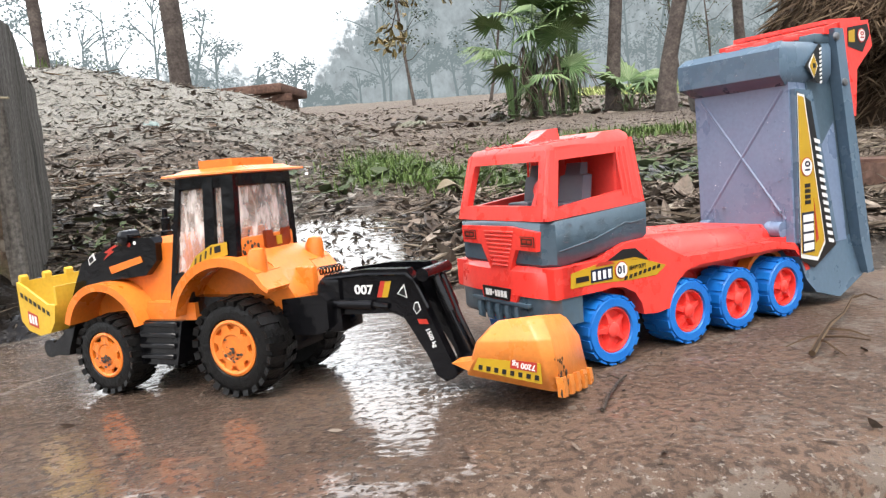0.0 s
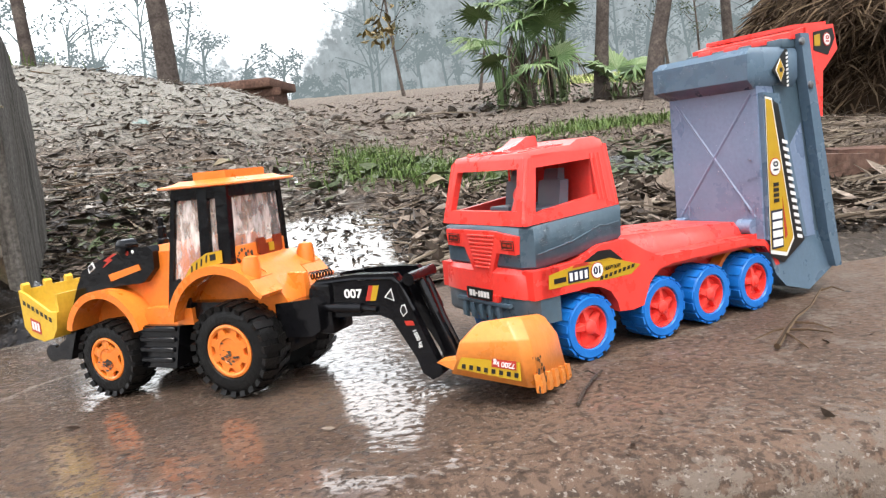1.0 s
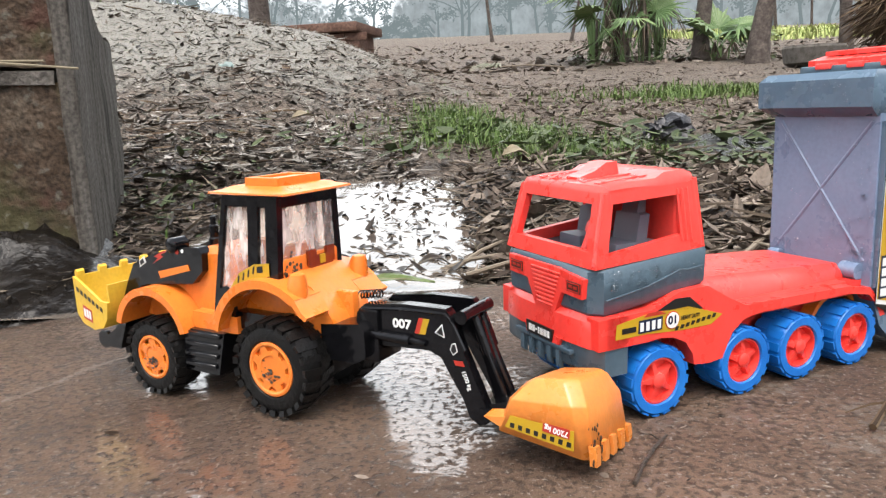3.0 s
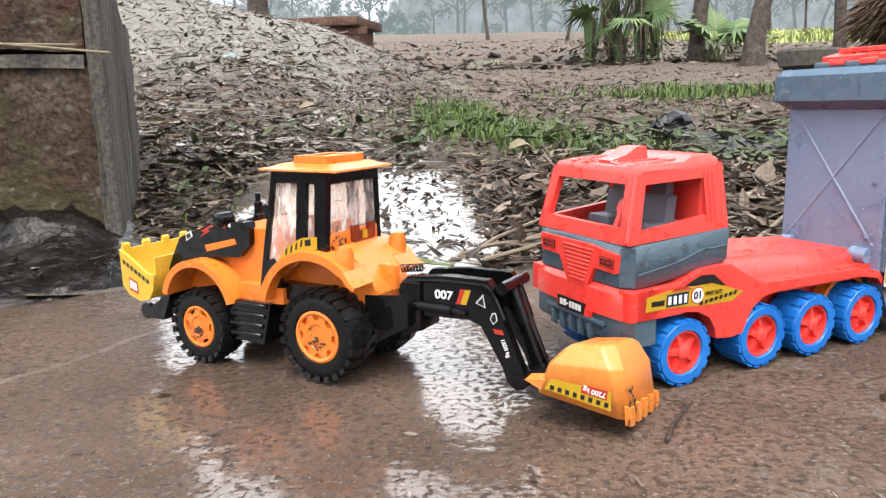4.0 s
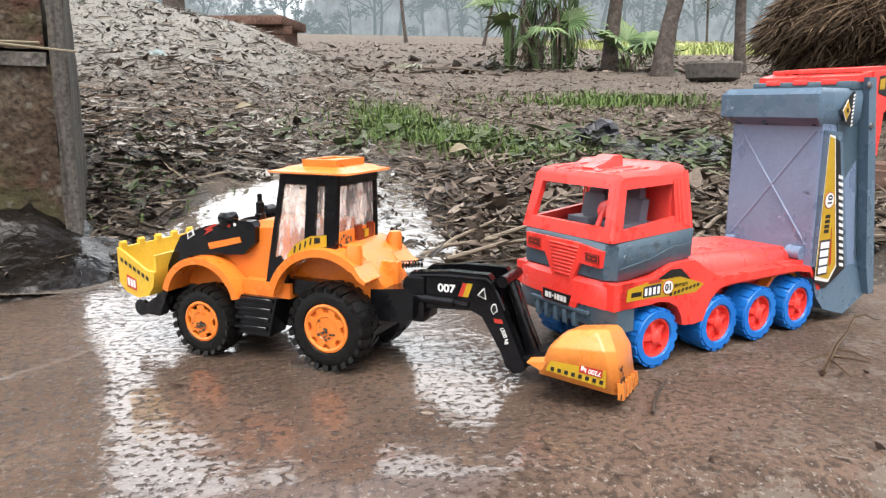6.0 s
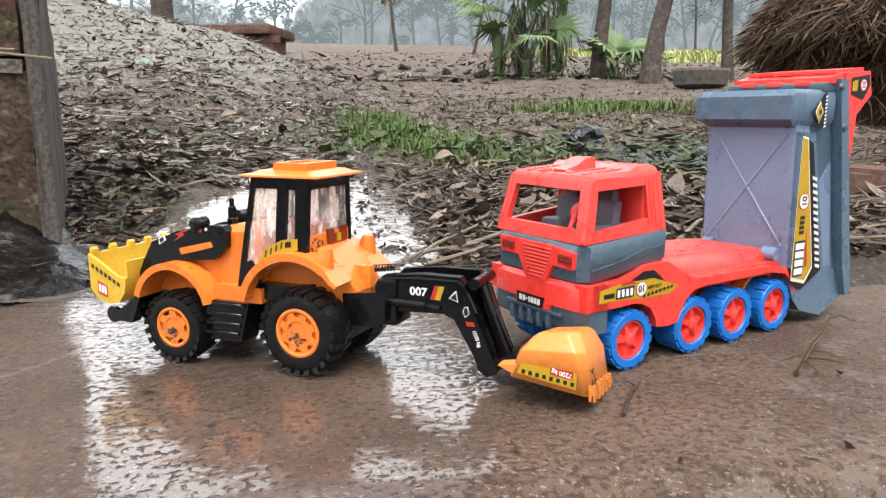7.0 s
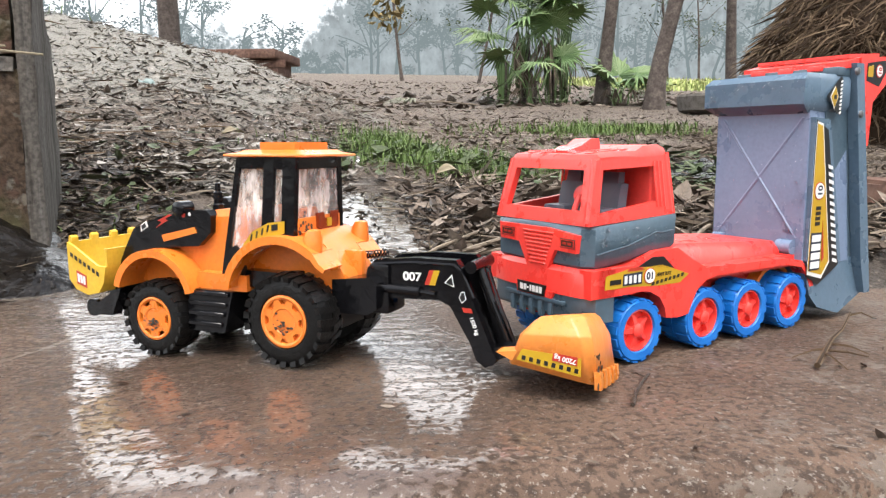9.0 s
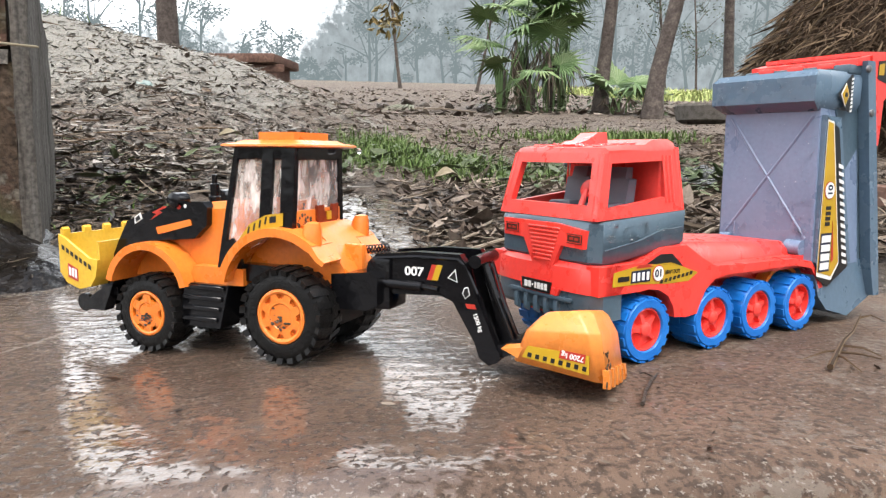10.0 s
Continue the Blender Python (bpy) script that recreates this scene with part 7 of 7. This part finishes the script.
# far green strip of field
stuff("field_crop", *blades(9000, rnd, lambda r: on_ground(r.uniform(8, 30), r.uniform(19, 30)), 0.32, 0.03), M_CROP, "pale yellow-green strip of field crop", "crop")
stuff("scrub", *leaves(900, rnd, lambda r: on_ground(r.uniform(2.1, 4.6), r.uniform(9.4, 11.0)) + Vector((0, 0, 0.30 * r.random() ** 2)), 0.07, 0.4, 0.5), M_WEED, "low scrub round the palms and trees", "scrub")


def stalk(name, pts, r, mat, label, category, taper=0.5, n=7):
    return single(name, tube(pts, r, n=n, taper=taper), mat, label, category)


# pale stalk standing in the mound's foot, pale leaf, straw on the pier
stalk("dry_stalk", [(-0.662, 2.14, 0.115), (-0.668, 2.18, 0.165), (-0.668, 2.22, 0.235)], 0.0065, M_PALESTRAW, "pale dry stalk standing in the litter", "stalk", 0.5)
for pts in ([(-0.90, 1.140, 0.322), (-0.68, 1.138, 0.325), (-0.52, 1.125, 0.320), (-0.345, 1.085, 0.302)], [(-0.80, 1.145, 0.318), (-0.60, 1.135, 0.322), (-0.40, 1.105, 0.315)]):
    stalk("dry_straw", pts, 0.0042, M_PALESTRAW, "pale dry straw lying on the pier", "straw", 0.4)


def big_leaf(name, m, length, width, mat, label, fold=0.35, arch_up=0.12, stem=0.2, tip_curl=0.0):
    root = thing(name, label, "leaf", m)
    bm = bmesh.new()
    rows = 14
    cols = (-1.0, -0.55, 0.0, 0.55, 1.0)
    grid = []
    for i in range(rows + 1):
        t = i / rows
        w = width * 0.5 * (math.sin(math.pi * t ** 0.85) ** 0.8 if 0 < t < 1 else 0.02) + 0.0006
        z = arch_up * length * math.sin(math.pi * t) + tip_curl * length * max(0.0, t - 0.8) * 3
        grid.append([bm.verts.new((t * length, c * w, z + fold * abs(c) * w + 0.05 * width * math.sin(9 * t + 4 * c))) for c in cols])
    for a, b in zip(grid, grid[1:]):
        for j in range(4):
            bm.faces.new((a[j], a[j + 1], b[j + 1], b[j]))
    blade = part("blade", bm, mat, root, smooth=80)
    md = blade.modifiers.new("skin", "SOLIDIFY")
    md.thickness = 0.0005
    mid = [(t * length, 0, arch_up * length * math.sin(math.pi * t) + tip_curl * length * max(0.0, t - 0.8) * 3 + 0.0005) for t in (0, 0.2, 0.4, 0.6, 0.8, 0.97)]
    part("midrib", tube([(-stem * length, 0, 0.010)] + mid, 0.0011, n=6, taper=0.3), M_PALESTRAW, root, "pale midrib and stalk")
    return root


big_leaf("green_leaf", pose(0.015, 1.012, 0.006, 6, 0, -3), 0.112, 0.026, M_LEAF, "long green leaf at the puddle's edge", 0.2, 0.05, 0.1)
big_leaf("dry_leaf", pose(-0.335, 2.50, ground_z(-0.30, 2.55) + 0.02, 14, 0, 38), 0.09, 0.04, M_PALESTRAW, "pale curled dry leaf on the mound", 0.5, 0.1, 0.05)
big_leaf("dry_leaf", pose(0.31, 2.0, ground_z(0.33, 2.04) + 0.02, 20, 0, 12), 0.075, 0.04, M_PALESTRAW, "pale curled dry leaf in the grass", 0.5, 0.15, 0.05)
for x, y, a, l_, w in ((0.10, 1.10, 15, 0.09, 0.04), (0.19, 1.17, 60, 0.07, 0.03), (0.02, 1.17, -20, 0.06, 0.03), (0.30, 1.12, 140, 0.08, 0.035), (-0.27, 1.03, 20, 0.08, 0.04), (-0.30, 1.16, 70, 0.07, 0.03)):
    big_leaf("dead_leaf", pose(x, y, max(ground_z(x, y), 0.0795 * (y - 1) - 0.004) + 0.005, 8, 5, a), l_ * 0.6, w * 0.55, M_DARKLITTER, "large brown dead leaf by the puddle", 0.3, 0.2, 0.1)
# split stalks beside the slab
for k, (x0, y0, x1, y1) in enumerate([(0.12, 1.055, 0.27, 1.185), (0.17, 1.045, 0.36, 1.075), (0.23, 1.10, 0.42, 1.16), (0.33, 1.05, 0.47, 1.23), (0.10, 1.09, 0.26, 1.10), (0.52, 0.99, 0.75, 1.22), (0.62, 0.97, 0.95, 1.03)]):
    z0, z1 = ground_z(x0, y0) + 0.014, ground_z(x1, y1) + 0.020
    stalk("split_stalk", [(x0, y0, z0), ((x0 + x1) / 2, (y0 + y1) / 2 + 0.01, (z0 + z1) / 2 + 0.006), (x1, y1, z1)], 0.0042, M_STRAW, "brown split stalk lying beside the slab", "stalk", 0.6)

# twig and withered sprig on the slab
root = thing("twig", "thin dark twig lying on the slab", "twig", pose(0, 0, 0))
part("stem", tube([(0.2475, 0.4780, 0.0022), (0.2580, 0.4980, 0.0036), (0.2740, 0.5230, 0.0036), (0.2860, 0.5390, 0.0030)], 0.0016, n=6, taper=0.7), M_MUD, root)
part("side_shoot", tube([(0.2800, 0.5300, 0.0030), (0.2760, 0.5390, 0.0040), (0.2730, 0.5420, 0.0030)], 0.0010, n=5, taper=0.5), M_MUD, root)
root = thing("withered_sprig", "withered brown plant sprig with roots on the slab", "sprig", pose(0, 0, 0))
part("stem", tube([(0.4290, 0.5370, 0.004), (0.4520, 0.5600, 0.009), (0.4800, 0.5900, 0.010), (0.5200, 0.6300, 0.007), (0.5620, 0.6740, 0.012)], 0.0026, n=7, taper=0.35), M_STACK, root)
for a, b, c in (((0.4600, 0.5680, 0.008), (0.4450, 0.5660, 0.008), (0.4250, 0.5640, 0.003)), ((0.4560, 0.5640, 0.008), (0.4700, 0.5560, 0.008), (0.4900, 0.5560, 0.003)), ((0.4700, 0.5800, 0.009), (0.4800, 0.5660, 0.010), (0.4960, 0.5640, 0.003)), ((0.4480, 0.5560, 0.008), (0.4440, 0.5420, 0.010), (0.4500, 0.5280, 0.002)), ((0.5600, 0.6720, 0.010), (0.5720, 0.6720, 0.012), (0.5800, 0.6650, 0.008))):
    part("rootlet", tube([a, b, c], 0.0012, n=5, taper=0.4), M_STACK, root)
rnd = random.Random(33)


def grit_spot(r):
    x = r.uniform(-0.35, 0.7)
    y = slab_front(x) + (slab_back(x) - slab_front(x)) * r.random()
    return Vector((x, y, slab_top(x, y) + 0.0004))


stuff("slab_debris", *leaves(320, rnd, grit_spot, 0.0042, 0.4, 0.2, 0.0006), M_DARKLITTER, "dark crumbs and bits of leaf on the slab", "debris")
stuff("pale_slab_debris", *leaves(160, rnd, lambda r: (lambda x: Vector((x, slab_front(x) + 0.02 + 0.25 * r.random() ** 2, slab_top(x, 0.5) + 0.0006)))(r.uniform(0.05, 0.65)), 0.0055, 0.35, 0.1, 0.0006), M_LITTER, "pale flakes and bits of straw on the slab", "debris")

# crumpled black bag on the earth
bm = ball((0, 0, 0), 0.075, squash=(1.2, 0.8, 0.75), u=24, v=14)
for v in bm.verts:
    v.co += noise.noise_vector(v.co * 22) * 0.035 + noise.noise_vector(v.co * 60) * 0.012
single("black_bag", bm, M_PLASTICBAG, "crumpled black plastic bag on the earth", "bag", smooth=20, m=pose(0.87, 2.36, ground_z(0.87, 2.36) + 0.025) @ Matrix.Scale(0.8, 4))
# scrap of pale plastic on the mound
bm = bmesh.new()
grid = [[bm.verts.new((0.085 * (i / 7 - 0.5), 0.06 * (j / 5 - 0.5), 0.03 + 0.035 * noise.noise(Vector((i * 0.6, j * 0.7, 2.0))))) for i in range(8)] for j in range(6)]
for j in range(5):
    for i in range(7):
        bm.faces.new((grid[j][i], grid[j][i + 1], grid[j + 1][i + 1], grid[j + 1][i]))
scrap = single("plastic_scrap", bm, M_SCRAP, "pale turquoise crumpled plastic scrap on the mound", "scrap", smooth=60, m=pose(-0.80, 3.46, ground_z(-0.80, 3.46) - 0.01, 25, 0, 20) @ Matrix.Scale(0.75, 4))
scrap.modifiers.new("skin", "SOLIDIFY").thickness = 0.001
# fallen frond on the path
root = thing("fallen_frond", "grey-green fallen palm frond on the bare earth", "frond", pose(0.86, 8.15, ground_z(0.86, 8.15) + 0.03))
part("stalk", tube([(0.75, 0.10, 0.02), (0.35, 0.05, 0.05), (0.0, 0.0, 0.04)], 0.010, n=6, taper=0.7), M_STRAW, root)
rnd_frond = random.Random(77)
for k in range(14):
    a = radians(90 + 180 * k / 13)
    d, w = Vector((math.cos(a), math.sin(a), 0.25 * rnd_frond.random())), Vector((-math.sin(a), math.cos(a), 0)) * 0.018
    ln = rnd_frond.uniform(0.20, 0.34)
    part("leaflet", loft([[Vector((0, 0, 0.04)) - w * 0.3, Vector((0, 0, 0.04)) + w * 0.3, Vector((0, 0, 0.044))],
                          [d * ln * 0.5 - w + Vector((0, 0, 0.06)), d * ln * 0.5 + w + Vector((0, 0, 0.06)), d * ln * 0.5 + Vector((0, 0, 0.068))],
                          [d * ln - w * 0.1, d * ln + w * 0.1, d * ln + Vector((0, 0, 0.003))]]), M_OLDFROND, root)
# loose bricks by the slab's end
for x, y, a in ((1.10, 1.45, 18), (1.32, 1.58, -6)):
    b = rough_block((-0.11, -0.055, -0.035), (0.11, 0.055, 0.035), 0.004, x * 10, 6)
    single("loose_brick", b, M_BRICK, "worn old brick lying in the litter", "brick", m=pose(x, y, ground_z(x, y) + 0.025, 2, 3, a))
# clods along the far path
for k in range(14):
    x, y = rnd.uniform(-0.9, 3.2), rnd.uniform(10.5, 13.5)
    b = ball((0, 0, 0), rnd.uniform(0.05, 0.11), squash=(1.3, 1, 0.7), u=12, v=8)
    for v in b.verts:
        v.co += noise.noise_vector(v.co * 9 + Vector((k, 0, 0))) * 0.06
    single("earth_clod", b, M_EARTH, "lump of dry earth at the field's edge", "clod", m=pose(x, y, ground_z(x, y) + 0.03), group="clods")
# below the slab's front edge
stalk("dry_stick", [(0.30, 0.315, -0.085), (0.40, 0.325, -0.080), (0.56, 0.352, -0.070)], 0.008, M_PALESTRAW, "pale dry stick below the slab's edge", "stick", 0.7)
big_leaf("dead_leaf", pose(0.33, 0.315, -0.085, 10, 0, 20), 0.07, 0.04, M_DARKLITTER, "brown dead leaf below the slab's edge", 0.5, 0.2, 0.1)
stuff("front_litter", *leaves(700, rnd, lambda r: (lambda x, y: on_ground(x, y))(r.uniform(-0.8, 1.0), r.uniform(-0.2, 0.37)), 0.035), M_LITTER, "dry litter below the slab's front edge", "leaf litter")


# ---- water drops on the toys ----
def drops(count, rnd, spot, size, parent):
    """Beads of water: spot gives a place and the outward direction."""
    vs, fs = [], []
    n = 6
    for _ in range(count):
        p, nrm = spot(rnd)
        p, nrm = Vector(p), Vector(nrm).normalized()
        s = nrm.cross(Vector((0.3, 0.5, 0.8))).normalized()
        u = nrm.cross(s)
        r = size * math.exp(rnd.gauss(0, 0.4))
        n0 = len(vs)
        for q, h in ((1.0, 0.0), (0.75, 0.5), (0.0, 0.75)):
            if q:
                vs.extend([p + (s * math.cos(2 * math.pi * k / n) + u * math.sin(2 * math.pi * k / n)) * r * q + nrm * r * h for k in range(n)])
            else:
                vs.append(p + nrm * r * h)
        for k in range(n):
            j = (k + 1) % n
            fs.append((n0 + k, n0 + j, n0 + n + j, n0 + n + k))
            fs.append((n0 + n + k, n0 + n + j, n0 + 2 * n))
    me = raw_mesh("water_drops", vs, fs, M_DROP)
    for q in me.polygons:
        q.use_smooth = True
    ob = new("water_drops", me)
    ob.parent = parent
    return tagged(ob, "small beads of water", kind="stuff")


rnd = random.Random(44)
drops(110, rnd, lambda r: ((-0.2332, r.uniform(-0.036, 0.06), r.uniform(0.09, 0.21)), (1, 0, 0)), 0.0010, bed)
drops(60, rnd, lambda r: ((-0.2332, min(0.060, r.gauss(0.050, 0.006)), r.uniform(0.09, 0.21)), (1, 0, 0)), 0.0010, bed)
drops(40, rnd, lambda r: ((-0.2165, r.uniform(-0.042, 0.06), r.uniform(0.224, 0.242)), (1, 0, 0)), 0.0010, bed)
drops(90, rnd, lambda r: ((r.uniform(-0.042, 0.045), 0.0606, r.uniform(0.099, 0.114)), (0, 1, 0)), 0.0010, truck)
drops(160, rnd, lambda r: (lambda x: ((x, r.uniform(-0.035, 0.035), 0.0935 + (x + 0.066) * 0.0657), (0, 0, 1)))(r.uniform(-0.21, -0.07)), 0.0012, truck)
drops(120, rnd, lambda r: ((r.uniform(-0.005, 0.038), r.uniform(-0.045, 0.045), ZT + 0.0067), (0, 0, 1)), 0.0011, truck)
